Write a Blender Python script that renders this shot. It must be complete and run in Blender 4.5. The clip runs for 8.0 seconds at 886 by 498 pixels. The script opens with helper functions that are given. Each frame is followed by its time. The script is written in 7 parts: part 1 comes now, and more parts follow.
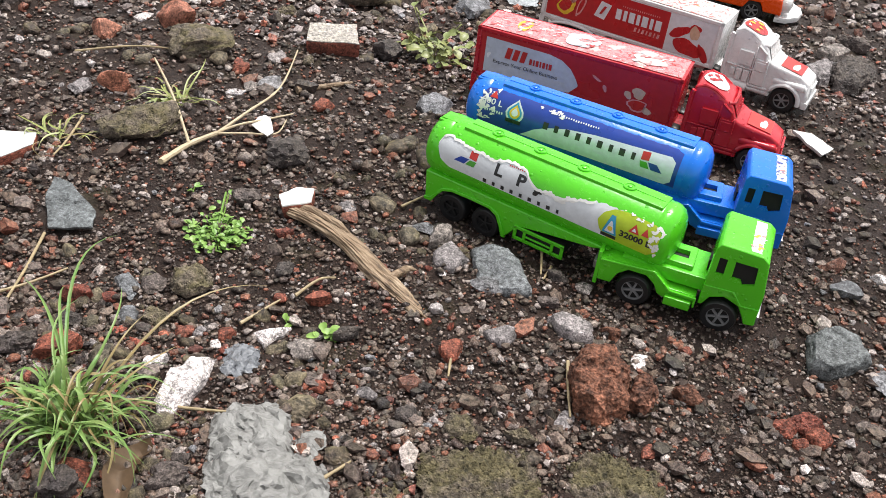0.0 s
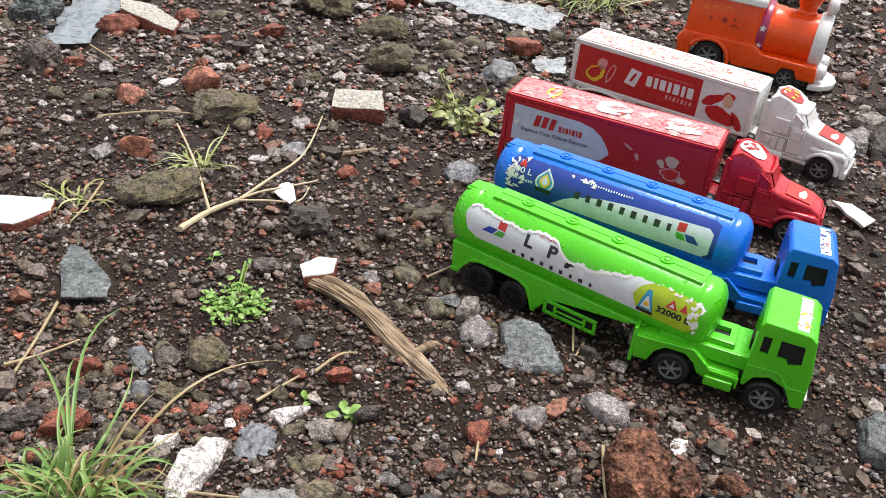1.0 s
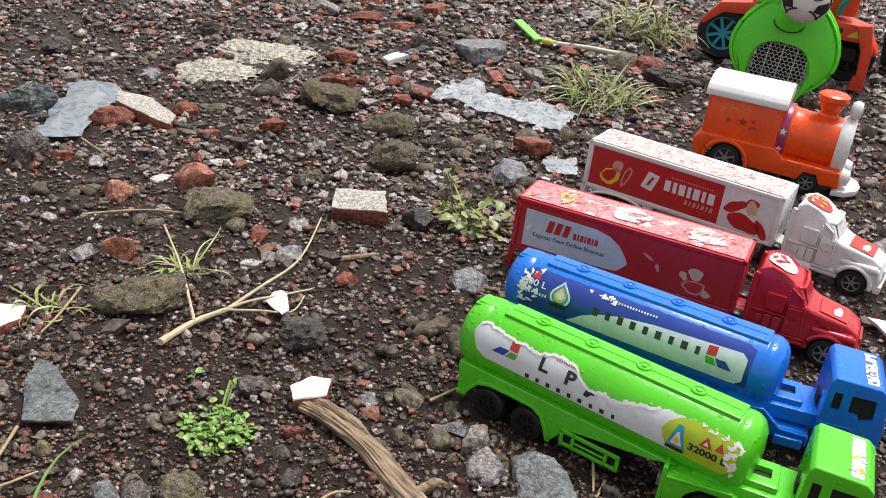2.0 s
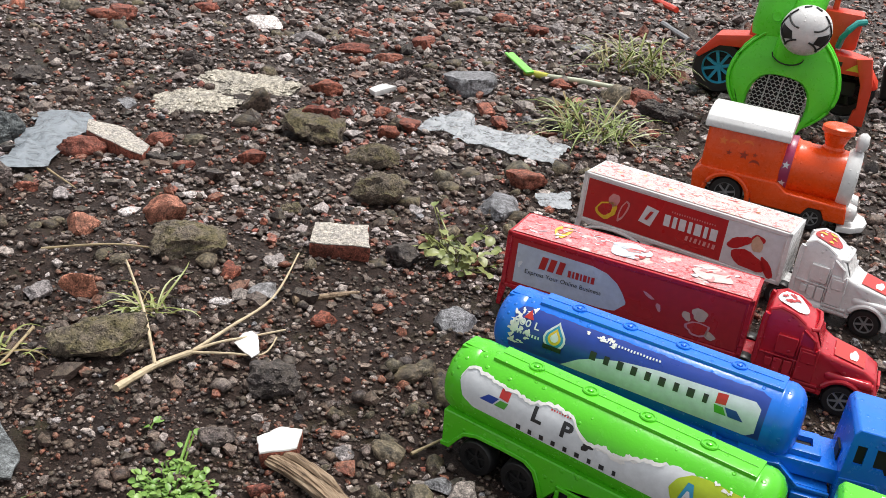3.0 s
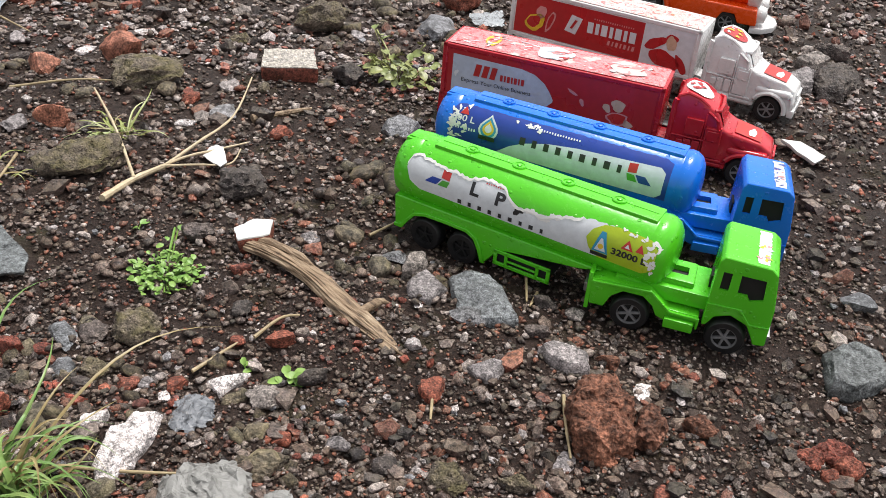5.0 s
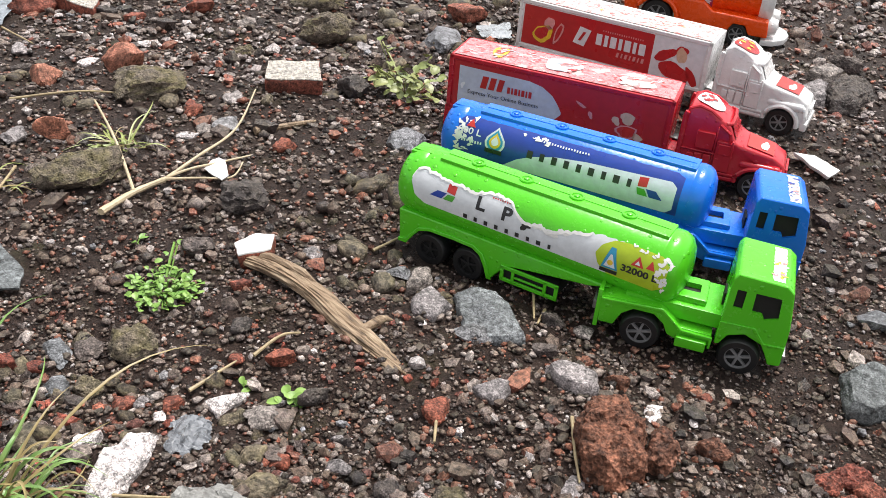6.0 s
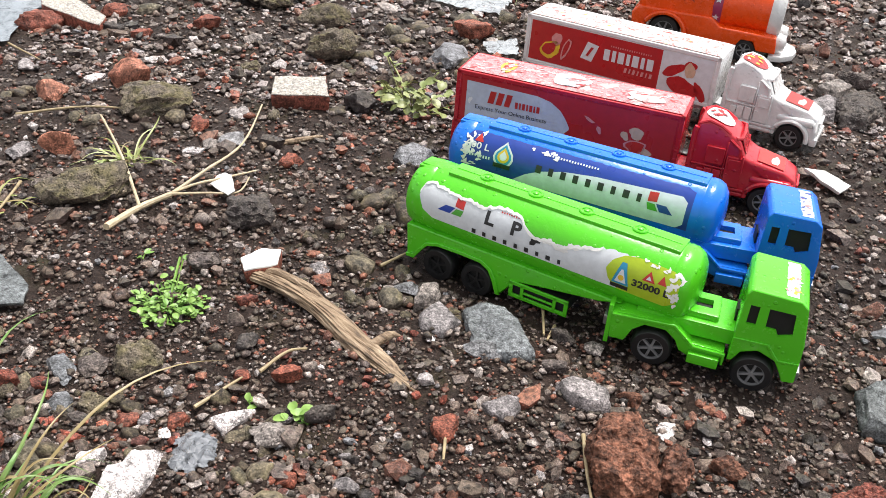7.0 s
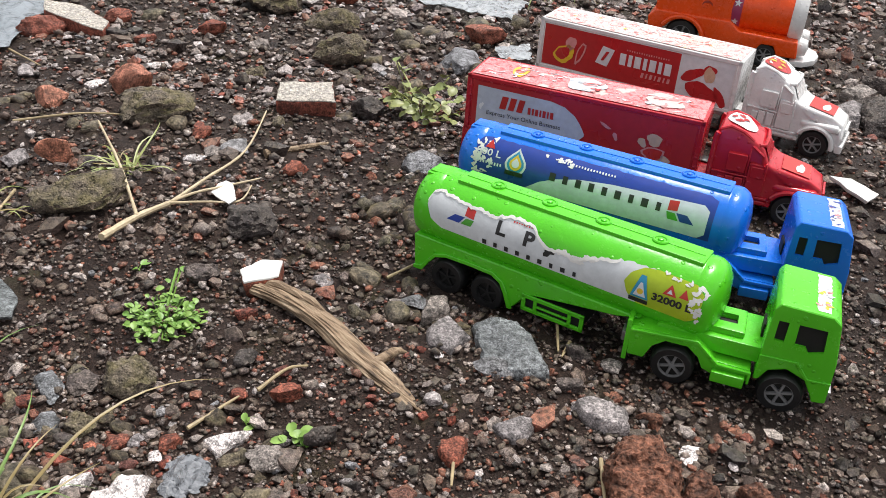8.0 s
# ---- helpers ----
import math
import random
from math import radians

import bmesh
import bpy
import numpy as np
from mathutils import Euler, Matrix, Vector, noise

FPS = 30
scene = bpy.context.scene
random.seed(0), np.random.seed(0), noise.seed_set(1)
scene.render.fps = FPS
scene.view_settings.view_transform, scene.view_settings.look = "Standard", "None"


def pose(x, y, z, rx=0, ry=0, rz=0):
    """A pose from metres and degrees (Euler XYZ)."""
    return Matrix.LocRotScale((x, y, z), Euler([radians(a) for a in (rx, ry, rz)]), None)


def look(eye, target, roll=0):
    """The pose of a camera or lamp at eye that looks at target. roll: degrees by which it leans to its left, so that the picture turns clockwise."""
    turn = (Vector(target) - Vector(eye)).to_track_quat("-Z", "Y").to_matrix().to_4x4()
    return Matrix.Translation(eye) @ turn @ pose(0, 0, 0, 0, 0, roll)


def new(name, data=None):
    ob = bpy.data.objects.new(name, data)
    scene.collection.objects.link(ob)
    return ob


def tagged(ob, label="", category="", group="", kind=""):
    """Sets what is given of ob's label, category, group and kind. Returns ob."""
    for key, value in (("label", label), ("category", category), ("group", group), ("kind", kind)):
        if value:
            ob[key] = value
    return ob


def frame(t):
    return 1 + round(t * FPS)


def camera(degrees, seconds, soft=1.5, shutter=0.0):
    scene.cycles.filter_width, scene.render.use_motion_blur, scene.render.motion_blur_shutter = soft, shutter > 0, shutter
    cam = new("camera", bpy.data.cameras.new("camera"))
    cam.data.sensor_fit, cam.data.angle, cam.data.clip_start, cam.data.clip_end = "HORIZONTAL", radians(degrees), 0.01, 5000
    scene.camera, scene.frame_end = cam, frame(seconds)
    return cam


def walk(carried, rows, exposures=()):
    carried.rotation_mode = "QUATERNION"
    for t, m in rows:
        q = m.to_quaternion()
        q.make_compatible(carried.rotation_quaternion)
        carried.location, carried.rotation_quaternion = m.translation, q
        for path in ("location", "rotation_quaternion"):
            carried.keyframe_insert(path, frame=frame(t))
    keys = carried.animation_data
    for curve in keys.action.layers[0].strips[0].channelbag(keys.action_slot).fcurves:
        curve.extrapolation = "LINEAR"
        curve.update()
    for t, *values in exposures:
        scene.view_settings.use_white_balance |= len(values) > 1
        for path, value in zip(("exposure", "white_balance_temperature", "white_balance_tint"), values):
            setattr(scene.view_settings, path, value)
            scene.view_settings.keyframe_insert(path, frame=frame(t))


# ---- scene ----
from mathutils.geometry import delaunay_2d_cdt

cam = camera(51.0, 8.0, soft=0.6)
PATH = [
    (0, (0.0845, 0.0010, 0.3072), (0.0064, 0.3965, 0.0114), 7.05),
    (0.5, (0.0829, 0.0101, 0.3026), (-0.0045, 0.4117, 0.0178), 6.65),
    (1, (0.0770, 0.0199, 0.2987), (-0.0201, 0.4301, 0.0298), 6.34),
    (1.5, (0.0666, 0.0423, 0.2949), (-0.0387, 0.4635, 0.0468), 6.52),
    (2, (0.0617, 0.0641, 0.2886), (-0.0467, 0.4954, 0.0601), 6.86),
    (2.2, (0.0620, 0.0724, 0.2820), (-0.0468, 0.5059, 0.0578), 6.95),
    (3.3, (0.0557, 0.1030, 0.2688), (-0.0510, 0.5453, 0.0615), 7.03),
    (3.5, (0.0587, 0.0938, 0.2678), (-0.0431, 0.5335, 0.0527), 6.78),
    (4, (0.0721, 0.0496, 0.2661), (-0.0079, 0.4744, 0.0147), 5.91),
    (4.5, (0.0797, 0.0281, 0.2747), (0.0109, 0.4420, 0.0027), 5.38),
    (4.7, (0.0779, 0.0304, 0.2740), (0.0097, 0.4422, -0.0013), 5.37),
    (5.8, (0.0774, 0.0429, 0.2692), (0.0055, 0.4561, -0.0029), 5.21),
    (6, (0.0769, 0.0452, 0.2677), (0.0033, 0.4597, -0.0021), 5.14),
    (6.5, (0.0765, 0.0475, 0.2663), (0.0001, 0.4643, 0.0009), 5.00),
    (7, (0.0746, 0.0481, 0.2635), (-0.0031, 0.4671, 0.0019), 4.93),
    (7.5, (0.0686, 0.0548, 0.2630), (-0.0150, 0.4750, 0.0052), 4.35),
    (8, (0.0727, 0.0675, 0.2526), (-0.0126, 0.4875, -0.0049), 4.46),
]
EXPOSE = 0.68
walk(cam, [(t, look(eye, target, roll)) for t, eye, target, roll in PATH],
     [(t, EXPOSE + d) for t, d in ((0, 0.0), (0.5, 0.0), (1, -0.03), (1.5, -0.07), (2, -0.2), (2.2, -0.22), (3.3, -0.26), (3.5, -0.3), (4, -0.42), (4.5, -0.28), (5.8, 0.03), (6, 0.09), (6.5, 0.15), (7, 0.2), (7.5, 0.0), (8, -0.15))])

# ---- light: bright overcast sky over wet ground ----
world = bpy.data.worlds.new("overcast_sky")
scene.world = world
world.use_nodes = True
wn, wl = world.node_tree.nodes, world.node_tree.links
sky = wn.new("ShaderNodeTexSky")
sky.sky_type, sky.sun_disc = "NISHITA", False
sky.sun_elevation, sky.sun_rotation = radians(71), radians(29)
sky.air_density, sky.dust_density, sky.ozone_density = 1.0, 4.0, 1.0
cloud = wn.new("ShaderNodeHueSaturation")
cloud.inputs["Saturation"].default_value = 0.12
wl.new(sky.outputs[0], cloud.inputs["Color"])
wl.new(cloud.outputs[0], wn["Background"].inputs["Color"])
wn["Background"].inputs["Strength"].default_value = 0.138
sun = new("sun", bpy.data.lights.new("sun", "SUN"))
sun.data.energy, sun.data.angle, sun.data.color = 2.2, radians(19), (1.0, 0.955, 0.90)
sun.matrix_world = look((0.6, 1.5, 3.4), (0.0, 0.4, 0.0))


# ---- materials ----
def node_mat(name):
    m = bpy.data.materials.new(name)
    m.use_nodes = True
    nt = m.node_tree
    return m, nt, nt.nodes["Principled BSDF"]


def put_in(nt, socket, value):
    if hasattr(value, "is_output"):
        nt.links.new(value, socket)
    else:
        socket.default_value = value


def coords(nt, kind="Object"):
    return nt.nodes.new("ShaderNodeTexCoord").outputs[kind]


def noise_tex(nt, scale, detail=4.0, rough=0.55, vec=None, dist=0.0):
    n = nt.nodes.new("ShaderNodeTexNoise")
    n.inputs["Scale"].default_value, n.inputs["Detail"].default_value = scale, detail
    n.inputs["Roughness"].default_value, n.inputs["Distortion"].default_value = rough, dist
    nt.links.new(vec if vec is not None else coords(nt), n.inputs["Vector"])
    return n.outputs["Fac"]


def ramp(nt, fac, *stops):
    r = nt.nodes.new("ShaderNodeValToRGB")
    e = r.color_ramp.elements
    while len(e) < len(stops):
        e.new(0.5)
    for el, (p, c) in zip(e, stops):
        el.position = p
        el.color = (*c, 1) if isinstance(c, tuple) else (c, c, c, 1)
    nt.links.new(fac, r.inputs["Fac"])
    return r.outputs["Color"]


def mix(nt, fac, a, b, how="MIX"):
    n = nt.nodes.new("ShaderNodeMix")
    n.data_type, n.blend_type = "RGBA", how
    put_in(nt, n.inputs[0], fac)
    for sock, v in ((n.inputs[6], a), (n.inputs[7], b)):
        put_in(nt, sock, (*v, 1) if isinstance(v, tuple) else v)
    return n.outputs[2]


def bump(nt, bsdf, height, strength=0.5, dist=0.001):
    b = nt.nodes.new("ShaderNodeBump")
    b.inputs["Strength"].default_value, b.inputs["Distance"].default_value = strength, dist
    nt.links.new(height, b.inputs["Height"])
    nt.links.new(b.outputs["Normal"], bsdf.inputs["Normal"])


def plastic(name, col, rough=0.3, wear=0.1):
    """Moulded toy plastic with a thin film of dirt, fine scratches and rain drops."""
    m, nt, b = node_mat(name)
    v = coords(nt)
    dirt = ramp(nt, noise_tex(nt, 90, 6, 0.65, v), (0.45, 0.0), (0.75, 1.0))
    base = mix(nt, ramp(nt, noise_tex(nt, 35, 3, 0.5, v), (0.3, 0.0), (0.7, 1.0)), col, tuple(c * 0.88 for c in col))
    dk = nt.nodes.new("ShaderNodeMath")
    dk.operation = "MULTIPLY"
    nt.links.new(dirt, dk.inputs[0])
    dk.inputs[1].default_value = wear
    put_in(nt, b.inputs["Base Color"], mix(nt, dk.outputs[0], base, (0.09, 0.07, 0.05)))
    put_in(nt, b.inputs["Roughness"], ramp(nt, noise_tex(nt, 260, 4, 0.6, v), (0.3, rough * 0.75), (0.7, min(1, rough * 1.5))))
    b.inputs["Subsurface Weight"].default_value = 0.0
    b.inputs["Specular IOR Level"].default_value = 0.5
    vor = nt.nodes.new("ShaderNodeTexVoronoi")
    vor.inputs["Scale"].default_value = 190
    vor.inputs["Randomness"].default_value = 1.0
    nt.links.new(v, vor.inputs["Vector"])
    drops = ramp(nt, vor.outputs["Distance"], (0.12, 1.0), (0.2, 0.0))
    tot = mix(nt, 0.25, drops, noise_tex(nt, 400, 3, 0.5, v))
    bump(nt, b, tot, 0.5, 0.0009)
    return m


def simple(name, col, rough=0.5, metal=0.0, scale=200, vary=0.25, bmp=0.3, dist=0.0004):
    m, nt, b = node_mat(name)
    v = coords(nt)
    f = noise_tex(nt, scale, 5, 0.6, v)
    g = noise_tex(nt, scale * 0.17, 3, 0.5, v)
    c = mix(nt, ramp(nt, f, (0.3, 0.0), (0.7, 1.0)), tuple(x * (1 - vary) for x in col), tuple(min(1, x * (1 + vary)) for x in col))
    c = mix(nt, ramp(nt, g, (0.35, 0.0), (0.65, 0.35)), c, tuple(x * 0.7 for x in col))
    put_in(nt, b.inputs["Base Color"], c)
    put_in(nt, b.inputs["Roughness"], ramp(nt, g, (0.3, max(0.05, rough - 0.12)), (0.7, min(1, rough + 0.12))))
    b.inputs["Metallic"].default_value = metal
    bump(nt, b, f, bmp, dist)
    return m


def stone_mat(name, cols, scale=220, rough=0.55, pits=0.0, moss=0.0, rnd="object", dist=0.0012):
    """Stone in a few tones that differ from piece to piece, with grain, pits and moss on top."""
    m, nt, b = node_mat(name)
    v = coords(nt)
    if rnd == "object":
        r = nt.nodes.new("ShaderNodeObjectInfo").outputs["Random"]
    else:
        r = nt.nodes.new("ShaderNodeNewGeometry").outputs["Random Per Island"]
    n = len(cols)
    tone = ramp(nt, r, *[(i / n, c) for i, c in enumerate(cols)])
    tone.node.color_ramp.interpolation = "CONSTANT" if rnd == "island" else "LINEAR"
    f = noise_tex(nt, scale, 8, 0.68, v)
    g = noise_tex(nt, scale * 0.2, 4, 0.6, v)
    c = mix(nt, 1.0, tone, ramp(nt, f, (0.32, 0.12), (0.68, 1.9)), "MULTIPLY")
    c = mix(nt, 1.0, c, ramp(nt, g, (0.3, 0.55), (0.7, 1.4)), "MULTIPLY")
    sp = noise_tex(nt, scale * 4.2, 3, 0.7, v)
    c = mix(nt, 1.0, c, ramp(nt, sp, (0.34, 0.38), (0.5, 1.0), (0.66, 1.75)), "MULTIPLY")
    h = mix(nt, 0.4, f, sp)
    if pits:
        vor = nt.nodes.new("ShaderNodeTexVoronoi")
        vor.inputs["Scale"].default_value = scale * 1.6
        nt.links.new(v, vor.inputs["Vector"])
        p = ramp(nt, vor.outputs["Distance"], (0.1, 0.0), (0.42, 1.0))
        h = mix(nt, pits, h, p, "MULTIPLY")
    if moss:
        up = nt.nodes.new("ShaderNodeSeparateXYZ")
        nt.links.new(nt.nodes.new("ShaderNodeNewGeometry").outputs["Normal"], up.inputs[0])
        mm = nt.nodes.new("ShaderNodeMath")
        mm.operation = "MULTIPLY"
        nt.links.new(ramp(nt, up.outputs["Z"], (0.1, 0.0), (0.6, moss)), mm.inputs[0])
        nt.links.new(ramp(nt, g, (0.38, 0.0), (0.55, 1.0)), mm.inputs[1])
        mcol = mix(nt, ramp(nt, f, (0.35, 0.0), (0.65, 1.0)), (0.030, 0.030, 0.013), (0.20, 0.185, 0.085))
        c = mix(nt, mm.outputs[0], c, mcol)
    k = 1.40 if rnd == "island" else 1.0
    c = mix(nt, 1.0, c, (1.05 * k, 0.965 * k, 0.99 * k), "MULTIPLY")
    b.inputs["Specular IOR Level"].default_value = 0.36
    put_in(nt, b.inputs["Base Color"], c)
    put_in(nt, b.inputs["Roughness"], ramp(nt, g, (0.3, max(0.1, rough - 0.2)), (0.7, min(1, rough + 0.15))))
    bump(nt, b, h, 1.0, dist * 1.5)
    return m


GREEN = plastic("lime_green_plastic", (0.095, 0.57, 0.018), 0.2, 0.06)
BLUE = plastic("royal_blue_plastic", (0.008, 0.17, 0.75), 0.2, 0.06)
RED = plastic("dark_red_plastic", (0.52, 0.016, 0.03), 0.18, 0.08)
BOXRED = plastic("red_box_plastic", (0.48, 0.016, 0.028), 0.22, 0.08)
WHITE = plastic("white_plastic", (0.76, 0.76, 0.76), 0.25, 0.1)
ORANGE = plastic("orange_plastic", (0.86, 0.082, 0.006), 0.24, 0.05)
VERMILION = plastic("vermilion_plastic", (0.85, 0.06, 0.025), 0.35, 0.08)
LIME = plastic("bright_green_plastic", (0.11, 0.74, 0.025), 0.3, 0.05)
TEAL = plastic("teal_plastic", (0.02, 0.30, 0.30), 0.35, 0.05)
SKYBLUE = plastic("sky_blue_plastic", (0.03, 0.38, 0.62), 0.35, 0.05)
BLACK = simple("black_rubber", (0.012, 0.012, 0.013), 0.45, 0, 500, 0.3, 0.3)
# near-black that stands in for the shade inside openings and gaps
DARK = simple("hollow_shade_black", (0.006, 0.006, 0.006), 0.7)
RIM = simple("grey_rim_plastic", (0.21, 0.21, 0.215), 0.35)
CHROME = simple("worn_chrome", (0.32, 0.32, 0.33), 0.38, 0.8)


def paper(name, col, rough=0.35):
    return simple(name, col, rough, 0, 260, 0.1, 0.25, 0.0003)


P_WHITE = paper("sticker_white", (0.68, 0.71, 0.745))
P_GREY = paper("sticker_grey", (0.54, 0.57, 0.62))
P_TORN = paper("torn_paper", (0.80, 0.79, 0.77), 0.7)
P_NAVY = paper("sticker_navy", (0.016, 0.05, 0.32))
P_YGREEN = paper("sticker_yellow_green", (0.42, 0.56, 0.02))
P_BLACK = paper("print_black", (0.02, 0.02, 0.022))
P_RED = paper("print_red", (0.52, 0.03, 0.025))
P_BLUE = paper("print_blue", (0.015, 0.05, 0.32))
P_LEAF = paper("print_green", (0.08, 0.36, 0.04))
P_CYAN = paper("print_cyan", (0.03, 0.30, 0.50))
P_YELLOW = paper("print_yellow", (0.75, 0.50, 0.04))
P_SILVER = paper("sticker_silver", (0.66, 0.705, 0.80), 0.28)
P_CRIMSON = paper("sticker_crimson", (0.46, 0.022, 0.025))
P_PINK = paper("sticker_pink", (0.66, 0.28, 0.28), 0.2)
def worn_print(name, *stops):
    """A faded many-coloured print on wet paper, roof glare painted into its tones."""
    m, nt, b = node_mat(name)
    v = coords(nt)
    f = noise_tex(nt, 210, 4, 0.6, v, 1.6)
    g = noise_tex(nt, 70, 3, 0.6, v)
    c = ramp(nt, f, *stops)
    c = mix(nt, ramp(nt, g, (0.58, 0.0), (0.64, 0.7)), c, (0.72, 0.62, 0.56))
    put_in(nt, b.inputs["Base Color"], c)
    put_in(nt, b.inputs["Roughness"], ramp(nt, g, (0.35, 0.12), (0.65, 0.4)))
    return m


PRINT_W = worn_print("roof_print_pale", (0.34, (0.50, 0.10, 0.09)), (0.42, (0.62, 0.26, 0.26)), (0.49, (0.76, 0.66, 0.64)), (0.55, (0.70, 0.36, 0.36)), (0.62, (0.74, 0.60, 0.58)), (0.70, (0.70, 0.50, 0.16)))
PRINT_R = worn_print("roof_print_red", (0.32, (0.42, 0.035, 0.04)), (0.44, (0.55, 0.13, 0.14)), (0.52, (0.64, 0.30, 0.31)), (0.60, (0.56, 0.15, 0.16)), (0.70, (0.68, 0.52, 0.50)))
# pale pink for roof prints, with the roofs' glare put into the colour
P_BLUSH = paper("sticker_blush", (0.74, 0.50, 0.48), 0.2)
P_SKIN = paper("print_tan", (0.60, 0.42, 0.30))
P_PURPLE = paper("sticker_magenta", (0.32, 0.03, 0.10))


# ---- mesh helpers ----
def put_mesh(name, bm, material, parent=None, label="", smooth=True, m=None, angle=40):
    bm.normal_update()
    me = bpy.data.meshes.new(name)
    bm.to_mesh(me)
    bm.free()
    if smooth:
        me.polygons.foreach_set("use_smooth", [True] * len(me.polygons))
        me.set_sharp_from_angle(angle=radians(angle))
    me.materials.append(material)
    ob = new(name, me)
    if parent is not None:
        ob.parent = parent
    if m is not None:
        ob.matrix_basis = m
    if label:
        ob["label"] = label
    return ob


def part(name, bm, material, parent, label="", m=None, smooth=True, angle=40):
    return put_mesh(name, bm, material, parent, label, smooth, m, angle)


def thing(name, label, category, m=None, group="", kind=""):
    ob = new(name)
    ob.empty_display_size = 0.01
    if m is not None:
        ob.matrix_basis = m
    return tagged(ob, label, category, group, kind)


def box(x0, x1, y0, y1, z0, z1, bev=0.0, seg=2, bm=None):
    """A block with rounded edges; adds to bm when given."""
    b = bmesh.new()
    bmesh.ops.create_cube(b, size=1.0)
    for v in b.verts:
        v.co = Vector(((x0 + x1) / 2 + v.co.x * (x1 - x0), (y0 + y1) / 2 + v.co.y * (y1 - y0), (z0 + z1) / 2 + v.co.z * (z1 - z0)))
    if bev:
        bmesh.ops.bevel(b, geom=b.edges[:], offset=bev, segments=seg, profile=0.6, affect="EDGES")
    return merge(bm, b)


def merge(bm, b):
    if bm is None:
        return b
    me = bpy.data.meshes.new("join")
    b.to_mesh(me)
    b.free()
    bm.from_mesh(me)
    bpy.data.meshes.remove(me)
    return bm


def prism(pts, y0, y1, bev=0.0, seg=2, bm=None, axis="y"):
    """A side outline of (x, z) points given thickness from y0 to y1."""
    b = bmesh.new()
    ring = []
    for y in (y0, y1):
        ring.append([b.verts.new((p[0], y, p[1]) if axis == "y" else ((y, p[0], p[1]) if axis == "x" else (p[0], p[1], y))) for p in pts])
    b.faces.new(ring[0])
    b.faces.new(ring[1][::-1])
    n = len(pts)
    for i in range(n):
        b.faces.new((ring[0][i], ring[1][i], ring[1][(i + 1) % n], ring[0][(i + 1) % n]))
    bmesh.ops.recalc_face_normals(b, faces=b.faces[:])
    if bev:
        bmesh.ops.bevel(b, geom=b.edges[:], offset=bev, segments=seg, profile=0.6, affect="EDGES")
    return merge(bm, b)


def lathe(profile, seg=32, axis="z", at=(0, 0, 0), bm=None):
    """Turns (radius, height) points round an axis."""
    b = bmesh.new()
    rows = []
    for r, h in profile:
        if r < 1e-6:
            rows.append([b.verts.new((0, 0, h))])
        else:
            rows.append([b.verts.new((r * math.cos(2 * math.pi * i / seg), r * math.sin(2 * math.pi * i / seg), h)) for i in range(seg)])
    for a, c in zip(rows, rows[1:]):
        for i in range(seg):
            j = (i + 1) % seg
            vs = [a[i % len(a)], a[j % len(a)], c[j % len(c)], c[i % len(c)]]
            vs = list(dict.fromkeys(vs))
            if len(vs) > 2:
                b.faces.new(vs)
    bmesh.ops.recalc_face_normals(b, faces=b.faces[:])
    turn = {"z": Matrix(), "y": Matrix.Rotation(radians(90), 4, "X"), "x": Matrix.Rotation(radians(90), 4, "Y")}[axis]
    b.transform(Matrix.Translation(at) @ turn)
    return merge(bm, b)


def tube(pts, r, seg=8, bm=None, taper=None):
    """A round bar along a line of points."""
    b = bmesh.new()
    rows = []
    pts = [Vector(p) for p in pts]
    for i, p in enumerate(pts):
        d = (pts[min(i + 1, len(pts) - 1)] - pts[max(i - 1, 0)]).normalized()
        a = d.cross(Vector((0.13, 0.2, 1)) if abs(d.z) < 0.9 else Vector((1, 0, 0))).normalized()
        c = d.cross(a)
        rr = r if taper is None else r * taper[i]
        rows.append([b.verts.new(p + rr * (math.cos(2 * math.pi * k / seg) * a + math.sin(2 * math.pi * k / seg) * c)) for k in range(seg)])
    for a, c in zip(rows, rows[1:]):
        for k in range(seg):
            b.faces.new((a[k], a[(k + 1) % seg], c[(k + 1) % seg], c[k]))
    b.faces.new(rows[0][::-1])
    b.faces.new(rows[-1])
    bmesh.ops.recalc_face_normals(b, faces=b.faces[:])
    return merge(bm, b)


def loft(rings, bm=None, cap=True):
    b = bmesh.new()
    rows = [[b.verts.new(p) for p in ring] for ring in rings]
    n = len(rows[0])
    for a, c in zip(rows, rows[1:]):
        for k in range(n):
            b.faces.new((a[k], a[(k + 1) % n], c[(k + 1) % n], c[k]))
    if cap:
        b.faces.new(rows[0][::-1])
        b.faces.new(rows[-1])
    bmesh.ops.recalc_face_normals(b, faces=b.faces[:])
    return merge(bm, b)


def cut(bm, *cutters):
    """Takes the cutters out of a solid, and gives the rest back as a bmesh."""
    me = bpy.data.meshes.new("solid")
    bm.to_mesh(me)
    bm.free()
    ob = new("solid", me)
    tools = []
    for c in cutters:
        cm = bpy.data.meshes.new("cutter")
        c.to_mesh(cm)
        c.free()
        tools.append(new("cutter", cm))
        mod = ob.modifiers.new("cut", "BOOLEAN")
        mod.operation, mod.solver, mod.object = "DIFFERENCE", "EXACT", tools[-1]
    bpy.context.view_layer.update()
    done = bpy.data.meshes.new_from_object(ob.evaluated_get(bpy.context.evaluated_depsgraph_get()))
    out = bmesh.new()
    out.from_mesh(done)
    for o in (ob, *tools):
        bpy.data.objects.remove(o)
    bpy.data.meshes.remove(done)
    return out


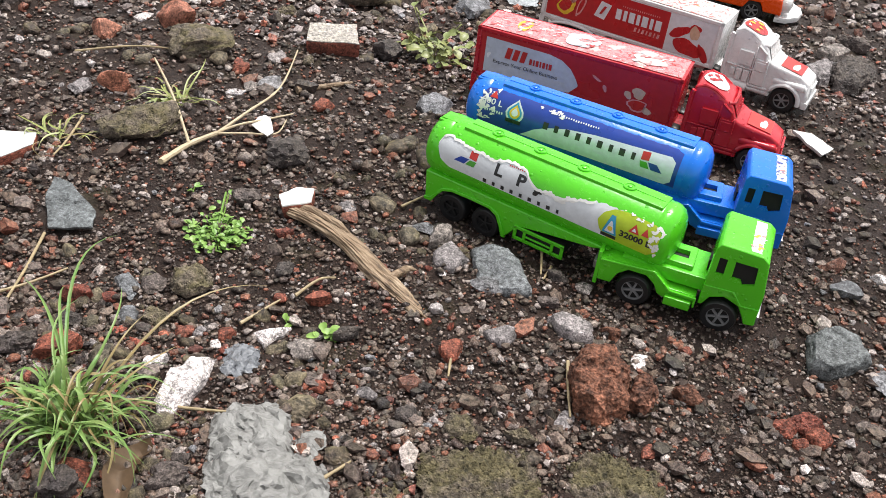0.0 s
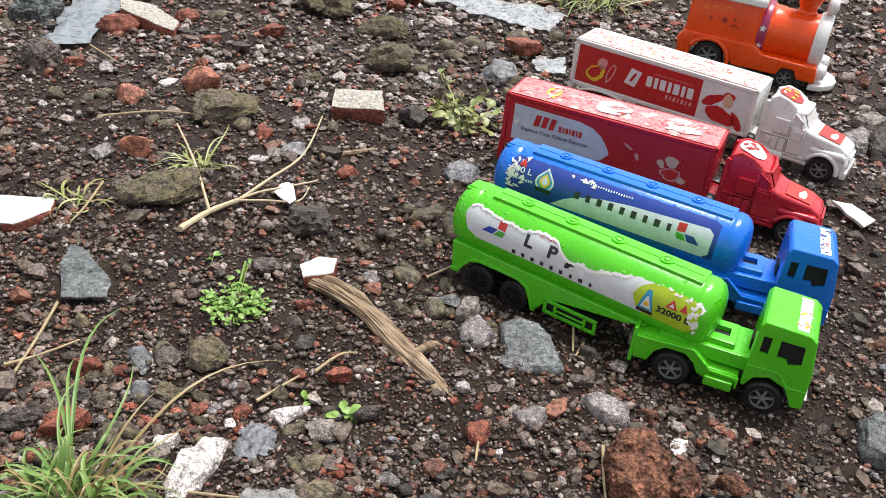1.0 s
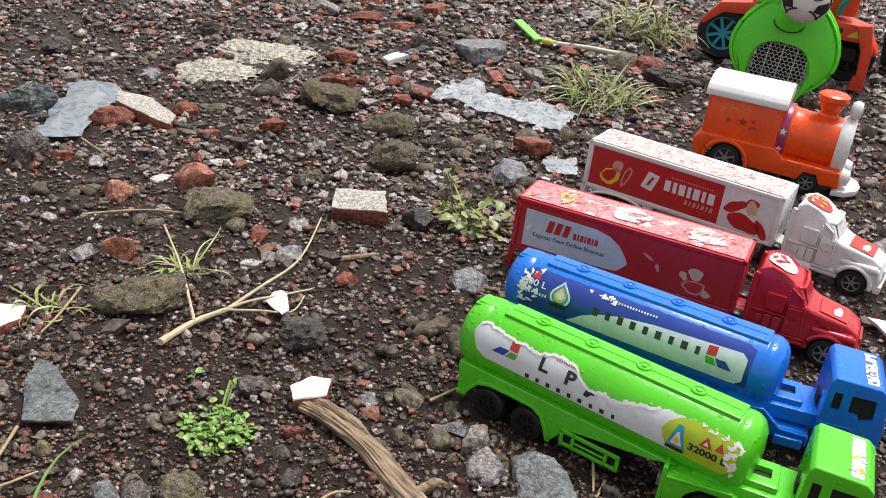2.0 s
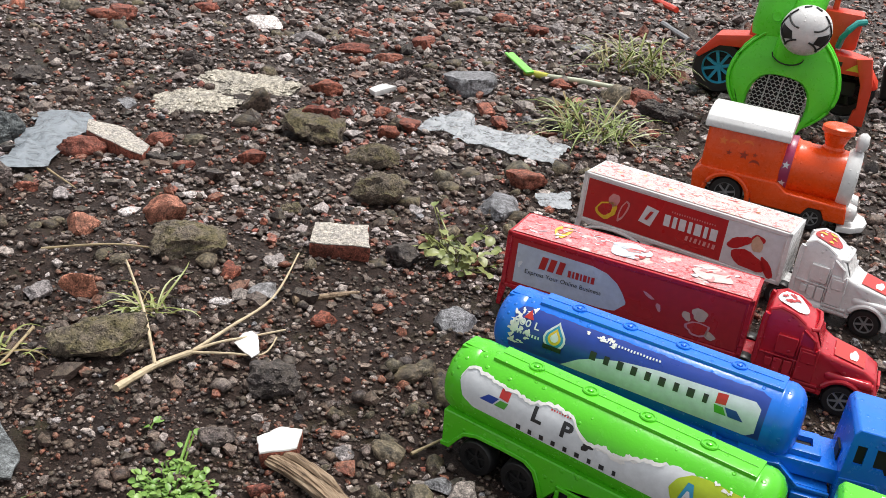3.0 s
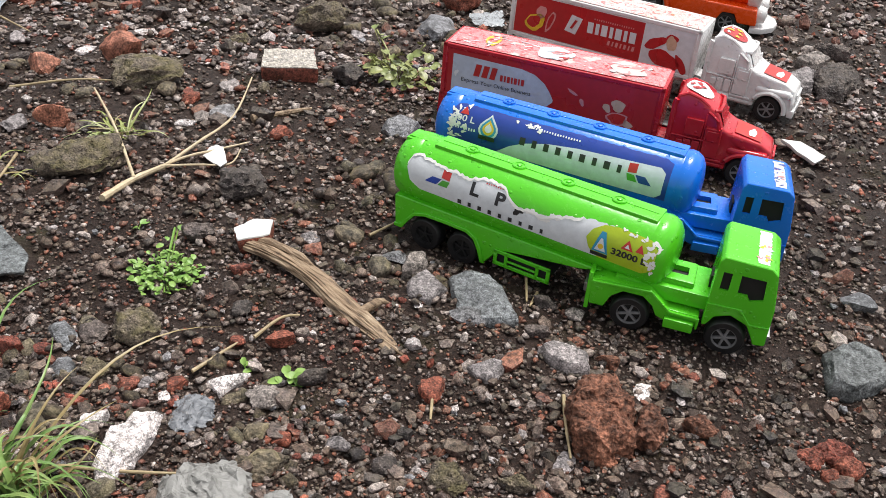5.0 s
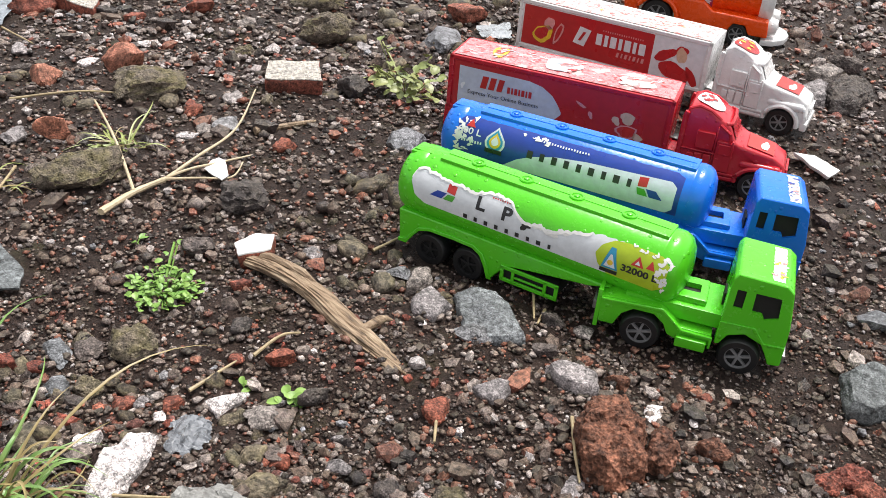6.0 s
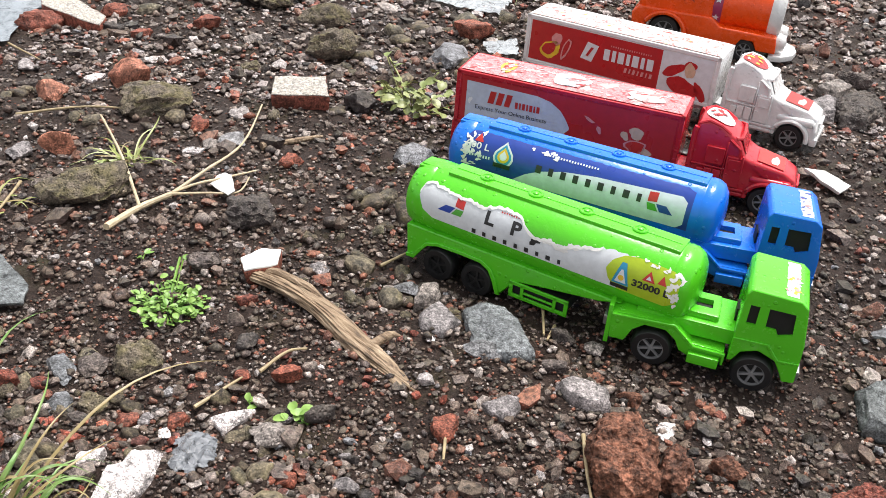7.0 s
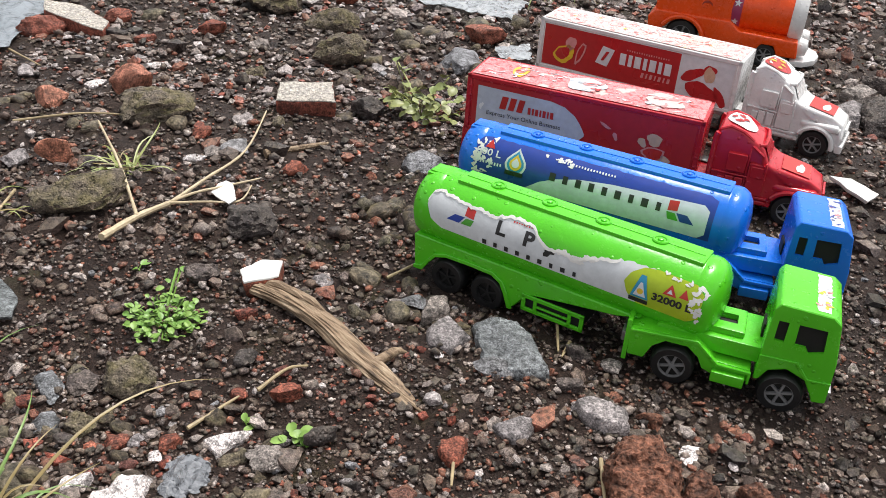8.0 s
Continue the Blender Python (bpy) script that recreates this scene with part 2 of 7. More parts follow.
def lettering(text, size, place, bold=0.0):
    """Built-in font as a flat bmesh; place(x, y) maps its plane onto a surface."""
    cu = bpy.data.curves.new("lettering", "FONT")
    cu.body, cu.size, cu.align_x, cu.align_y, cu.offset = text, size, "CENTER", "CENTER", bold
    cu.resolution_u = 3
    ob = new("lettering", cu)
    bpy.context.view_layer.update()
    me = bpy.data.meshes.new_from_object(ob.evaluated_get(bpy.context.evaluated_depsgraph_get()))
    bpy.data.objects.remove(ob)
    bm = bmesh.new()
    bm.from_mesh(me)
    bpy.data.meshes.remove(me)
    bmesh.ops.triangulate(bm, faces=bm.faces[:])
    for _ in range(3):
        long = [e for e in bm.edges if e.calc_length() > size * 0.16]
        if long:
            bmesh.ops.subdivide_edges(bm, edges=long, cuts=1)
            bmesh.ops.triangulate(bm, faces=bm.faces[:])
    for v in bm.verts:
        v.co = place(v.co.x, v.co.y)
    return bm


def quad(place, c00, c10, c11, c01, n=6, m=4, bm=None):
    """A flat patch between four corners of a surface's own coordinates."""
    b = bmesh.new() if bm is None else bm
    g = []
    for j in range(m + 1):
        v = j / m
        row = []
        for i in range(n + 1):
            u = i / n
            x = (c00[0] * (1 - u) + c10[0] * u) * (1 - v) + (c01[0] * (1 - u) + c11[0] * u) * v
            y = (c00[1] * (1 - u) + c10[1] * u) * (1 - v) + (c01[1] * (1 - u) + c11[1] * u) * v
            row.append(b.verts.new(place(x, y)))
        g.append(row)
    for j in range(m):
        for i in range(n):
            b.faces.new((g[j][i], g[j][i + 1], g[j + 1][i + 1], g[j + 1][i]))
    return b


def blob(place, cx, cy, rx, ry, n=20, bm=None, wob=0.0, seed=0, turn=0.0):
    """A filled round or wobbly patch on a surface."""
    b = bmesh.new() if bm is None else bm
    rr = random.Random(seed * 7 + 1)
    ph = [rr.uniform(0, 6.3) for _ in range(4)]
    ca, sa = math.cos(radians(turn)), math.sin(radians(turn))
    mid = b.verts.new(place(cx, cy))
    rings = []
    for f in (0.5, 1.0):
        ring = []
        for i in range(n):
            a = 2 * math.pi * i / n
            k = f * (1 + wob * (math.sin(2 * a + ph[0]) + 0.7 * math.sin(3 * a + ph[1]) + 0.6 * math.sin(5 * a + ph[2]) + 0.4 * math.sin(7 * a + ph[3])))
            px, py = rx * k * math.cos(a), ry * k * math.sin(a)
            ring.append(b.verts.new(place(cx + px * ca - py * sa, cy + px * sa + py * ca)))
        rings.append(ring)
    for i in range(n):
        j = (i + 1) % n
        b.faces.new((mid, rings[0][i], rings[0][j]))
        b.faces.new((rings[0][i], rings[1][i], rings[1][j], rings[0][j]))
    return b


def strip(place, xs, lo, hi, m=4, bm=None):
    """A sheet between a lower and an upper line along xs."""
    b = bmesh.new() if bm is None else bm
    cols = []
    for i, x in enumerate(xs):
        cols.append([b.verts.new(place(x, lo[i] + (hi[i] - lo[i]) * j / m)) for j in range(m + 1)])
    for a, c in zip(cols, cols[1:]):
        for j in range(m):
            b.faces.new((a[j], c[j], c[j + 1], a[j + 1]))
    return b


# ---- the lie of the ground ----
GRID = np.random.RandomState(7).rand(256, 256)


def vnoise(x, y, s, k=0):
    """Smooth value noise of cell size s."""
    x, y = np.asarray(x, float) / s + 37.3 * k + 1000, np.asarray(y, float) / s + 11.9 * k + 1000
    xi, yi = np.floor(x).astype(int), np.floor(y).astype(int)
    fx, fy = x - xi, y - yi
    fx, fy = fx * fx * (3 - 2 * fx), fy * fy * (3 - 2 * fy)
    g = lambda a, b: GRID[a % 256, b % 256]
    return (g(xi, yi) * (1 - fx) + g(xi + 1, yi) * fx) * (1 - fy) + (g(xi, yi + 1) * (1 - fx) + g(xi + 1, yi + 1) * fx) * fy - 0.5


PADS = ((0.010, 0.455, 0.035, -0.0040), (0.110, 0.420, 0.030, -0.0025), (0.160, 0.410, 0.030, -0.0025), (0.020, 0.520, 0.040, -0.0020), (0.130, 0.495, 0.040, -0.0005),
        (0.010, 0.620, 0.045, -0.0035), (0.120, 0.600, 0.040, -0.0035), (0.170, 0.595, 0.035, -0.0035), (0.030, 0.740, 0.045, 0.0012), (0.140, 0.705, 0.040, 0.0012), (0.195, 0.690, 0.035, 0.0012), (0.130, 0.885, 0.080, 0.0))


def lie(x, y):
    """Height of the soil."""
    x, y = np.asarray(x, float), np.asarray(y, float)
    far = np.clip((np.hypot(x, y - 0.5) - 3) / 20, 0, 1)
    h = 0.007 * vnoise(x, y, 0.16, 1) + 0.005 * vnoise(x, y, 0.06, 2) + 0.0042 * vnoise(x, y, 0.022, 3) + 0.0030 * vnoise(x, y, 0.009, 4) + 0.0022 * vnoise(x, y, 0.0045, 6)
    h = h - 0.002 + far * (0.8 * vnoise(x, y, 9, 5))
    # pressed level under the wheels of the toys
    for px, py, pr, pz in PADS:
        w = np.clip(1.5 * np.exp(-((x - px) ** 2 + (y - py) ** 2) / pr ** 2), 0, 1)
        h = h * (1 - w) + (pz + 0.35 * h) * w
    return h


def ground_z(x, y):
    return float(lie(x, y))


# ---- wheels ----
def wheel(parent, x, y, z, r, w, m=None, spokes=6, rim_mat=None, face=-1):
    """Tyre with a spoked rim; face: the side of the hub, -1 or 1 along y."""
    at = (m or Matrix()) @ Matrix.Translation((x, y, z))
    ty = lathe([(r * 0.62, -w / 2), (r * 0.9, -w / 2), (r * 0.98, -w * 0.36), (r, -w * 0.1), (r * 0.985, 0), (r, w * 0.1), (r * 0.98, w * 0.36), (r * 0.9, w / 2), (r * 0.62, w / 2), (r * 0.6, w * 0.2), (r * 0.6, -w * 0.2), (r * 0.62, -w / 2)], 36, "y")
    hub = part("wheel", ty, BLACK, parent, "", at)
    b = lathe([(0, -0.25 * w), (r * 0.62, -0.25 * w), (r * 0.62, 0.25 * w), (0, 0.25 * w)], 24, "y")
    # solid black drum behind the spokes, in place of a shaded hollow
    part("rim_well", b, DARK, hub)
    b = lathe([(r * 0.56, 0.34 * w), (r * 0.58, 0.46 * w), (r * 0.67, 0.46 * w), (r * 0.68, 0.3 * w), (r * 0.56, 0.3 * w), (r * 0.56, 0.34 * w)], 30, "y")
    lathe([(0, 0.42 * w), (r * 0.12, 0.42 * w), (r * 0.15, 0.3 * w), (r * 0.15, 0.2 * w), (0, 0.2 * w)], 14, "y", bm=b)
    for k in range(spokes):
        s = box(r * 0.1, r * 0.6, -r * 0.055, r * 0.055, 0.26 * w, 0.4 * w)
        s.transform(Matrix.Rotation(radians(90), 4, "X") @ Matrix.Rotation(2 * math.pi * k / spokes + 0.3, 4, "Z"))
        merge(b, s)
    if face > 0:
        b.transform(Matrix.Rotation(radians(180), 4, "Z"))
    part("rim", b, rim_mat or RIM, hub)
    return hub


# ---- tank lorries ----
ZC, RT = 0.0385, 0.0185


def on_tank(h):
    return lambda s, a: Vector((s, -(RT + h) * math.cos(radians(a)), ZC + (RT + h) * math.sin(radians(a))))


def tri(place, x, y, w, h, bm=None):
    return quad(place, (x - w / 2, y - h / 2), (x + w / 2, y - h / 2), (x, y + h / 2), (x, y + h / 2), 4, 4, bm)


def bars(place, x0, x1, y, w, h, n, skew=0.0, bm=None):
    """Unlettered print: a row of upright bars."""
    b = bm or bmesh.new()
    for i in range(n):
        x = x0 + (x1 - x0) * i / max(1, n - 1)
        k = 0.75 + 0.25 * math.sin(5.1 * i + n)
        quad(place, (x - w / 2, y - h / 2 * k), (x + w / 2, y - h / 2 * k), (x + w / 2 + skew, y + h / 2), (x - w / 2 + skew, y + h / 2), 1, 2, b)
    return b


def bar_row(place, x0, x1, y, w, h, n, mat, root, skew=0.0):
    """Unlettered name: one bar a letter, each a part."""
    for i in range(n):
        x = x0 + (x1 - x0) * i / max(1, n - 1)
        part("name_bar", bars(place, x, x, y, w * (0.85 + 0.25 * math.sin(3.3 * i + n)), h, 1, skew), mat, root)


def logo(place, x, y, w, h, root, flip=1):
    part("emblem_red", quad(place, (x, y + 0.1 * h), (x + 0.42 * w * flip, y), (x + 0.42 * w * flip, y + 0.9 * h), (x, y + h), 4, 4), P_RED, root)
    part("emblem_blue", quad(place, (x - 0.8 * w * flip, y - 0.75 * h), (x - 0.2 * w * flip, y - 0.75 * h), (x + 0.02 * w * flip, y - 0.05 * h), (x - 0.45 * w * flip, y - 0.05 * h), 4, 4), P_BLUE, root)
    part("emblem_green", quad(place, (x - 0.12 * w * flip, y - 0.75 * h), (x + 0.35 * w * flip, y - 0.75 * h), (x + 0.45 * w * flip, y - 0.1 * h), (x + 0.08 * w * flip, y - 0.12 * h), 4, 4), P_LEAF, root)


def flame(place, x, y, w, h, root):
    for k, mt in ((1.0, P_WHITE), (0.8, P_CYAN), (0.58, P_YELLOW), (0.36, P_WHITE)):
        b = bmesh.new()
        n = 18
        mid = b.verts.new(place(x, y - 0.1 * h))
        ring = []
        for i in range(n):
            t = 2 * math.pi * i / n
            px, py = math.sin(t), -math.cos(t)
            px *= (1 - max(0, py) ** 1.3)
            ring.append(b.verts.new(place(x + 0.5 * w * k * px * 1.15, y - 0.1 * h + 0.5 * h * k * (py if py < 0 else py * 1.3))))
        for i in range(n):
            b.faces.new((mid, ring[i], ring[(i + 1) % n]))
        lift = 0.00012 * (1 - k) * 3
        for v in b.verts:
            v.co.y -= lift
        part("flame_emblem", b, mt, root)


def tank_lorry(m, col, tint, tractor):
    root = thing("toy_tank_lorry", {"g": "lime green plastic toy tank lorry with a torn white sticker",
                                    "b": "wet royal blue plastic toy tank lorry with navy sticker"}[tint], "toy truck", m, "toy lorries in a row")
    tank = part("tank", lathe([(0, -0.0262), (0.008, -0.0258), (0.0135, -0.0245), (0.0168, -0.022), (0.0182, -0.0185), (RT, -0.0165), (RT, -0.0125), (RT * 0.985, -0.012), (RT * 0.985, -0.0112), (RT, -0.0105),
                               (RT, 0.117), (RT * 0.985, 0.1175), (RT * 0.985, 0.1183), (RT, 0.119), (0.0182, 0.122), (0.0165, 0.1252), (0.013, 0.1275), (0.007, 0.1288), (0, 0.129)], 56, "x", (0, 0, ZC)), col, root)
    part("walkway", box(-0.0045, 0.1175, -0.0068, 0.0068, 0.0535, 0.0574, 0.0006), col, tank)
    part("walkway_ridge", box(-0.003, 0.116, -0.00025, 0.00025, 0.0572, 0.0577, 0.0001), col, tank)
    b = box(-0.0225, -0.0085, -0.0062, 0.0062, 0.0535, 0.0560, 0.0012)
    box(-0.0215, -0.0095, -0.0045, 0.0045, 0.0555, 0.0567, 0.0006, bm=b)
    part("rear_step", b, col, tank)
    for i in range(4):
        s = 0.0142 + 0.0271 * i
        b = lathe([(0.0037, 0), (0.0037, 0.0008), (0.0033, 0.0012), (0.0027, 0.0011), (0.0024, 0.0006), (0.0015, 0.0006), (0.0013, 0.0013), (0.0006, 0.0016), (0, 0.0016)], 20, "z", (s, 0, 0.0572))
        part("hatch", b, col, tank)
    # chassis with its double wheel arch
    side = [(-0.0195, 0.0085), (-0.0205, 0.027), (0.099, 0.027), (0.088, 0.0235), (0.062, 0.0195), (0.044, 0.0165), (0.0368, 0.0065), (0.0342, 0.0062), (0.0322, 0.0125), (0.0295, 0.0178), (0.0245, 0.0206), (0.012, 0.0209), (-0.001, 0.0206), (-0.0075, 0.0186), (-0.0115, 0.0140), (-0.0145, 0.0085)]
    part("chassis", prism(side, -0.0176, 0.0176, 0.0006, 1), col, root)
    arch = [(0.0368, 0.0058), (0.0342, 0.0056), (0.0318, 0.0122), (0.029, 0.0175), (0.0243, 0.0202), (0.012, 0.0205), (-0.001, 0.0202), (-0.0072, 0.0182), (-0.011, 0.0136), (-0.0145, 0.0080), (-0.0195, 0.0078), (-0.0198, 0.0098), (-0.0155, 0.0105), (-0.0122, 0.0150), (-0.008, 0.0200), (-0.0012, 0.0222), (0.012, 0.0226), (0.025, 0.0222), (0.0307, 0.0190), (0.0338, 0.0133)]
    for y in (-0.0186, 0.0172):
        part("arch_lip", prism(arch, y, y + 0.0014, 0.0003, 1), col, root)
    for y in (-0.0186, 0.0176):
        g = bmesh.new()
        for x0, x1, z0, z1 in ((0.0415, 0.0735, 0.0152, 0.0172), (0.0415, 0.0735, 0.0082, 0.0102), (0.0415, 0.0435, 0.0085, 0.017), (0.0478, 0.0495, 0.0085, 0.017), (0.0655, 0.0672, 0.0085, 0.017), (0.0715, 0.0735, 0.0085, 0.017), (0.0495, 0.0655, 0.0118, 0.0128)):
            box(x0, x1, y, y + 0.0012, z0, z1, 0.0002, 1, g)
        part("side_guard", g, col, root)
    # black block filling the gap between the guards, in place of shade
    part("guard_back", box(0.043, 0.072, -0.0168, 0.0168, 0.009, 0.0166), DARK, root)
    for x in (0.0, 0.0228):
        for y in (-0.0142, 0.0142):
            wheel(root, x, y, 0.0093, 0.0093, 0.0088, None, 5, BLACK, -1 if y < 0 else 1)
    # stickers on the flank towards the road side
    rng = random.Random(5 if tint == "g" else 9)
    p1, p2, p3 = on_tank(0.00022), on_tank(0.0004), on_tank(0.00058)
    if tint == "g":
        key = [(-0.0140, 30), (-0.0125, 44), (-0.008, 49), (-0.002, 45), (0.006, 42), (0.014, 41), (0.021, 38), (0.027, 44), (0.034, 47), (0.041, 43), (0.046, 30), (0.052, 21), (0.058, 25), (0.063, 19), (0.07, 27), (0.077, 34), (0.084, 39), (0.0925, 42), (0.102, 42)]
        xs = [-0.014 + 0.114 * i / 80 for i in range(81)]
        hi = [float(np.interp(x, [k[0] for k in key], [k[1] for k in key])) + rng.uniform(-1.8, 1.8) for x in xs]
        lo = [float(np.interp(x, [-0.014, -0.011, -0.005, 0.085, 0.100], [22, 2, -8, -12, -12])) for x in xs]
        st = part("sticker", strip(p1, xs, lo, hi, 8), P_WHITE, tank, "torn white paper sticker")
        part("torn_edge", strip(lambda s, a: on_tank(0.0005 + 0.0004 * math.sin(s * 3000) ** 2)(s, a), xs[:70], [h - 3.5 - 1.5 * rng.random() for h in hi[:70]], [h + 0.4 for h in hi[:70]], 2), P_TORN, st)
        for k in range(9):
            xx = rng.uniform(0.040, 0.078)
            part("paper_scrap", blob(p2, xx, float(np.interp(xx, [q[0] for q in key], [q[1] for q in key])) - rng.uniform(0, 7), rng.uniform(0.001, 0.0028), rng.uniform(1.5, 4), 14, None, 0.3, k), P_TORN, st)
        xs = [0.0885 + 0.0345 * i / 40 for i in range(41)]
        lo = [float(np.interp(x, [0.0885, 0.0905, 0.0955, 0.118, 0.123], [14, 0, -12, -13, -2])) for x in xs]
        hi = [float(np.interp(x, [0.0885, 0.0905, 0.0955, 0.102, 0.119, 0.123], [16, 29, 40, 43, 41, 30])) for x in xs]
        part("hazard_panel", strip(p2, xs, lo, hi, 8), P_YGREEN, st, "yellow-green hazard panel with worn edge")
        for k in range(16):
            part("paper_scrap", blob(p3, rng.uniform(0.1185, 0.1240), rng.uniform(-8, 40), rng.uniform(0.0008, 0.0018), rng.uniform(2, 5), 12, None, 0.35, k), P_TORN, st)
        for k in range(7):
            part("paper_scrap", blob(p3, rng.uniform(0.100, 0.118), rng.uniform(36, 43), rng.uniform(0.0006, 0.0016), rng.uniform(1, 3), 10, None, 0.35, k + 30), P_TORN, st)
        logo(p2, 0.0068, 22, 0.0115, 15, st)
        part("printed_letter", lettering("L", 0.0105, lambda x, y: p2(0.0262 + x, 23 + y * 2700), 0.0004), P_BLACK, st)
        part("printed_letter", lettering("P", 0.0105, lambda x, y: p2(0.0408 + x, 21 + y * 2700), 0.0004), P_BLACK, st)
        part("letter_remnant", blob(p2, 0.0515, 14, 0.0026, 5, 12, None, 0.35, 3), P_BLACK, st)
        bar_row(p2, 0.019, 0.0655, -3.5, 0.0023, 7.5, 9, P_BLACK, st)
        part("small_print", bars(p2, 0.0315, 0.0405, 39, 0.0007, 2.4, 8), P_RED, st)
        part("gas_emblem", quad(p3, (0.0922, -2), (0.1005, -2), (0.0975, 30), (0.0952, 30), 6, 6), P_CYAN, st)
        part("gas_emblem", quad(on_tank(0.0007), (0.0936, 1), (0.0992, 1), (0.0968, 20), (0.0958, 20), 5, 5), P_WHITE, st)
        part("gas_emblem", blob(on_tank(0.0008), 0.0964, 8, 0.0014, 4), P_YELLOW, st)
        part("emblem_label", quad(p3, (0.0918, -9), (0.1005, -9), (0.1005, -3), (0.0918, -3), 5, 2), P_BLACK, st)
        part("warning_triangle", tri(p3, 0.1090, 23, 0.0062, 15), P_RED, st)
        part("warning_mark", tri(on_tank(0.0007), 0.1090, 21, 0.0026, 6), P_WHITE, st)
        part("warning_flame", tri(p3, 0.1152, 24, 0.0042, 13), P_RED, st)
        part("printed_number", lettering("32000 L", 0.0054, lambda x, y: p3(0.1105 + x, 7 + y * 2500), 0.0002), P_BLACK, st)
    else:
        xs = [-0.0135 + 0.1275 * i / 60 for i in range(61)]
        lo = [-14 + 0 * x for x in xs]
        hi = [float(np.interp(x, [-0.0135, -0.011, 0.11, 0.114], [46, 58, 58, 52])) + rng.uniform(-1.0, 1.0) for x in xs]
        st = part("sticker", strip(p1, xs, lo, hi, 10), P_NAVY, tank, "navy and silver paper sticker")
        xs = [0.016 + 0.0955 * i / 60 for i in range(61)]
        lo = [float(np.interp(x, [0.016, 0.108, 0.1115], [-13, -13, -4])) for x in xs]
        hi = [float(np.interp(x, [0.016, 0.024, 0.032, 0.045, 0.062, 0.1085, 0.1115], [-12, 6, 17, 27, 33, 40, 32])) for x in xs]
        part("silver_field", strip(p2, xs, lo, hi, 8), P_SILVER, st, "silver-white lower field")
        for k in range(26):
            part("paper_scrap", blob(p2, rng.uniform(-0.0135, -0.004), rng.uniform(-6, 56), rng.uniform(0.0006, 0.0022), rng.uniform(2, 6), 12, None, 0.35, k), P_TORN, st)
        for k in range(7):
            part("paper_scrap", blob(p2, rng.uniform(0.024, 0.04), rng.uniform(44, 54), rng.uniform(0.0006, 0.0016), rng.uniform(1.5, 4), 12, None, 0.3, k + 50), P_TORN, st)
        part("warning_triangle", tri(p3, -0.0060, 46, 0.0055, 15), P_RED, st)
        part("printed_number", lettering("000 L", 0.0062, lambda x, y: p3(-0.0060 + x, 31 + y * 2500), 0.0001), P_WHITE, st)
        part("small_print", bars(p3, -0.011, 0.002, 15, 0.0009, 5, 9), P_WHITE, st)
        flame(p3, 0.0100, 29, 0.0105, 40, st)
        part("emblem_label", quad(on_tank(0.0009), (0.0050, 5), (0.0150, 5), (0.0150, 12), (0.0050, 12), 5, 2), P_BLACK, st)
        part("small_print", bars(p3, 0.032, 0.062, 46, 0.0008, 4, 20), P_WHITE, st)
        bar_row(p3, 0.0310, 0.0870, 20, 0.0034, 13, 9, P_BLACK, st)
        logo(p3, 0.0965, 19, 0.0115, 17, st, -1)
    # tractor
    T = tractor
    cab_out = [(0.0335, 0.0135), (0.0343, 0.0500), (0.0362, 0.0528), (0.0570, 0.0520), (0.0605, 0.0492), (0.0635, 0.0300), (0.0640, 0.0100), (0.0585, 0.0092), (0.0572, 0.0125), (0.0535, 0.0190), (0.0455, 0.0222), (0.0385, 0.0195), (0.0357, 0.0138)]
    cab = prism(cab_out, -0.0174, 0.0174, 0.0011, 3)
    cuts = []
    for y0, y1 in ((-0.02, -0.0158), (0.0158, 0.02)):
        cuts.append(prism([(0.0372, 0.0352), (0.0372, 0.0450), (0.0412, 0.0450), (0.0412, 0.0352)], y0, y1))
        cuts.append(prism([(0.0455, 0.0352), (0.0452, 0.0452), (0.0562, 0.0452), (0.0572, 0.0345), (0.0515, 0.0325), (0.0500, 0.0352)], y0, y1))
    cuts.append(box(0.0585, 0.07, -0.0135, 0.0135, 0.034, 0.0465))
    part_cab = part("cab", cut(cab, *cuts), col, root, "", T, True, 30)
    # black panels in the shallow window cuts stand in for the unlit cab
    for y in (-0.0160, 0.0156):
        part("side_window", prism([(0.037, 0.035), (0.037, 0.0452), (0.0414, 0.0452), (0.0414, 0.035)], y, y + 0.0004), DARK, part_cab, "black panel in place of the window's dark inside")
        part("side_window", prism([(0.0452, 0.035), (0.045, 0.0454), (0.0564, 0.0454), (0.0574, 0.0343), (0.0515, 0.0323), (0.05, 0.035)], y, y + 0.0004), DARK, part_cab, "black panel in place of the window's dark inside")
    part("windscreen", box(0.0586, 0.0590, -0.0132, 0.0132, 0.0342, 0.0463), DARK, part_cab)
    for y in (-0.0180, 0.0172):
        b = prism([(0.0338, 0.0260), (0.0338, 0.0268), (0.0490, 0.0275), (0.0545, 0.0205), (0.0636, 0.0210), (0.0636, 0.0200), (0.0535, 0.0195), (0.0480, 0.0262)], y, y + 0.0008, 0.0002, 1)
        part("belt_line", b, col, part_cab)
    roof = lambda h: (lambda x, y: Vector((x, y, 0.05265 - (x - 0.0362) * 0.0385 + h)))
    ys = [-0.0148 + 0.0296 * i / 24 for i in range(25)]
    rs = part("roof_sticker", strip(lambda y, x: roof(0.0003)(x, y), ys, [0.0498 + rng.uniform(0, 0.0008) for _ in ys], [0.0560 - rng.uniform(0, 0.0006) for _ in ys], 3), P_TORN if tint == "g" else P_GREY, part_cab, "worn paper roof sticker")
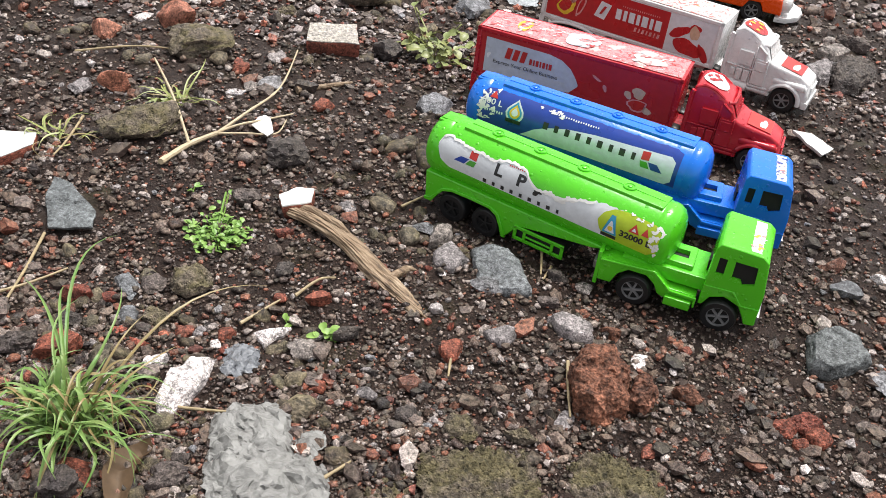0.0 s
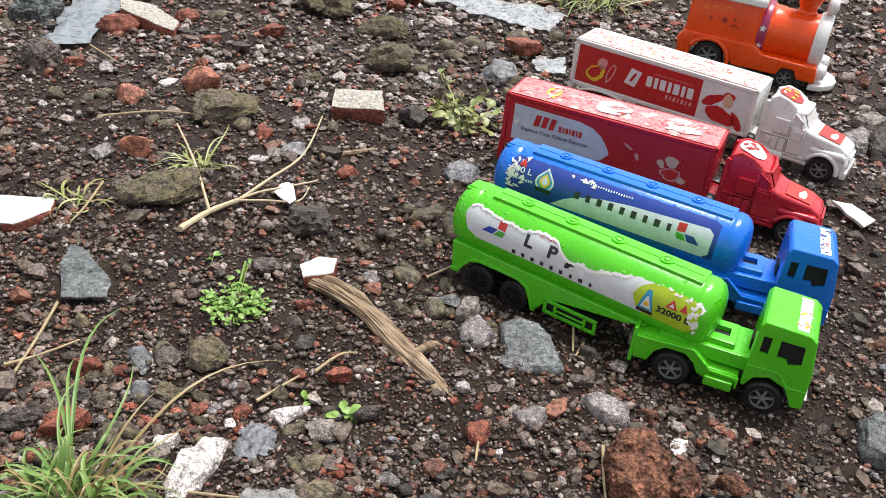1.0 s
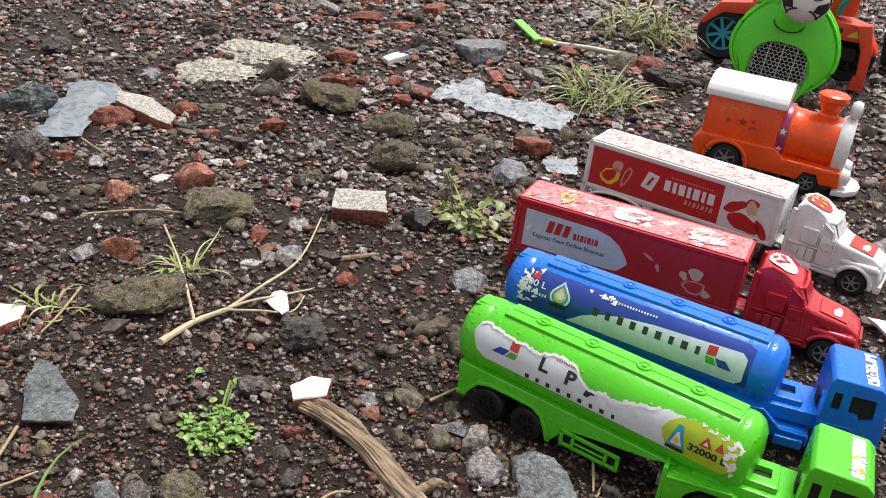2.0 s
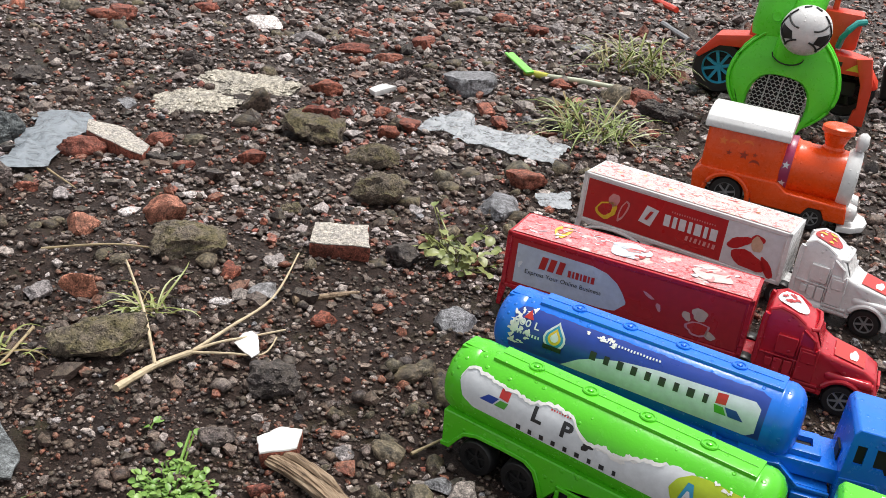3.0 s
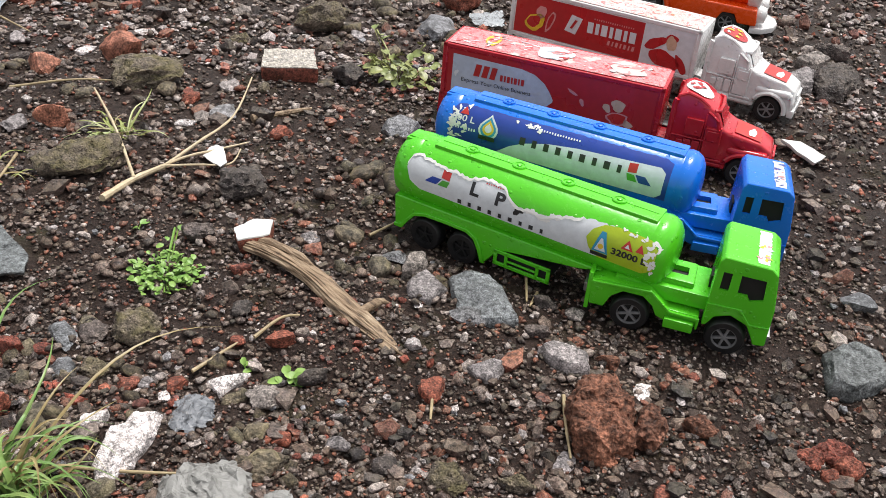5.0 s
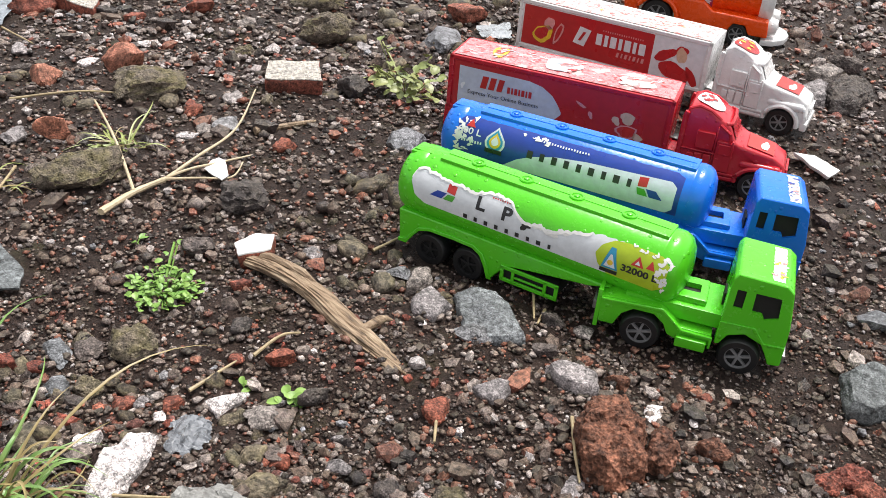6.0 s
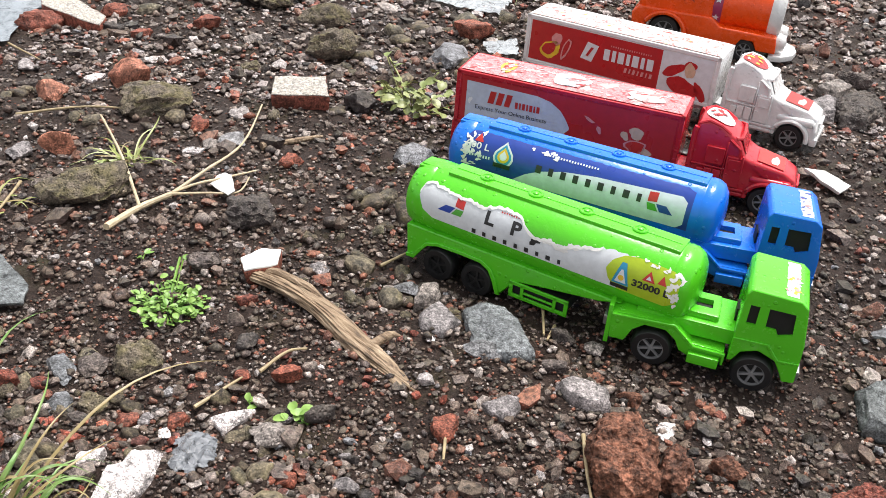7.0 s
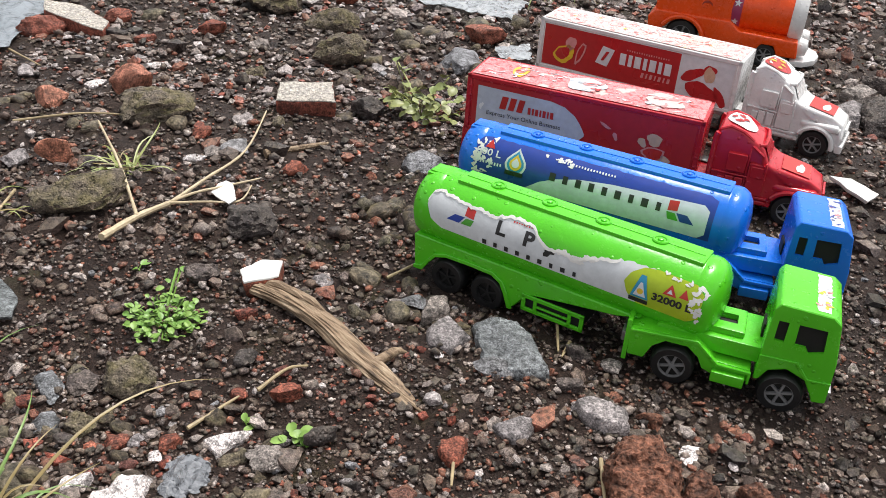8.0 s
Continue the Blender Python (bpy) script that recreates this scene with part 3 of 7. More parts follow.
    for k in range(16):
        part("roof_print", blob(roof(0.00045 + 0.00001 * k), rng.uniform(0.0508, 0.0552), rng.uniform(-0.0125, 0.0125), rng.uniform(0.0004, 0.0015), rng.uniform(0.0005, 0.0018), 12, None, 0.3, k, rng.uniform(0, 90)), rng.choice([P_YELLOW, P_YGREEN, P_PINK, P_GREY]) if tint == "g" else rng.choice([P_WHITE, P_WHITE, P_PINK, P_NAVY]), rs)
    part("bumper", box(0.0632, 0.0652, -0.0160, 0.0160, 0.0105, 0.0155, 0.0006), CHROME, part_cab, "chrome bumper")
    deck = [(-0.0200, 0.0095), (-0.0205, 0.0240), (-0.0120, 0.0252), (0.0075, 0.0252), (0.0170, 0.0175), (0.0320, 0.0172), (0.0320, 0.0110), (0.0160, 0.0105), (0.0122, 0.0120), (0.0098, 0.0168), (0.0048, 0.0208), (-0.0048, 0.0208), (-0.0098, 0.0168), (-0.0128, 0.0095)]
    part("fender", prism(deck, -0.0172, 0.0172, 0.0007, 2), col, root, "", T)
    lip = [(-0.0200, 0.0225), (-0.0200, 0.0238), (0.0085, 0.0258), (0.0185, 0.0170), (0.0325, 0.0168), (0.0325, 0.0105), (0.0312, 0.0105), (0.0312, 0.0152), (0.0178, 0.0155), (0.0080, 0.0242)]
    for y in (-0.0186, 0.0170):
        part("fender_lip", prism(lip, y, y + 0.0016, 0.0003, 1), col, root, "", T)
    part("step", box(0.0165, 0.0305, -0.0205, -0.0165, 0.0088, 0.0140, 0.0007), col, root, "", T)
    part("deck", box(-0.0100, 0.0345, -0.0130, 0.0130, 0.0190, 0.0268, 0.0008), col, root, "", T)
    ped = cut(box(0.0105, 0.0265, -0.0095, 0.0095, 0.0255, 0.0298, 0.0013), box(0.0145, 0.0228, -0.0035, 0.0035, 0.027, 0.032, 0.0005))
    part("coupling_block", ped, col, root, "", T, True, 30)
    # black blocks put the slots' inner shade into colour; the cab's is uncut
    part("coupling_slot", box(0.0146, 0.0227, -0.0034, 0.0034, 0.0262, 0.0272), DARK, root, "", T)
    part("cab_slot", box(0.0330, 0.0342, -0.0045, 0.0045, 0.0270, 0.0335), DARK, root, "", T)
    part("rear_plate", box(-0.0222, -0.0200, -0.0170, 0.0170, 0.0060, 0.0270, 0.0005), col, root, "", T)
    part("rear_bar", box(-0.0238, -0.0218, -0.0160, 0.0160, 0.0150, 0.0200, 0.0004), CHROME, root, "", T)
    for x in (0.0, 0.0455):
        for y in (-0.0143, 0.0143):
            wheel(root, x, y, 0.0096, 0.0096, 0.0085, T, 6, RIM, -1 if y < 0 else 1)
    return root


tank_lorry(pose(0.0044, 0.4633, -0.0045, 0, 0, -18.4), GREEN, "g", pose(0.1134, -0.0026, 0.0015, 0, 0, 12))
tank_lorry(pose(0.0132, 0.5237, -0.0025, 0, 0, -13.5), BLUE, "b", pose(0.1134, -0.0026, 0.0015, 0, 0, 12))


# ---- box lorries ----
def on_side(y):
    return lambda x, z: Vector((x, y, z))


def on_top(z):
    return lambda x, y: Vector((x, y, z))


def box_lorry(m, col, boxcol, tint):
    root = thing("toy_box_lorry", {"r": "dark red plastic toy box lorry with silver side panel",
                                   "w": "white plastic toy box lorry with red printed side panels"}[tint], "toy truck", m, "toy lorries in a row")
    L, W, Z0, Z1 = 0.1475, 0.0186, 0.0165, 0.0535
    cargo = part("cargo_box", box(0, L, -W + 0.0008, W - 0.0008, Z0, Z1 - 0.0003, 0.0007), boxcol, root)
    for y in (-W, W - 0.0016):
        for x0, x1, z0, z1 in ((0, L, Z1 - 0.0028, Z1), (0, L, Z0, Z0 + 0.0028), (0, 0.003, Z0, Z1), (L - 0.003, L, Z0, Z1)):
            part("frame_rail", box(x0, x1, y, y + 0.0016, z0, z1, 0.0004, 1), boxcol, cargo)
    part("rear_leg", prism([(-0.0012, 0.003), (-0.0005, 0.0180), (0.004, 0.0180), (0.0018, 0.003)], -W, -W + 0.002, 0.0004, 1), boxcol, root)
    part("rear_leg", prism([(-0.0012, 0.003), (-0.0005, 0.0180), (0.004, 0.0180), (0.0018, 0.003)], W - 0.002, W, 0.0004, 1), boxcol, root)
    part("under_frame", box(0.006, 0.158, -0.009, 0.009, 0.0105, 0.017, 0.0006), boxcol, root)
    sk = [(0.004, 0.017), (0.060, 0.017), (0.054, 0.0105), (0.0525, 0.0105), (0.0495, 0.0150), (0.008, 0.0150)]
    part("wheel_skirt", prism(sk, -0.0178, 0.0178, 0.0004, 1), boxcol, root)
    for x in (0.019, 0.0405):
        for y in (-0.0135, 0.0135):
            wheel(root, x, y, 0.0093, 0.0093, 0.008, None, 5, BLACK, -1 if y < 0 else 1)
    for y in (-W - 0.0004, W + 0.0004):
        hoop = [(0.0300 + 0.0255 * math.cos(radians(a)), y, 0.0035 + 0.0135 * math.sin(radians(a)) ** 0.7) for a in range(0, 181, 12)]
        part("wheel_hoop", tube(hoop, 0.0011, 8), boxcol, root)
    f, f2, f3 = on_side(-W + 0.00045), on_side(-W + 0.0002), on_side(-W - 0.0001)
    x0, x1, z0, z1 = 0.0042, L - 0.0042, Z0 + 0.0036, Z1 - 0.0036
    if tint == "w":
        st = part("side_panel", quad(f, (x0, z0), (0.106, z0), (0.106, z1), (x0, z1), 2, 2), P_CRIMSON, cargo, "red printed side panel")
        part("side_panel", quad(f, (0.106, z0), (x1, z0), (x1, z1), (0.106, z1), 2, 2), P_WHITE, cargo, "white printed side panel")
        part("printed_diamond", quad(f2, (0.0455, 0.030), (0.0545, 0.0285), (0.0588, 0.0415), (0.0498, 0.0430), 3, 3), P_WHITE, st)
        part("printed_bolt", quad(f3, (0.0495, 0.0325), (0.0515, 0.0325), (0.0552, 0.0395), (0.0530, 0.0395), 2, 2), P_CRIMSON, st)
        bar_row(f2, 0.0655, 0.0985, 0.0365, 0.0044, 0.0085, 7, P_WHITE, st)
        bar_row(f2, 0.0810, 0.1000, 0.0285, 0.0018, 0.0036, 7, P_PINK, st, 0.0005)
        part("small_print", bars(f2, 0.068, 0.098, 0.0435, 0.0008, 0.0014, 18), P_PINK, st)
        for cx, cz, rx, rz, mt, tn in ((0.0150, 0.0305, 0.0085, 0.0062, P_YELLOW, 20), (0.0195, 0.0390, 0.0042, 0.0050, P_PINK, 0), (0.0275, 0.0335, 0.0028, 0.0085, P_PINK, -15), (0.0140, 0.0310, 0.0058, 0.0042, P_CRIMSON, 20), (0.0275, 0.0340, 0.0017, 0.0065, P_CRIMSON, -15)):
            part("printed_shape", blob(on_side(-W + 0.0002 - 0.00005 * (mt is P_CRIMSON)), cx + 0.006, cz, rx, rz, 20, None, 0.08, 2, tn), mt, st)
        for cx, cz, rx, rz, mt, tn in ((0.1200, 0.0270, 0.0125, 0.0058, P_CRIMSON, -8), (0.1120, 0.0375, 0.0090, 0.0035, P_CRIMSON, 35), (0.1235, 0.0395, 0.0040, 0.0052, P_SKIN, 0), (0.1235, 0.0432, 0.0046, 0.0028, P_CRIMSON, 10), (0.1330, 0.0255, 0.0030, 0.0075, P_CRIMSON, 30)):
            part("printed_shape", blob(on_side(-W + 0.0002 - 0.00005 * (mt is P_SKIN)), cx + 0.004, cz, rx, rz, 20, None, 0.08, 4, tn), mt, st)
    else:
        st = part("side_panel", quad(f, (x0, z0), (x1, z0), (x1, z1), (x0, z1), 2, 2), P_CRIMSON, cargo, "red printed side panel")
        xs = [0.0075 + 0.0705 * i / 40 for i in range(41)]
        zz = [float(np.interp(x, [0.0075, 0.055, 0.064, 0.071, 0.0755, 0.078], [0.0475, 0.0465, 0.0445, 0.0400, 0.0345, 0.0300])) for x in xs]
        lo = [float(np.interp(x, [0.0075, 0.064, 0.0725, 0.078], [0.0215, 0.0215, 0.0225, 0.0285])) for x in xs]
        part("silver_field", strip(f2, xs, lo, zz, 3), P_GREY, st, "silver rounded panel")
        bar_row(f3, 0.0245, 0.0355, 0.0390, 0.0046, 0.0085, 3, P_RED, st, 0.0016)
        bar_row(f3, 0.0420, 0.0565, 0.0372, 0.0018, 0.0044, 7, P_RED, st)
        part("slogan", lettering("Express Your Online Business", 0.0040, lambda x, y: f3(0.0385 + x, 0.0308 + y)), P_BLACK, st)
        for cx, cz, rx, rz, mt, tn in ((0.1105, 0.0360, 0.0040, 0.0045, P_SKIN, 0), (0.1110, 0.0270, 0.0062, 0.0052, P_PINK, 10), (0.1110, 0.0272, 0.0050, 0.0041, P_RED, 10), (0.1035, 0.0330, 0.0020, 0.0036, P_SKIN, 30), (0.1180, 0.0250, 0.0035, 0.0026, P_SKIN, -20), (0.0862, 0.0385, 0.0034, 0.0011, P_PINK, -25), (0.0930, 0.0330, 0.0012, 0.0030, P_PINK, 20)):
            part("printed_shape", blob(on_side(-W + 0.0002 - 0.00006 * (mt is P_RED)), cx + (0.010 if cx > 0.1 else 0.004), cz, rx, rz, 18, None, 0.12, 5, tn), mt, st)
        part("panel_tear", blob(f3, 0.0105, 0.0345, 0.0014, 0.0020, 12, None, 0.3, 2), P_TORN, st)
    rng = random.Random(3 if tint == "w" else 4)
    t1, t2 = on_top(Z1 + 0.0003), on_top(Z1 + 0.0005)
    ts = part("roof_sticker", quad(t1, (0.002, -0.0160), (L - 0.002, -0.0160), (L - 0.002, 0.0160), (0.002, 0.0160), 6, 3), PRINT_W if tint == "w" else PRINT_R, cargo, "faded red and white roof sticker, wet, with glare painted into its pale tones")
    for k in range(56):
        mt = rng.choice([P_WHITE, P_WHITE, P_TORN, P_PINK, P_PINK, P_YELLOW, P_RED]) if tint == "w" else rng.choice([P_BLUSH, P_WHITE, P_BLUSH, P_PINK, P_GREY, P_RED])
        part("roof_print", blob(on_top(Z1 + 0.0004 + 0.000004 * k), rng.uniform(0.008, L - 0.008), rng.uniform(-0.012, 0.012), rng.uniform(0.0008, 0.0032), rng.uniform(0.0003, 0.0011), 12, None, 0.30, k, rng.uniform(-60, 60)), mt, ts)
    if tint == "r":
        for xa, xb, mt in ((0.024, 0.033, P_YELLOW), (0.058, 0.084, P_GREY), (0.108, 0.132, P_BLUSH)):
            part("roof_print", blob(on_top(Z1 + 0.0008), (xa + xb) / 2, 0.001, (xb - xa) / 2, 0.0105, 26, None, 0.10, int(xa * 1e4)), mt, ts)
            for k in range(16):
                part("roof_print", blob(on_top(Z1 + 0.00095 + 0.00001 * k), rng.uniform(xa + 0.003, xb - 0.003), rng.uniform(-0.01, 0.01), rng.uniform(0.0008, 0.0042), rng.uniform(0.0005, 0.0016), 12, None, 0.3, k, rng.uniform(0, 90)), rng.choice([P_PINK, P_PINK, P_GREY, P_CRIMSON, P_WHITE]), ts)
    # long-bonnet tractor
    out = [(0.1535, 0.0120), (0.1537, 0.0440), (0.1560, 0.0510), (0.1615, 0.0530), (0.1690, 0.0512), (0.1760, 0.0468), (0.1800, 0.0452), (0.1822, 0.0436), (0.1868, 0.0345), (0.1905, 0.0330), (0.2105, 0.0290), (0.2180, 0.0250), (0.2200, 0.0170), (0.2200, 0.0085), (0.2145, 0.0080), (0.2130, 0.0125), (0.2090, 0.0178), (0.2030, 0.0198), (0.1970, 0.0178), (0.1930, 0.0125), (0.1915, 0.0080), (0.1590, 0.0080), (0.1580, 0.0120)]
    cabm = prism(out, -0.0163, 0.0163, 0.0022, 3)
    for v in cabm.verts:
        if v.co.x > 0.1885 and v.co.z > 0.0215:
            v.co.y *= 1 - 0.24 * min(1, (v.co.x - 0.1885) / 0.006)
        if v.co.z > 0.036:
            v.co.y *= 1 - 10 * (v.co.z - 0.036)
    cab = part("cab", cabm, col, root, "", None, True, 50)
    arch = [(0.2030 + 0.0118 * math.cos(radians(a)), -0.0166, 0.0093 + 0.0118 * math.sin(radians(a))) for a in range(-5, 190, 13)]
    for k in (1, -1):
        part("front_fender", box(0.1915, 0.2165, 0.0095 if k > 0 else -0.0170, 0.0170 if k > 0 else -0.0095, 0.0195, 0.0245, 0.0024, 3), col, cab)
        part("wheel_arch", tube([(x, y * k, z) for x, y, z in arch], 0.0016, 8), col, cab)
    for y in (-0.0168, 0.0158):
        for x0, x1, z0, z1 in ((0.1765, 0.1865, 0.0150, 0.0345), (0.1635, 0.1745, 0.0275, 0.0385), (0.1645, 0.1690, 0.0150, 0.0240), (0.1700, 0.1745, 0.0150, 0.0240), (0.1600, 0.1640, 0.0180, 0.0230), (0.1755, 0.1900, 0.0100, 0.0120), (0.1755, 0.1900, 0.0130, 0.0145), (0.1605, 0.1740, 0.0095, 0.0130)):
            part("raised_panel", box(x0, x1, y - 0.0011, y + 0.0021, z0, z1, 0.0003, 1), col, cab)
        part("door_window", box(0.1778, 0.1854, y - 0.0018, y + 0.0010, 0.0262, 0.0330, 0.0003, 1), col, cab)
    for k in (-1, 1):
        part("fairing_ridge", tube([(0.1560, k * 0.0128, 0.0495), (0.1615, k * 0.0125, 0.0522), (0.1690, k * 0.0127, 0.0504), (0.1755, k * 0.0130, 0.0463)], 0.0013, 8), col, cab)
        part("roof_visor", tube([(0.1790, k * 0.0140, 0.0448), (0.1822, k * 0.0120, 0.0448), (0.1830, 0, 0.0452)], 0.0012, 8), col, cab)
        part("fuel_tank", lathe([(0, -0.0075), (0.0030, -0.0075), (0.0036, -0.0065), (0.0036, 0.0065), (0.0030, 0.0075), (0, 0.0075)], 16, "x", (0.1680, k * 0.0158, 0.0105)), col, cab)
        part("door_seam", box(0.1750, 0.1757, k * 0.0168 - 0.0006, k * 0.0168 + 0.0006, 0.0130, 0.0430, 0.0002, 1), col, cab)
        part("belt_rib", box(0.1560, 0.1870, k * 0.0167 - 0.0008, k * 0.0167 + 0.0008, 0.0248, 0.0258, 0.0003, 1), col, cab)
        part("door_handle", box(0.1772, 0.1792, k * 0.0176 - 0.0005, k * 0.0176 + 0.0005, 0.0225, 0.0232, 0.0002, 1), col, cab)
        part("side_mirror", box(0.1850, 0.1864, k * 0.0182 - 0.0012, k * 0.0182 + 0.0012, 0.0300, 0.0365, 0.0004, 1), col, cab)
        part("headlamp", lathe([(0.0026, 0), (0.0024, 0.0008), (0.0012, 0.0013), (0, 0.0014)], 14, "x", (0.2165, k * 0.0125, 0.0205)), col, cab)
    for n in range(5):
        part("grille_bar", box(0.2192, 0.2206, -0.0090, 0.0090, 0.0135 + n * 0.0019, 0.0143 + n * 0.0019, 0.0002, 1), col, cab)
    for y in (-0.0158, 0.0158):
        part("exhaust_pipe", tube([(0.1545, y, 0.012), (0.1545, y, 0.046), (0.1552, y, 0.0485)], 0.0016, 8), col, cab)
        part("mirror_arm", tube([(0.1760, y * 0.95, 0.0440), (0.1830, y * 1.08, 0.0400), (0.1835, y * 1.08, 0.0340)], 0.0010, 6), col, cab)
    fair = lambda h: (lambda x, y: Vector((x, y, float(np.interp(x, [0.156, 0.1615, 0.169, 0.176], [0.0508, 0.0531, 0.0513, 0.0469])) + h)))
    a = part("roof_decal", blob(fair(0.0006), 0.1668, 0, 0.0085, 0.0105, 22, None, 0.06, 1), P_WHITE if tint == "r" else P_CRIMSON, cab, "worn round roof decal")
    for k in range(6):
        part("decal_print", blob(fair(0.0009), rng.uniform(0.160, 0.170), rng.uniform(-0.007, 0.007), rng.uniform(0.0009, 0.0025), rng.uniform(0.0009, 0.0025), 10, None, 0.3, k), P_CRIMSON if tint == "r" else rng.choice([P_YELLOW, P_WHITE]), a)
    hood = lambda h: (lambda x, y: Vector((x, y, float(np.interp(x, [0.1868, 0.1905, 0.2105, 0.218], [0.0347, 0.0332, 0.0292, 0.0252])) + h)))
    a = part("bonnet_decal", quad(hood(0.0005), (0.1940, -0.0105), (0.2105, -0.0100), (0.2105, 0.0100), (0.1940, 0.0105), 6, 4), P_RED, cab, "red bonnet decal")
    part("decal_print", blob(hood(0.0008), 0.2045, -0.002, 0.0024, 0.0062, 14, None, 0.14, 8), P_TORN, a)
    part("windscreen", quad(lambda x, y: Vector((0.1828 + 0.0040 * x, y, 0.0430 - 0.0080 * x + 0.0010)), (0, -0.0120), (1, -0.0130), (1, 0.0130), (0, 0.0120), 2, 4), col if tint == "w" else RED, cab)
    part("bumper", box(0.2170, 0.2215, -0.0165, 0.0165, 0.0070, 0.0125, 0.0010), col, cab)
    for x in (0.1490, 0.2030):
        for y in (-0.0135, 0.0135):
            wheel(root, x, y, 0.0093, 0.0096, 0.0080, None, 6, RIM, -1 if y < 0 else 1)
    return root


box_lorry(pose(-0.0275, 0.6285, -0.0040, 0, 0, -8.7), RED, BOXRED, "r")
box_lorry(pose(0.0020, 0.7500, 0.0010, 0, 0, -16.0), WHITE, WHITE, "w")


# ---- toy steam engine ----
# flat orange patches: the moulded relief's lit and shaded tones are painted on
RELIEF_LIT = paper("painted_relief_lit", (0.92, 0.20, 0.03))
RELIEF_SHADED = paper("painted_relief_shaded", (0.34, 0.025, 0.008))


def steam_engine(m):
    root = thing("toy_train", "orange plastic toy steam engine with a white cab roof and funnel", "toy train", m)
    run = [(0.0, 0.0110), (-0.002, 0.0260), (0.004, 0.0330), (0.066, 0.0330), (0.075, 0.0260), (0.1220, 0.0250), (0.1240, 0.0110), (0.108, 0.0110), (0.104, 0.0185), (0.094, 0.0185), (0.090, 0.0110), (0.050, 0.0110), (0.044, 0.0225), (0.034, 0.0285), (0.022, 0.0285), (0.012, 0.0225), (0.007, 0.0110)]
    part("running_board", prism(run, -0.0275, 0.0275, 0.0016, 3), ORANGE, root)
    part("cab", box(0.003, 0.066, -0.0255, 0.0255, 0.0300, 0.0680, 0.0025, 3), ORANGE, root)
    ring = [(0.028 + 0.0185 * math.cos(radians(a)), 0.0120 + 0.0185 * math.sin(radians(a))) for a in range(-2, 183, 8)]
    for y in (-0.0290, 0.0290):
        part("wheel_arch", tube([(x, y, z) for x, z in ring], 0.0020, 8), ORANGE, root)
    prof = [(-0.0305, 0.0670), (-0.0305, 0.0722), (-0.027, 0.0765), (-0.015, 0.0805), (0, 0.0820), (0.015, 0.0805), (0.027, 0.0765), (0.0305, 0.0722), (0.0305, 0.0670)]
    part("roof", prism(prof, 0.0000, 0.0680, 0.0014, 3, None, "x"), WHITE, root, "white cab roof")
    part("boiler", lathe([(0, 0.062), (0.0235, 0.063), (0.0245, 0.066), (0.0245, 0.072), (0.0232, 0.0735), (0.0222, 0.076), (0.0222, 0.082), (0.0215, 0.083), (0.0215, 0.114), (0, 0.115)], 40, "x", (0, 0, 0.0420)), ORANGE, root)
    part("smokebox_ring", lathe([(0, 0.112), (0.0225, 0.1125), (0.0245, 0.115), (0.0245, 0.121), (0.0225, 0.1235), (0.018, 0.1240), (0.016, 0.1225), (0, 0.1225)], 36, "x", (0, 0, 0.0420)), WHITE, root, "white front ring")
    part("funnel", lathe([(0.0085, 0.056), (0.0090, 0.064), (0.0072, 0.066), (0.0078, 0.068), (0.0110, 0.0765), (0.0128, 0.0775), (0.0128, 0.0815), (0.0105, 0.0832), (0.0040, 0.0832), (0, 0.0818)], 28, "z", (0.1000, 0, 0)), ORANGE, root)
    part("lamp", lathe([(0, -0.004), (0.005, -0.0035), (0.0075, -0.001), (0.0080, 0.002), (0.006, 0.0050), (0, 0.0060)], 20, "x", (0.1190, -0.002, 0.0735)), WHITE, root, "white round lamp")
    part("lamp_post", tube([(0.1190, -0.002, 0.060), (0.1190, -0.002, 0.070)], 0.0024, 8), WHITE, root)
    part("buffer", lathe([(0.0075, 0.120), (0.0080, 0.124), (0.0065, 0.130), (0, 0.1315)], 18, "x", (0, -0.014, 0.0180)), WHITE, root)
    part("buffer", lathe([(0.0075, 0.120), (0.0080, 0.124), (0.0065, 0.130), (0, 0.1315)], 18, "x", (0, 0.014, 0.0180)), WHITE, root)
    fan = [(0.119, -0.0270), (0.130, -0.0240), (0.139, -0.0130), (0.1415, 0), (0.139, 0.0130), (0.130, 0.0240), (0.119, 0.0270)]
    part("cowcatcher", prism(fan, 0.0040, 0.0090, 0.0012, 2, None, "z"), WHITE, root, "white front skirt")
    part("band", lathe([(0.0246, 0.0645), (0.0250, 0.0650), (0.0250, 0.0725), (0.0246, 0.0730)], 40, "x", (0, 0, 0.0420)), P_PURPLE, root, "magenta band with pale stars")
    side = on_side(-0.0257)
    for cx, cz, r, mt in ((0.017, 0.0570, 0.0042, RELIEF_LIT), (0.0235, 0.0480, 0.0026, RELIEF_SHADED), (0.0355, 0.0485, 0.0042, RELIEF_SHADED), (0.0440, 0.0505, 0.0022, RELIEF_SHADED)):
        part("star_cutout", tri_star(side, cx, cz, r), mt, root)
    for cx, cz, mt in ((0.0260, 0.0575, RELIEF_LIT), (0.0370, 0.0590, RELIEF_LIT), (0.0450, 0.0440, RELIEF_SHADED)):
        b = bmesh.new()
        n = 10
        o = [b.verts.new(side(cx + 0.0045 * math.cos(radians(20 + 140 * i / n)), cz - 0.002 + 0.0045 * math.sin(radians(20 + 140 * i / n)))) for i in range(n + 1)]
        q = [b.verts.new(side(cx + 0.0045 * math.cos(radians(20 + 140 * i / n)), cz - 0.003 + 0.0034 * math.sin(radians(20 + 140 * i / n)))) for i in range(n + 1)]
        for i in range(n):
            b.faces.new((o[i], o[i + 1], q[i + 1], q[i]))
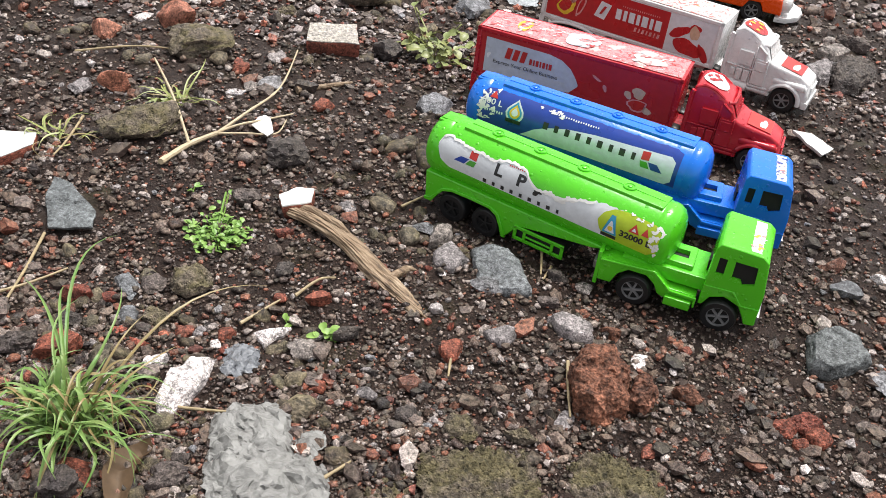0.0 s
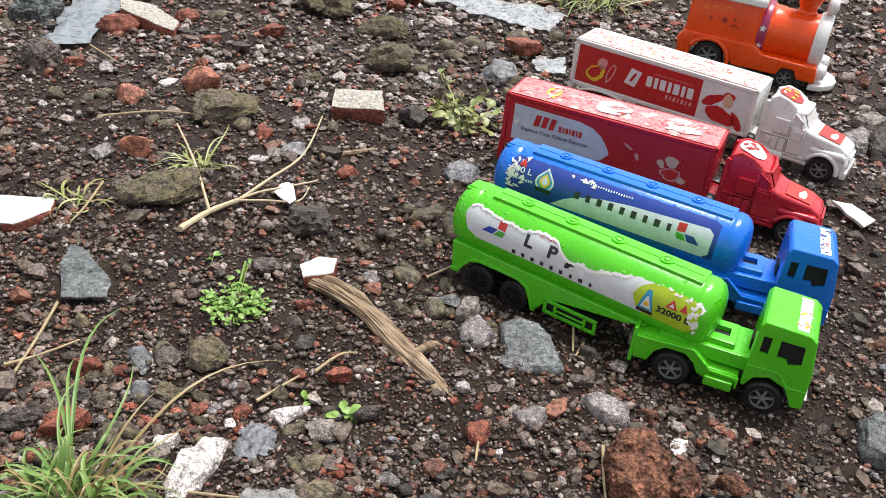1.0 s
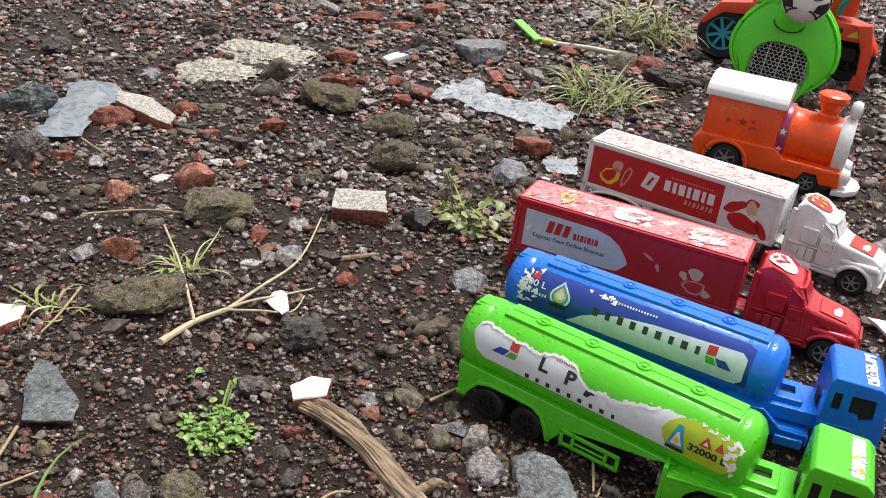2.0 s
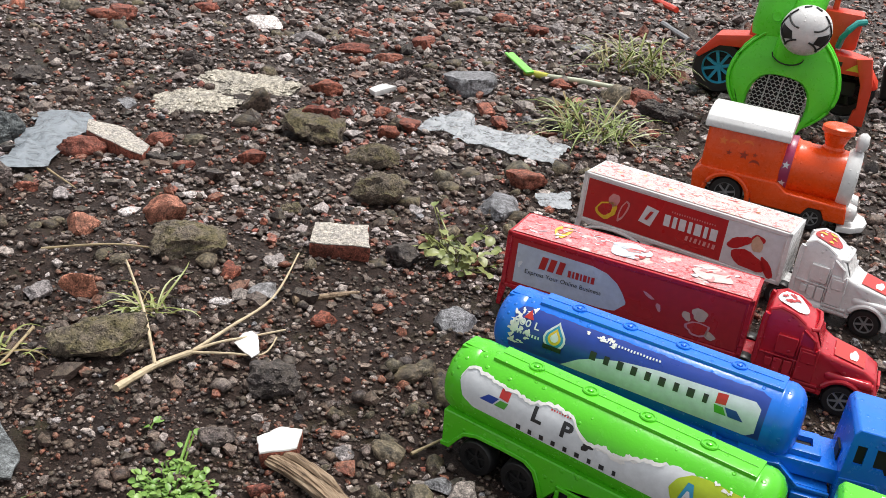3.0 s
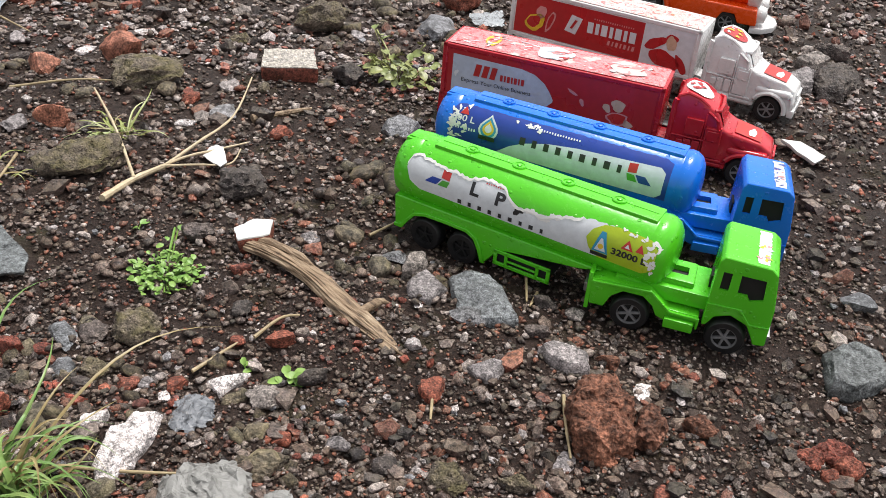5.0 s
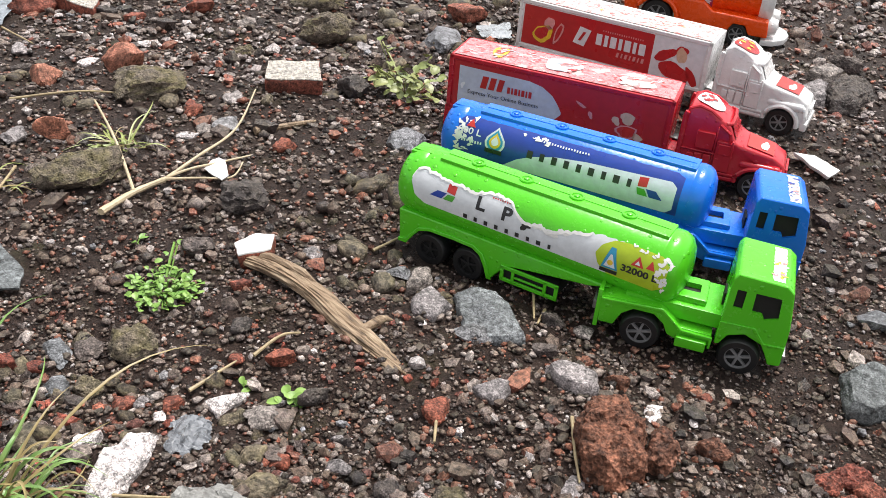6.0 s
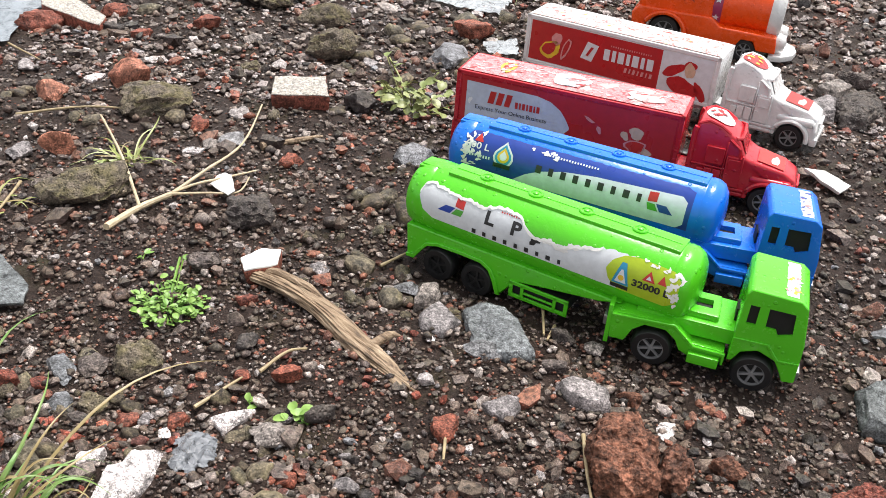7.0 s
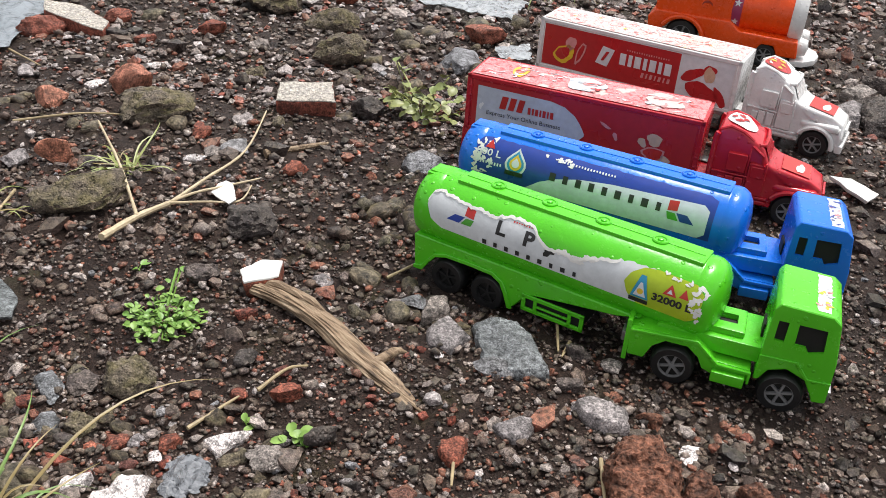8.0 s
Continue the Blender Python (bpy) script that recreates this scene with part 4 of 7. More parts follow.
        part("moon_cutout", b, mt, root)
    for z, a in ((0.0480, 14), (0.0330, -22)):
        bx = lambda x, y, a0=a: Vector((0.0690 + x, -0.0253 * math.cos(radians(a0 + y * 2300)), 0.0420 + 0.0253 * math.sin(radians(a0 + y * 2300))))
        part("band_star", tri_star(bx, 0, 0, 0.0034), P_WHITE, root)
    for x, r in ((0.028, 0.0140), (0.098, 0.0098)):
        for y in (-0.0225, 0.0225):
            wheel(root, x, y, r, r, 0.0090, None, 6, RIM, -1 if y < 0 else 1)
    return root


def tri_star(place, cx, cz, r):
    b = bmesh.new()
    mid = b.verts.new(place(cx, cz))
    ring = [b.verts.new(place(cx + (r if i % 2 == 0 else r * 0.42) * math.sin(math.pi * i / 5), cz + (r if i % 2 == 0 else r * 0.42) * math.cos(math.pi * i / 5))) for i in range(10)]
    for i in range(10):
        b.faces.new((mid, ring[i], ring[(i + 1) % 10]))
    return b


steam_engine(pose(0.0770, 0.9000, 0.0, 0, 0, -8.0))


# ---- green ride-on toy with a ball head ----
WIRE = simple("pale_wire", (0.50, 0.50, 0.48), 0.4)


def ball_toy(m):
    root = thing("ball_headed_toy", "bright green plastic toy with mesh belly and white ball head", "toy", m)
    n = 40
    outer, inner = [], []
    for i in range(n):
        a = 2 * math.pi * i / n
        sx, cz = math.sin(a), -math.cos(a)
        w = 0.066 * (1 - 0.20 * max(0, cz) ** 2) * (1 - 0.30 * max(0, -cz) ** 2)
        outer.append((w * sx, 0.058 + 0.062 * cz + 0.012 * max(0, cz)))
        k = 1 / (abs(sx) ** 3 + abs(cz) ** 3) ** (1 / 3)
        inner.append((0.036 * sx * k * (1 - 0.12 * max(0, cz)), 0.034 + 0.034 * cz * k))

    def ring(k, y, pts):
        return [(0.0 + x * k, y, 0.056 + (z - 0.056) * k) for x, z in pts]
    rows = [ring(1.0, -0.022, inner), ring(1.1, -0.0262, inner), ring(0.86, -0.0268, outer), ring(0.96, -0.023, outer), ring(1.0, -0.014, outer), ring(1.0, 0.014, outer), ring(0.95, 0.023, outer), ring(1.1, 0.0260, inner), ring(1.0, 0.022, inner), ring(1.0, -0.022, inner)]
    part("belly_shell", loft(rows, None, False), LIME, root, "", None, True, 50)
    for k, y in ((0.97, -0.024), (1.005, -0.010), (1.005, 0.010)):
        part("shell_seam", tube(ring(k, y, outer) + ring(k, y, outer)[:1], 0.0016, 6), LIME, root)
    for k in range(22):
        a = radians(-150 + 300 * k / 21)
        part("stud", lathe([(0.0018, 0), (0.0014, 0.0012), (0, 0.0016)], 8, "y", (0.056 * math.sin(a), -0.0250, 0.060 + 0.058 * math.cos(a))), LIME, root)
    for j in range(15):
        z = 0.004 + 0.0044 * j
        part("mesh_wire", tube([(-0.034 + 0.068 * i / 24, -0.0205 - 0.0012 * math.sin(i * 0.8), z + 0.0013 * (1 if (i + j) % 2 else -1)) for i in range(25)], 0.0008, 5), WIRE, root, "pale grey wavy wire")
    for x in (-0.017, 0.0, 0.017):
        part("mesh_rib", tube([(x, -0.0222, 0.002), (x, -0.0226, 0.068)], 0.0008, 5), WIRE, root)
    # black board behind the wires stands in for the belly's dark inside
    part("mesh_back", box(-0.031, 0.031, -0.0165, -0.0150, 0.012, 0.076), DARK, root)
    part("torso", lathe([(0.0300, 0.108), (0.0330, 0.118), (0.0340, 0.150), (0.0320, 0.158), (0.0335, 0.166), (0.0320, 0.205), (0.022, 0.222), (0, 0.226)], 32, "z", (-0.024, 0.004, 0)), LIME, root)
    part("navel", lathe([(0.0062, 0), (0.0056, 0.0012), (0.003, 0.0008), (0, 0.0006)], 16, "y", (-0.030, -0.0300, 0.134)), LIME, root)
    part("neck", tube([(-0.004, -0.024, 0.090), (-0.004, -0.030, 0.104), (-0.002, -0.034, 0.122), (0.002, -0.018, 0.160), (0.004, -0.004, 0.200)], 0.0180, 18), LIME, root)
    part("neck_line", tube([(-0.004 + 0.0185 * math.cos(radians(a)), -0.0445 + 0.010 * abs(math.cos(radians(a))), 0.094 + 0.010 * math.sin(radians(a))) for a in range(180, 361, 15)], 0.0009, 6), BLACK, root)
    c, r = Vector((0.006, -0.062, 0.128)), 0.0285
    b = bmesh.new()
    bmesh.ops.create_uvsphere(b, u_segments=36, v_segments=20, radius=r, matrix=Matrix.Translation(c))
    head = part("ball_head", b, WHITE, root, "white ball with black curved bands")
    on = lambda u, v, k=1.02: c + r * k * Vector((math.sin(radians(u)) * math.cos(radians(v)), -math.cos(radians(u)) * math.cos(radians(v)), math.sin(radians(v))))
    for pts in ([(-72 + 6 * abs(i - 4), -42 + 11 * i) for i in range(9)], [(72 - 6 * abs(i - 4), -42 + 11 * i) for i in range(9)],
                [(-62 + 9 * i, 30 - 26 * math.sin(math.pi * i / 10)) for i in range(6)], [(62 - 9 * i, 30 - 26 * math.sin(math.pi * i / 10)) for i in range(6)],
                [(-55 + 8 * i, -42 + 20 * math.sin(math.pi * i / 12)) for i in range(6)], [(55 - 8 * i, -42 + 20 * math.sin(math.pi * i / 12)) for i in range(6)],
                [(-40 + 6 * i, 58 + 3 * i) for i in range(5)], [(40 - 6 * i, 58 + 3 * i) for i in range(5)]):
        part("black_band", tube([on(u, v) for u, v in pts], 0.0011, 6), BLACK, head)
    for k in (-1, 1):
        b = bmesh.new()
        quad(lambda u, v: on(u * k, v, 1.012), (26, -24), (62, -28), (64, 6), (30, -6), 6, 5, b)
        part("black_patch", b, BLACK, head)
    part("peg", tube([(0.010, -0.020, 0.002), (0.016, -0.034, 0.004), (0.022, -0.040, 0.006)], 0.005, 8), LIME, root)
    return root


ball_toy(pose(0.1440, 1.1600, 0.0, -6, 4, -6) @ Matrix.Scale(0.88, 4))


# ---- toy farm tractor ----
def toy_tractor(m):
    root = thing("toy_tractor", "vermilion plastic toy tractor with black tyres and sky blue rims", "toy tractor", m)
    wheel(root, -0.092, 0.010, 0.040, 0.040, 0.034, None, 8, SKYBLUE, -1)
    wheel(root, 0.088, 0.030, 0.040, 0.040, 0.034, None, 8, BLACK, -1)
    for k in (-1, 1):
        out = [(k * 0.122, 0.052), (k * 0.128, 0.056), (k * 0.104, 0.088), (k * 0.058, 0.096), (k * 0.046, 0.092), (k * 0.046, 0.078), (k * 0.096, 0.074)]
        part("mudguard", prism(out if k < 0 else out[::-1], -0.020, 0.036, 0.002, 2), VERMILION, root)
    part("body", box(-0.060, 0.060, -0.010, 0.050, 0.050, 0.115, 0.004, 2), VERMILION, root)
    part("bonnet", box(0.030, 0.085, -0.020, 0.030, 0.100, 0.150, 0.006, 2), VERMILION, root)
    part("canopy", box(-0.055, 0.055, -0.010, 0.055, 0.165, 0.178, 0.004, 2), VERMILION, root)
    for x in (-0.045, 0.045):
        part("canopy_post", box(x - 0.004, x + 0.004, -0.006, 0.002, 0.110, 0.168, 0.001, 1), VERMILION, root)
    part("cross_beam", box(0.020, 0.112, -0.034, -0.022, 0.070, 0.094, 0.002, 2), VERMILION, root)
    part("beam_print", quad(on_side(-0.0345), (0.048, 0.080), (0.074, 0.080), (0.074, 0.086), (0.048, 0.086), 2, 1), P_BLACK, root)
    part("beam_flash", quad(on_side(-0.0346), (0.080, 0.076), (0.100, 0.076), (0.104, 0.090), (0.092, 0.086), 2, 1), P_YELLOW, root)
    part("loader_leg", prism([(0.090, 0.094), (0.110, 0.098), (0.120, 0.060), (0.122, 0.004), (0.102, 0.004), (0.104, 0.022), (0.108, 0.026), (0.104, 0.060)], -0.040, -0.022, 0.0018, 2), VERMILION, root)
    part("exhaust_hose", tube([(0.062, -0.026, 0.104), (0.064, -0.034, 0.118), (0.070, -0.036, 0.130), (0.078, -0.030, 0.140), (0.088, -0.022, 0.142)], 0.0045, 8), TEAL, root, "teal hose")
    part("axle", box(-0.100, 0.100, 0.000, 0.020, 0.034, 0.056, 0.002, 1), BLACK, root)
    return root


toy_tractor(pose(0.1560, 1.2750, 0.0, 0, 0, -8) @ Matrix.Scale(0.82, 4))


def black_car(m):
    root = thing("toy_car", "black plastic toy car with a pale lamp panel, behind the tractor", "toy car", m)
    out = [(-0.10, 0.018), (-0.105, 0.060), (-0.060, 0.072), (-0.040, 0.110), (0.060, 0.112), (0.085, 0.072), (0.125, 0.062), (0.130, 0.018)]
    part("body", prism(out, -0.055, 0.055, 0.006, 3), BLACK, root)
    part("lamp_panel", box(-0.1065, -0.1040, -0.045, -0.015, 0.045, 0.058, 0.001, 1), WHITE, root)
    for x in (-0.065, 0.085):
        for y in (-0.048, 0.048):
            wheel(root, x, y, 0.024, 0.024, 0.020, None, 6, RIM, -1 if y < 0 else 1)


black_car(pose(0.3850, 1.3600, 0.0, 0, 0, -12))


# ---- ground ----
def axis_steps(lo, a, b, hi, fine, grow=1.22):
    out = list(np.arange(a, b + fine / 2, fine))
    for end, sgn in ((hi, 1), (lo, -1)):
        p, st, ext = (out[-1] if sgn > 0 else out[0]), fine, []
        while (end - p) * sgn > 0:
            st *= grow
            p += st * sgn
            ext.append(p)
        out = out + ext if sgn > 0 else ext[::-1] + out
    return np.array(out)


def soil_sheet():
    xs = axis_steps(-250, -0.42, 0.40, 250, 0.0024, 1.12)
    ys = axis_steps(-120, 0.16, 0.98, 400, 0.0024, 1.06)
    gx, gy = np.meshgrid(xs, ys)
    gz = lie(gx, gy)
    co = np.stack([gx, gy, gz], -1).reshape(-1, 3)
    ny, nx = gx.shape
    i = np.arange((ny - 1) * (nx - 1))
    q = (i // (nx - 1)) * nx + i % (nx - 1)
    faces = np.stack([q, q + 1, q + nx + 1, q + nx], 1)
    me = bpy.data.meshes.new("ground")
    me.vertices.add(len(co))
    me.vertices.foreach_set("co", co.ravel())
    me.loops.add(faces.size)
    me.loops.foreach_set("vertex_index", faces.ravel().astype(np.int32))
    me.polygons.add(len(faces))
    me.polygons.foreach_set("loop_start", np.arange(0, faces.size, 4, dtype=np.int32))
    me.polygons.foreach_set("use_smooth", np.ones(len(faces), bool))
    me.update(calc_edges=True)
    me.validate()
    return me


def soil_mat():
    m, nt, b = node_mat("wet_volcanic_soil")
    v = coords(nt)
    f = noise_tex(nt, 520, 8, 0.72, v)
    sp = noise_tex(nt, 1500, 3, 0.7, v)
    g = noise_tex(nt, 60, 6, 0.62, v)
    h = noise_tex(nt, 9, 4, 0.55, v)
    c = ramp(nt, f, (0.34, (0.007, 0.005, 0.004)), (0.50, (0.042, 0.030, 0.024)), (0.70, (0.125, 0.094, 0.077)))
    c = mix(nt, ramp(nt, g, (0.4, 0.0), (0.7, 0.6)), c, (0.078, 0.053, 0.040))
    c = mix(nt, ramp(nt, h, (0.5, 0.0), (0.72, 0.35)), c, (0.035, 0.028, 0.026))
    moss = ramp(nt, noise_tex(nt, 22, 7, 0.7, v), (0.56, 0.0), (0.68, 0.6))
    c = mix(nt, moss, c, (0.070, 0.070, 0.026))
    c = mix(nt, 1.0, c, ramp(nt, sp, (0.35, 0.40), (0.5, 1.0), (0.66, 1.7)), "MULTIPLY")
    b.inputs["Specular IOR Level"].default_value = 0.3
    c = mix(nt, 1.0, c, (0.68, 0.60, 0.60), "MULTIPLY")
    put_in(nt, b.inputs["Base Color"], c)
    put_in(nt, b.inputs["Roughness"], ramp(nt, g, (0.35, 0.25), (0.65, 0.65)))
    bump(nt, b, mix(nt, 0.4, f, sp), 1.0, 0.0032)
    return m


ground_me = soil_sheet()
ground_me.materials.append(soil_mat())
tagged(new("ground", ground_me), "dark wet volcanic soil with fine gravel", "ground", kind="structure")


# ---- loose gravel ----
def many(name, co, faces, material, label, smooth=False):
    me = bpy.data.meshes.new(name)
    me.vertices.add(len(co))
    me.vertices.foreach_set("co", co.ravel())
    me.loops.add(faces.size)
    me.loops.foreach_set("vertex_index", faces.ravel().astype(np.int32))
    me.polygons.add(len(faces))
    me.polygons.foreach_set("loop_start", np.arange(0, faces.size, 3, dtype=np.int32))
    me.polygons.foreach_set("use_smooth", np.full(len(faces), smooth))
    me.update(calc_edges=True)
    me.materials.append(material)
    return tagged(new(name, me), label, "gravel", kind="stuff")


def grain_shapes(sub, count, seed):
    """Small angular stones: a ball of facets cut flat on random sides."""
    r = np.random.RandomState(seed)
    b = bmesh.new()
    bmesh.ops.create_icosphere(b, subdivisions=sub, radius=1.0)
    b.verts.ensure_lookup_table()
    d = np.array([v.co[:] for v in b.verts])
    f = np.array([[v.index for v in q.verts] for q in b.faces])
    b.free()
    out = []
    for _ in range(count):
        n = r.normal(size=(9, 3))
        n /= np.linalg.norm(n, axis=1)[:, None]
        k = r.uniform(0.55, 1.0, 9)
        rad = np.min(k / np.maximum(d @ n.T, 0.25), axis=1)
        rad = np.minimum(rad, 1.25) * r.uniform(0.80, 1.16, len(d))
        out.append(d * rad[:, None])
    return out, f


def octa_shapes(count, seed):
    r = np.random.RandomState(seed)
    d = np.array([(1, 0, 0), (0.2, 1, 0), (-1, 0.1, 0), (0, -1, 0.1), (0.1, 0, 1), (0, 0.1, -1), (0.62, 0.6, 0.5), (-0.6, 0.58, 0.52), (-0.55, -0.6, 0.55), (0.6, -0.55, 0.5)])
    b = bmesh.new()
    for p in d:
        b.verts.new(p)
    bmesh.ops.convex_hull(b, input=b.verts[:])
    b.verts.index_update()
    b.verts.ensure_lookup_table()
    bmesh.ops.triangulate(b, faces=b.faces[:])
    f = np.array([[v.index for v in q.verts] for q in b.faces])
    b.free()
    return [d * r.uniform(0.72, 1.2, (len(d), 1)) + r.uniform(-0.12, 0.12, d.shape) for _ in range(count)], f


def strew(name, x, y, size, sub, seed, material, label, sink=0.25, flat=(0.5, 0.95), smooth=False):
    r = np.random.RandomState(seed)
    shapes, f = octa_shapes(24, seed) if sub == 0 else grain_shapes(sub, 24, seed)
    nv, z = len(shapes[0]), lie(x, y)
    co, fs = np.empty((len(x) * nv, 3)), np.empty((len(x) * len(f), 3), int)
    kind = r.randint(0, 24, len(x))
    q = r.normal(size=(len(x), 4))
    q /= np.linalg.norm(q, axis=1)[:, None]
    sq = np.stack([r.uniform(0.8, 1.35, len(x)), r.uniform(0.7, 1.1, len(x)), r.uniform(*flat, len(x))], 1)
    for i in range(len(x)):
        w, a, b, c = q[i]
        yaw = math.atan2(b, a)
        R = np.array([[math.cos(yaw), -math.sin(yaw), 0], [math.sin(yaw), math.cos(yaw), 0], [0.5 * w * c, 0.5 * c * a, 1]])
        p = (shapes[kind[i]] * sq[i] * size[i]) @ R.T
        p += (x[i], y[i], z[i] + size[i] * (sq[i, 2] * 0.8 - sink))
        co[i * nv:(i + 1) * nv] = p
        fs[i * len(f):(i + 1) * len(f)] = f + i * nv
    return many(name, co, fs, material, label, smooth)


CLEAR_SPOTS = ((-0.038, 0.250, 0.014), (-0.028, 0.225, 0.018), (-0.005, 0.228, 0.015), (0.064, 0.254, 0.027), (0.117, 0.268, 0.024), (-0.076, 0.265, 0.013), (0.101, 0.332, 0.017), (0.217, 0.400, 0.015), (0.040, 0.400, 0.016),
               (0.082, 0.366, 0.009), (-0.378, 0.953, 0.050), (-0.393, 0.864, 0.038), (-0.435, 0.720, 0.030), (-0.408, 0.660, 0.022), (-0.198, 0.365, 0.020), (-0.208, 0.456, 0.020), (-0.232, 0.584, 0.020), (-0.262, 0.850, 0.030), (-0.110, 0.918, 0.030))


def free_of_toys(x, y, pad=0.0):
    """False where a toy stands."""
    ok = np.ones(len(x), bool)
    for cx, cy, rot, x0, x1, hw in ((0.0044, 0.4633, -18.4, -0.03, 0.185, 0.024), (0.0132, 0.5237, -13.5, -0.03, 0.185, 0.024), (-0.0275, 0.6285, -8.7, -0.004, 0.224, 0.022), (0.002, 0.75, -16, -0.004, 0.224, 0.022), (0.065, 0.90, -8, -0.004, 0.142, 0.032), (0.156, 1.16, -6, -0.08, 0.08, 0.05)):
        c, s = math.cos(radians(rot)), math.sin(radians(rot))
        u, v = (x - cx) * c + (y - cy) * s, -(x - cx) * s + (y - cy) * c
        ok &= ~((u > x0 - pad) & (u < x1 + pad) & (np.abs(v) < hw + pad))
    return ok & clear_of_slabs(x, y, pad)


def clear_of_slabs(x, y, pad=0.0):
    """False where a broad flat thing lies."""
    ok = np.ones(len(x), bool)
    for cx, cy, r in CLEAR_SPOTS:
        ok &= np.hypot(x - cx, y - cy) > r + pad
    return ok


def spread(n, seed, y0, y1, near=0.0, power=2.0):
    """Places that thin out with distance from the walk's side."""
    r = np.random.RandomState(seed)
    u = r.rand(n)
    a, b = (y0 + near) ** (1 - power), (y1 + near) ** (1 - power)
    y = (a + (b - a) * u) ** (1 / (1 - power)) - near
    half = 0.62 * (y + 0.02) + 0.03
    x = 0.06 - 0.17 * (y + 0.0) + half * (2 * r.rand(n) - 1)
    return x, y, r


GRAVEL = stone_mat("gravel_mixed", [(0.060, 0.046, 0.039), (0.105, 0.086, 0.076), (0.035, 0.028, 0.025), (0.16, 0.14, 0.125), (0.080, 0.058, 0.047), (0.026, 0.023, 0.023), (0.125, 0.098, 0.082), (0.090, 0.074, 0.067), (0.15, 0.060, 0.040), (0.055, 0.047, 0.044), (0.26, 0.24, 0.22), (0.070, 0.053, 0.045), (0.12, 0.058, 0.043), (0.045, 0.036, 0.032)], 500, 0.34, 0.0, 0.18, "island", 0.0006)
CRUMBS = stone_mat("brick_crumbs", [(0.18, 0.055, 0.036), (0.12, 0.042, 0.03), (0.23, 0.085, 0.052), (0.10, 0.045, 0.036), (0.15, 0.06, 0.045)], 500, 0.6, 0.0, 0.0, "island", 0.0006)
PALE = stone_mat("pale_grit", [(0.22, 0.215, 0.205), (0.16, 0.155, 0.15), (0.32, 0.31, 0.29), (0.19, 0.175, 0.155), (0.13, 0.14, 0.145)], 400, 0.5, 0.0, 0.0, "island", 0.0006)

gx, gy, gr = spread(88000, 11, 0.17, 2.6, 0.05, 1.9)
keep = clear_of_slabs(gx, gy, -0.004) & (vnoise(gx, gy, 0.035, 8) + 0.5 * gr.rand(len(gx)) > -0.16)
gx, gy = gx[keep], gy[keep]
gs = 0.00088 * np.exp(0.46 * gr.normal(size=len(gx))) * np.clip((gy + 0.1) / 0.5, 0.85, 4.5) ** 0.95 * np.where(gx > 0.13 + 0.1 * (gy - 0.4), 0.85, 1.0)
strew("fine_gravel", gx, gy, gs, 0, 21, GRAVEL, "fine dark volcanic gravel strewn over wet soil", 0.30, (0.6, 1.0), True)

mx, my, mr = spread(15000, 12, 0.18, 2.8, 0.10, 1.5)
right = (mx > 0.16) & (my < 0.9)
keep = free_of_toys(mx, my, 0.002) & ((vnoise(mx, my, 0.09, 9) + 0.6 * mr.rand(len(mx))) > np.where(right, np.where(my < 0.46, 0.38, 0.20), 0.14 - 0.14 * np.clip((my - 0.45) / 0.4, 0, 1)))
mx, my = mx[keep], my[keep]
ms = 0.0021 * np.exp(0.42 * mr.normal(size=len(mx))) * np.clip((my + 0.1) / 0.55, 0.9, 3.2) ** 0.85
strew("coarse_gravel", mx, my, ms, 1, 22, GRAVEL, "angular dark grey pebbles bedded in the soil", 0.36, (0.6, 0.95))

bx, by, br = spread(1700, 13, 0.2, 2.6, 0.15, 1.3)
keep = free_of_toys(bx, by, 0.002) & ((vnoise(bx, by, 0.14, 10) + 0.5 * br.rand(len(bx)) + 0.45 * np.clip(by - 0.45, 0, 1)) > 0.45)
bx, by = bx[keep], by[keep]
bs = 0.0019 * np.exp(0.38 * br.normal(size=len(bx))) * np.clip((by + 0.1) / 0.55, 0.9, 3.0) ** 0.85
strew("brick_crumbs", bx, by, bs, 1, 23, CRUMBS, "red brick crumbs scattered among the gravel", 0.35, (0.4, 0.9))

px, py, pr = spread(1250, 14, 0.2, 2.6, 0.15, 1.5)
keep = free_of_toys(px, py, 0.002) & ~((px > 0.10) & (py < 0.46) & (pr.rand(len(px)) < 0.7))
px, py = px[keep], py[keep]
ps = 0.0014 * np.exp(0.45 * pr.normal(size=len(px))) * np.clip((py + 0.1) / 0.5, 0.9, 3.6)
strew("pale_grit", px, py, ps, 1, 24, PALE, "pale grey and white grit among dark gravel", 0.3)


# paler than GRAVEL: the farther ground's extra brightness is put into these tones
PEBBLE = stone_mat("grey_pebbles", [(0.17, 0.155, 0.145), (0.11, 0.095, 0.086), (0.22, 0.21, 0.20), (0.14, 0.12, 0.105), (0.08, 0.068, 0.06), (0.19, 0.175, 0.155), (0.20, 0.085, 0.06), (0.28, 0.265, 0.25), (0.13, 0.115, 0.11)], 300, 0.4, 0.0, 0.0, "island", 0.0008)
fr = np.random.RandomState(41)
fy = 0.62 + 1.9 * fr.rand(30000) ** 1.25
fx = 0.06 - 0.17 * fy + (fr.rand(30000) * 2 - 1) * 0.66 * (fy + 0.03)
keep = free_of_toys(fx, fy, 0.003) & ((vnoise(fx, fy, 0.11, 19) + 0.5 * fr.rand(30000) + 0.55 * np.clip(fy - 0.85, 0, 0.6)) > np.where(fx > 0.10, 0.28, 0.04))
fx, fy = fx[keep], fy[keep]
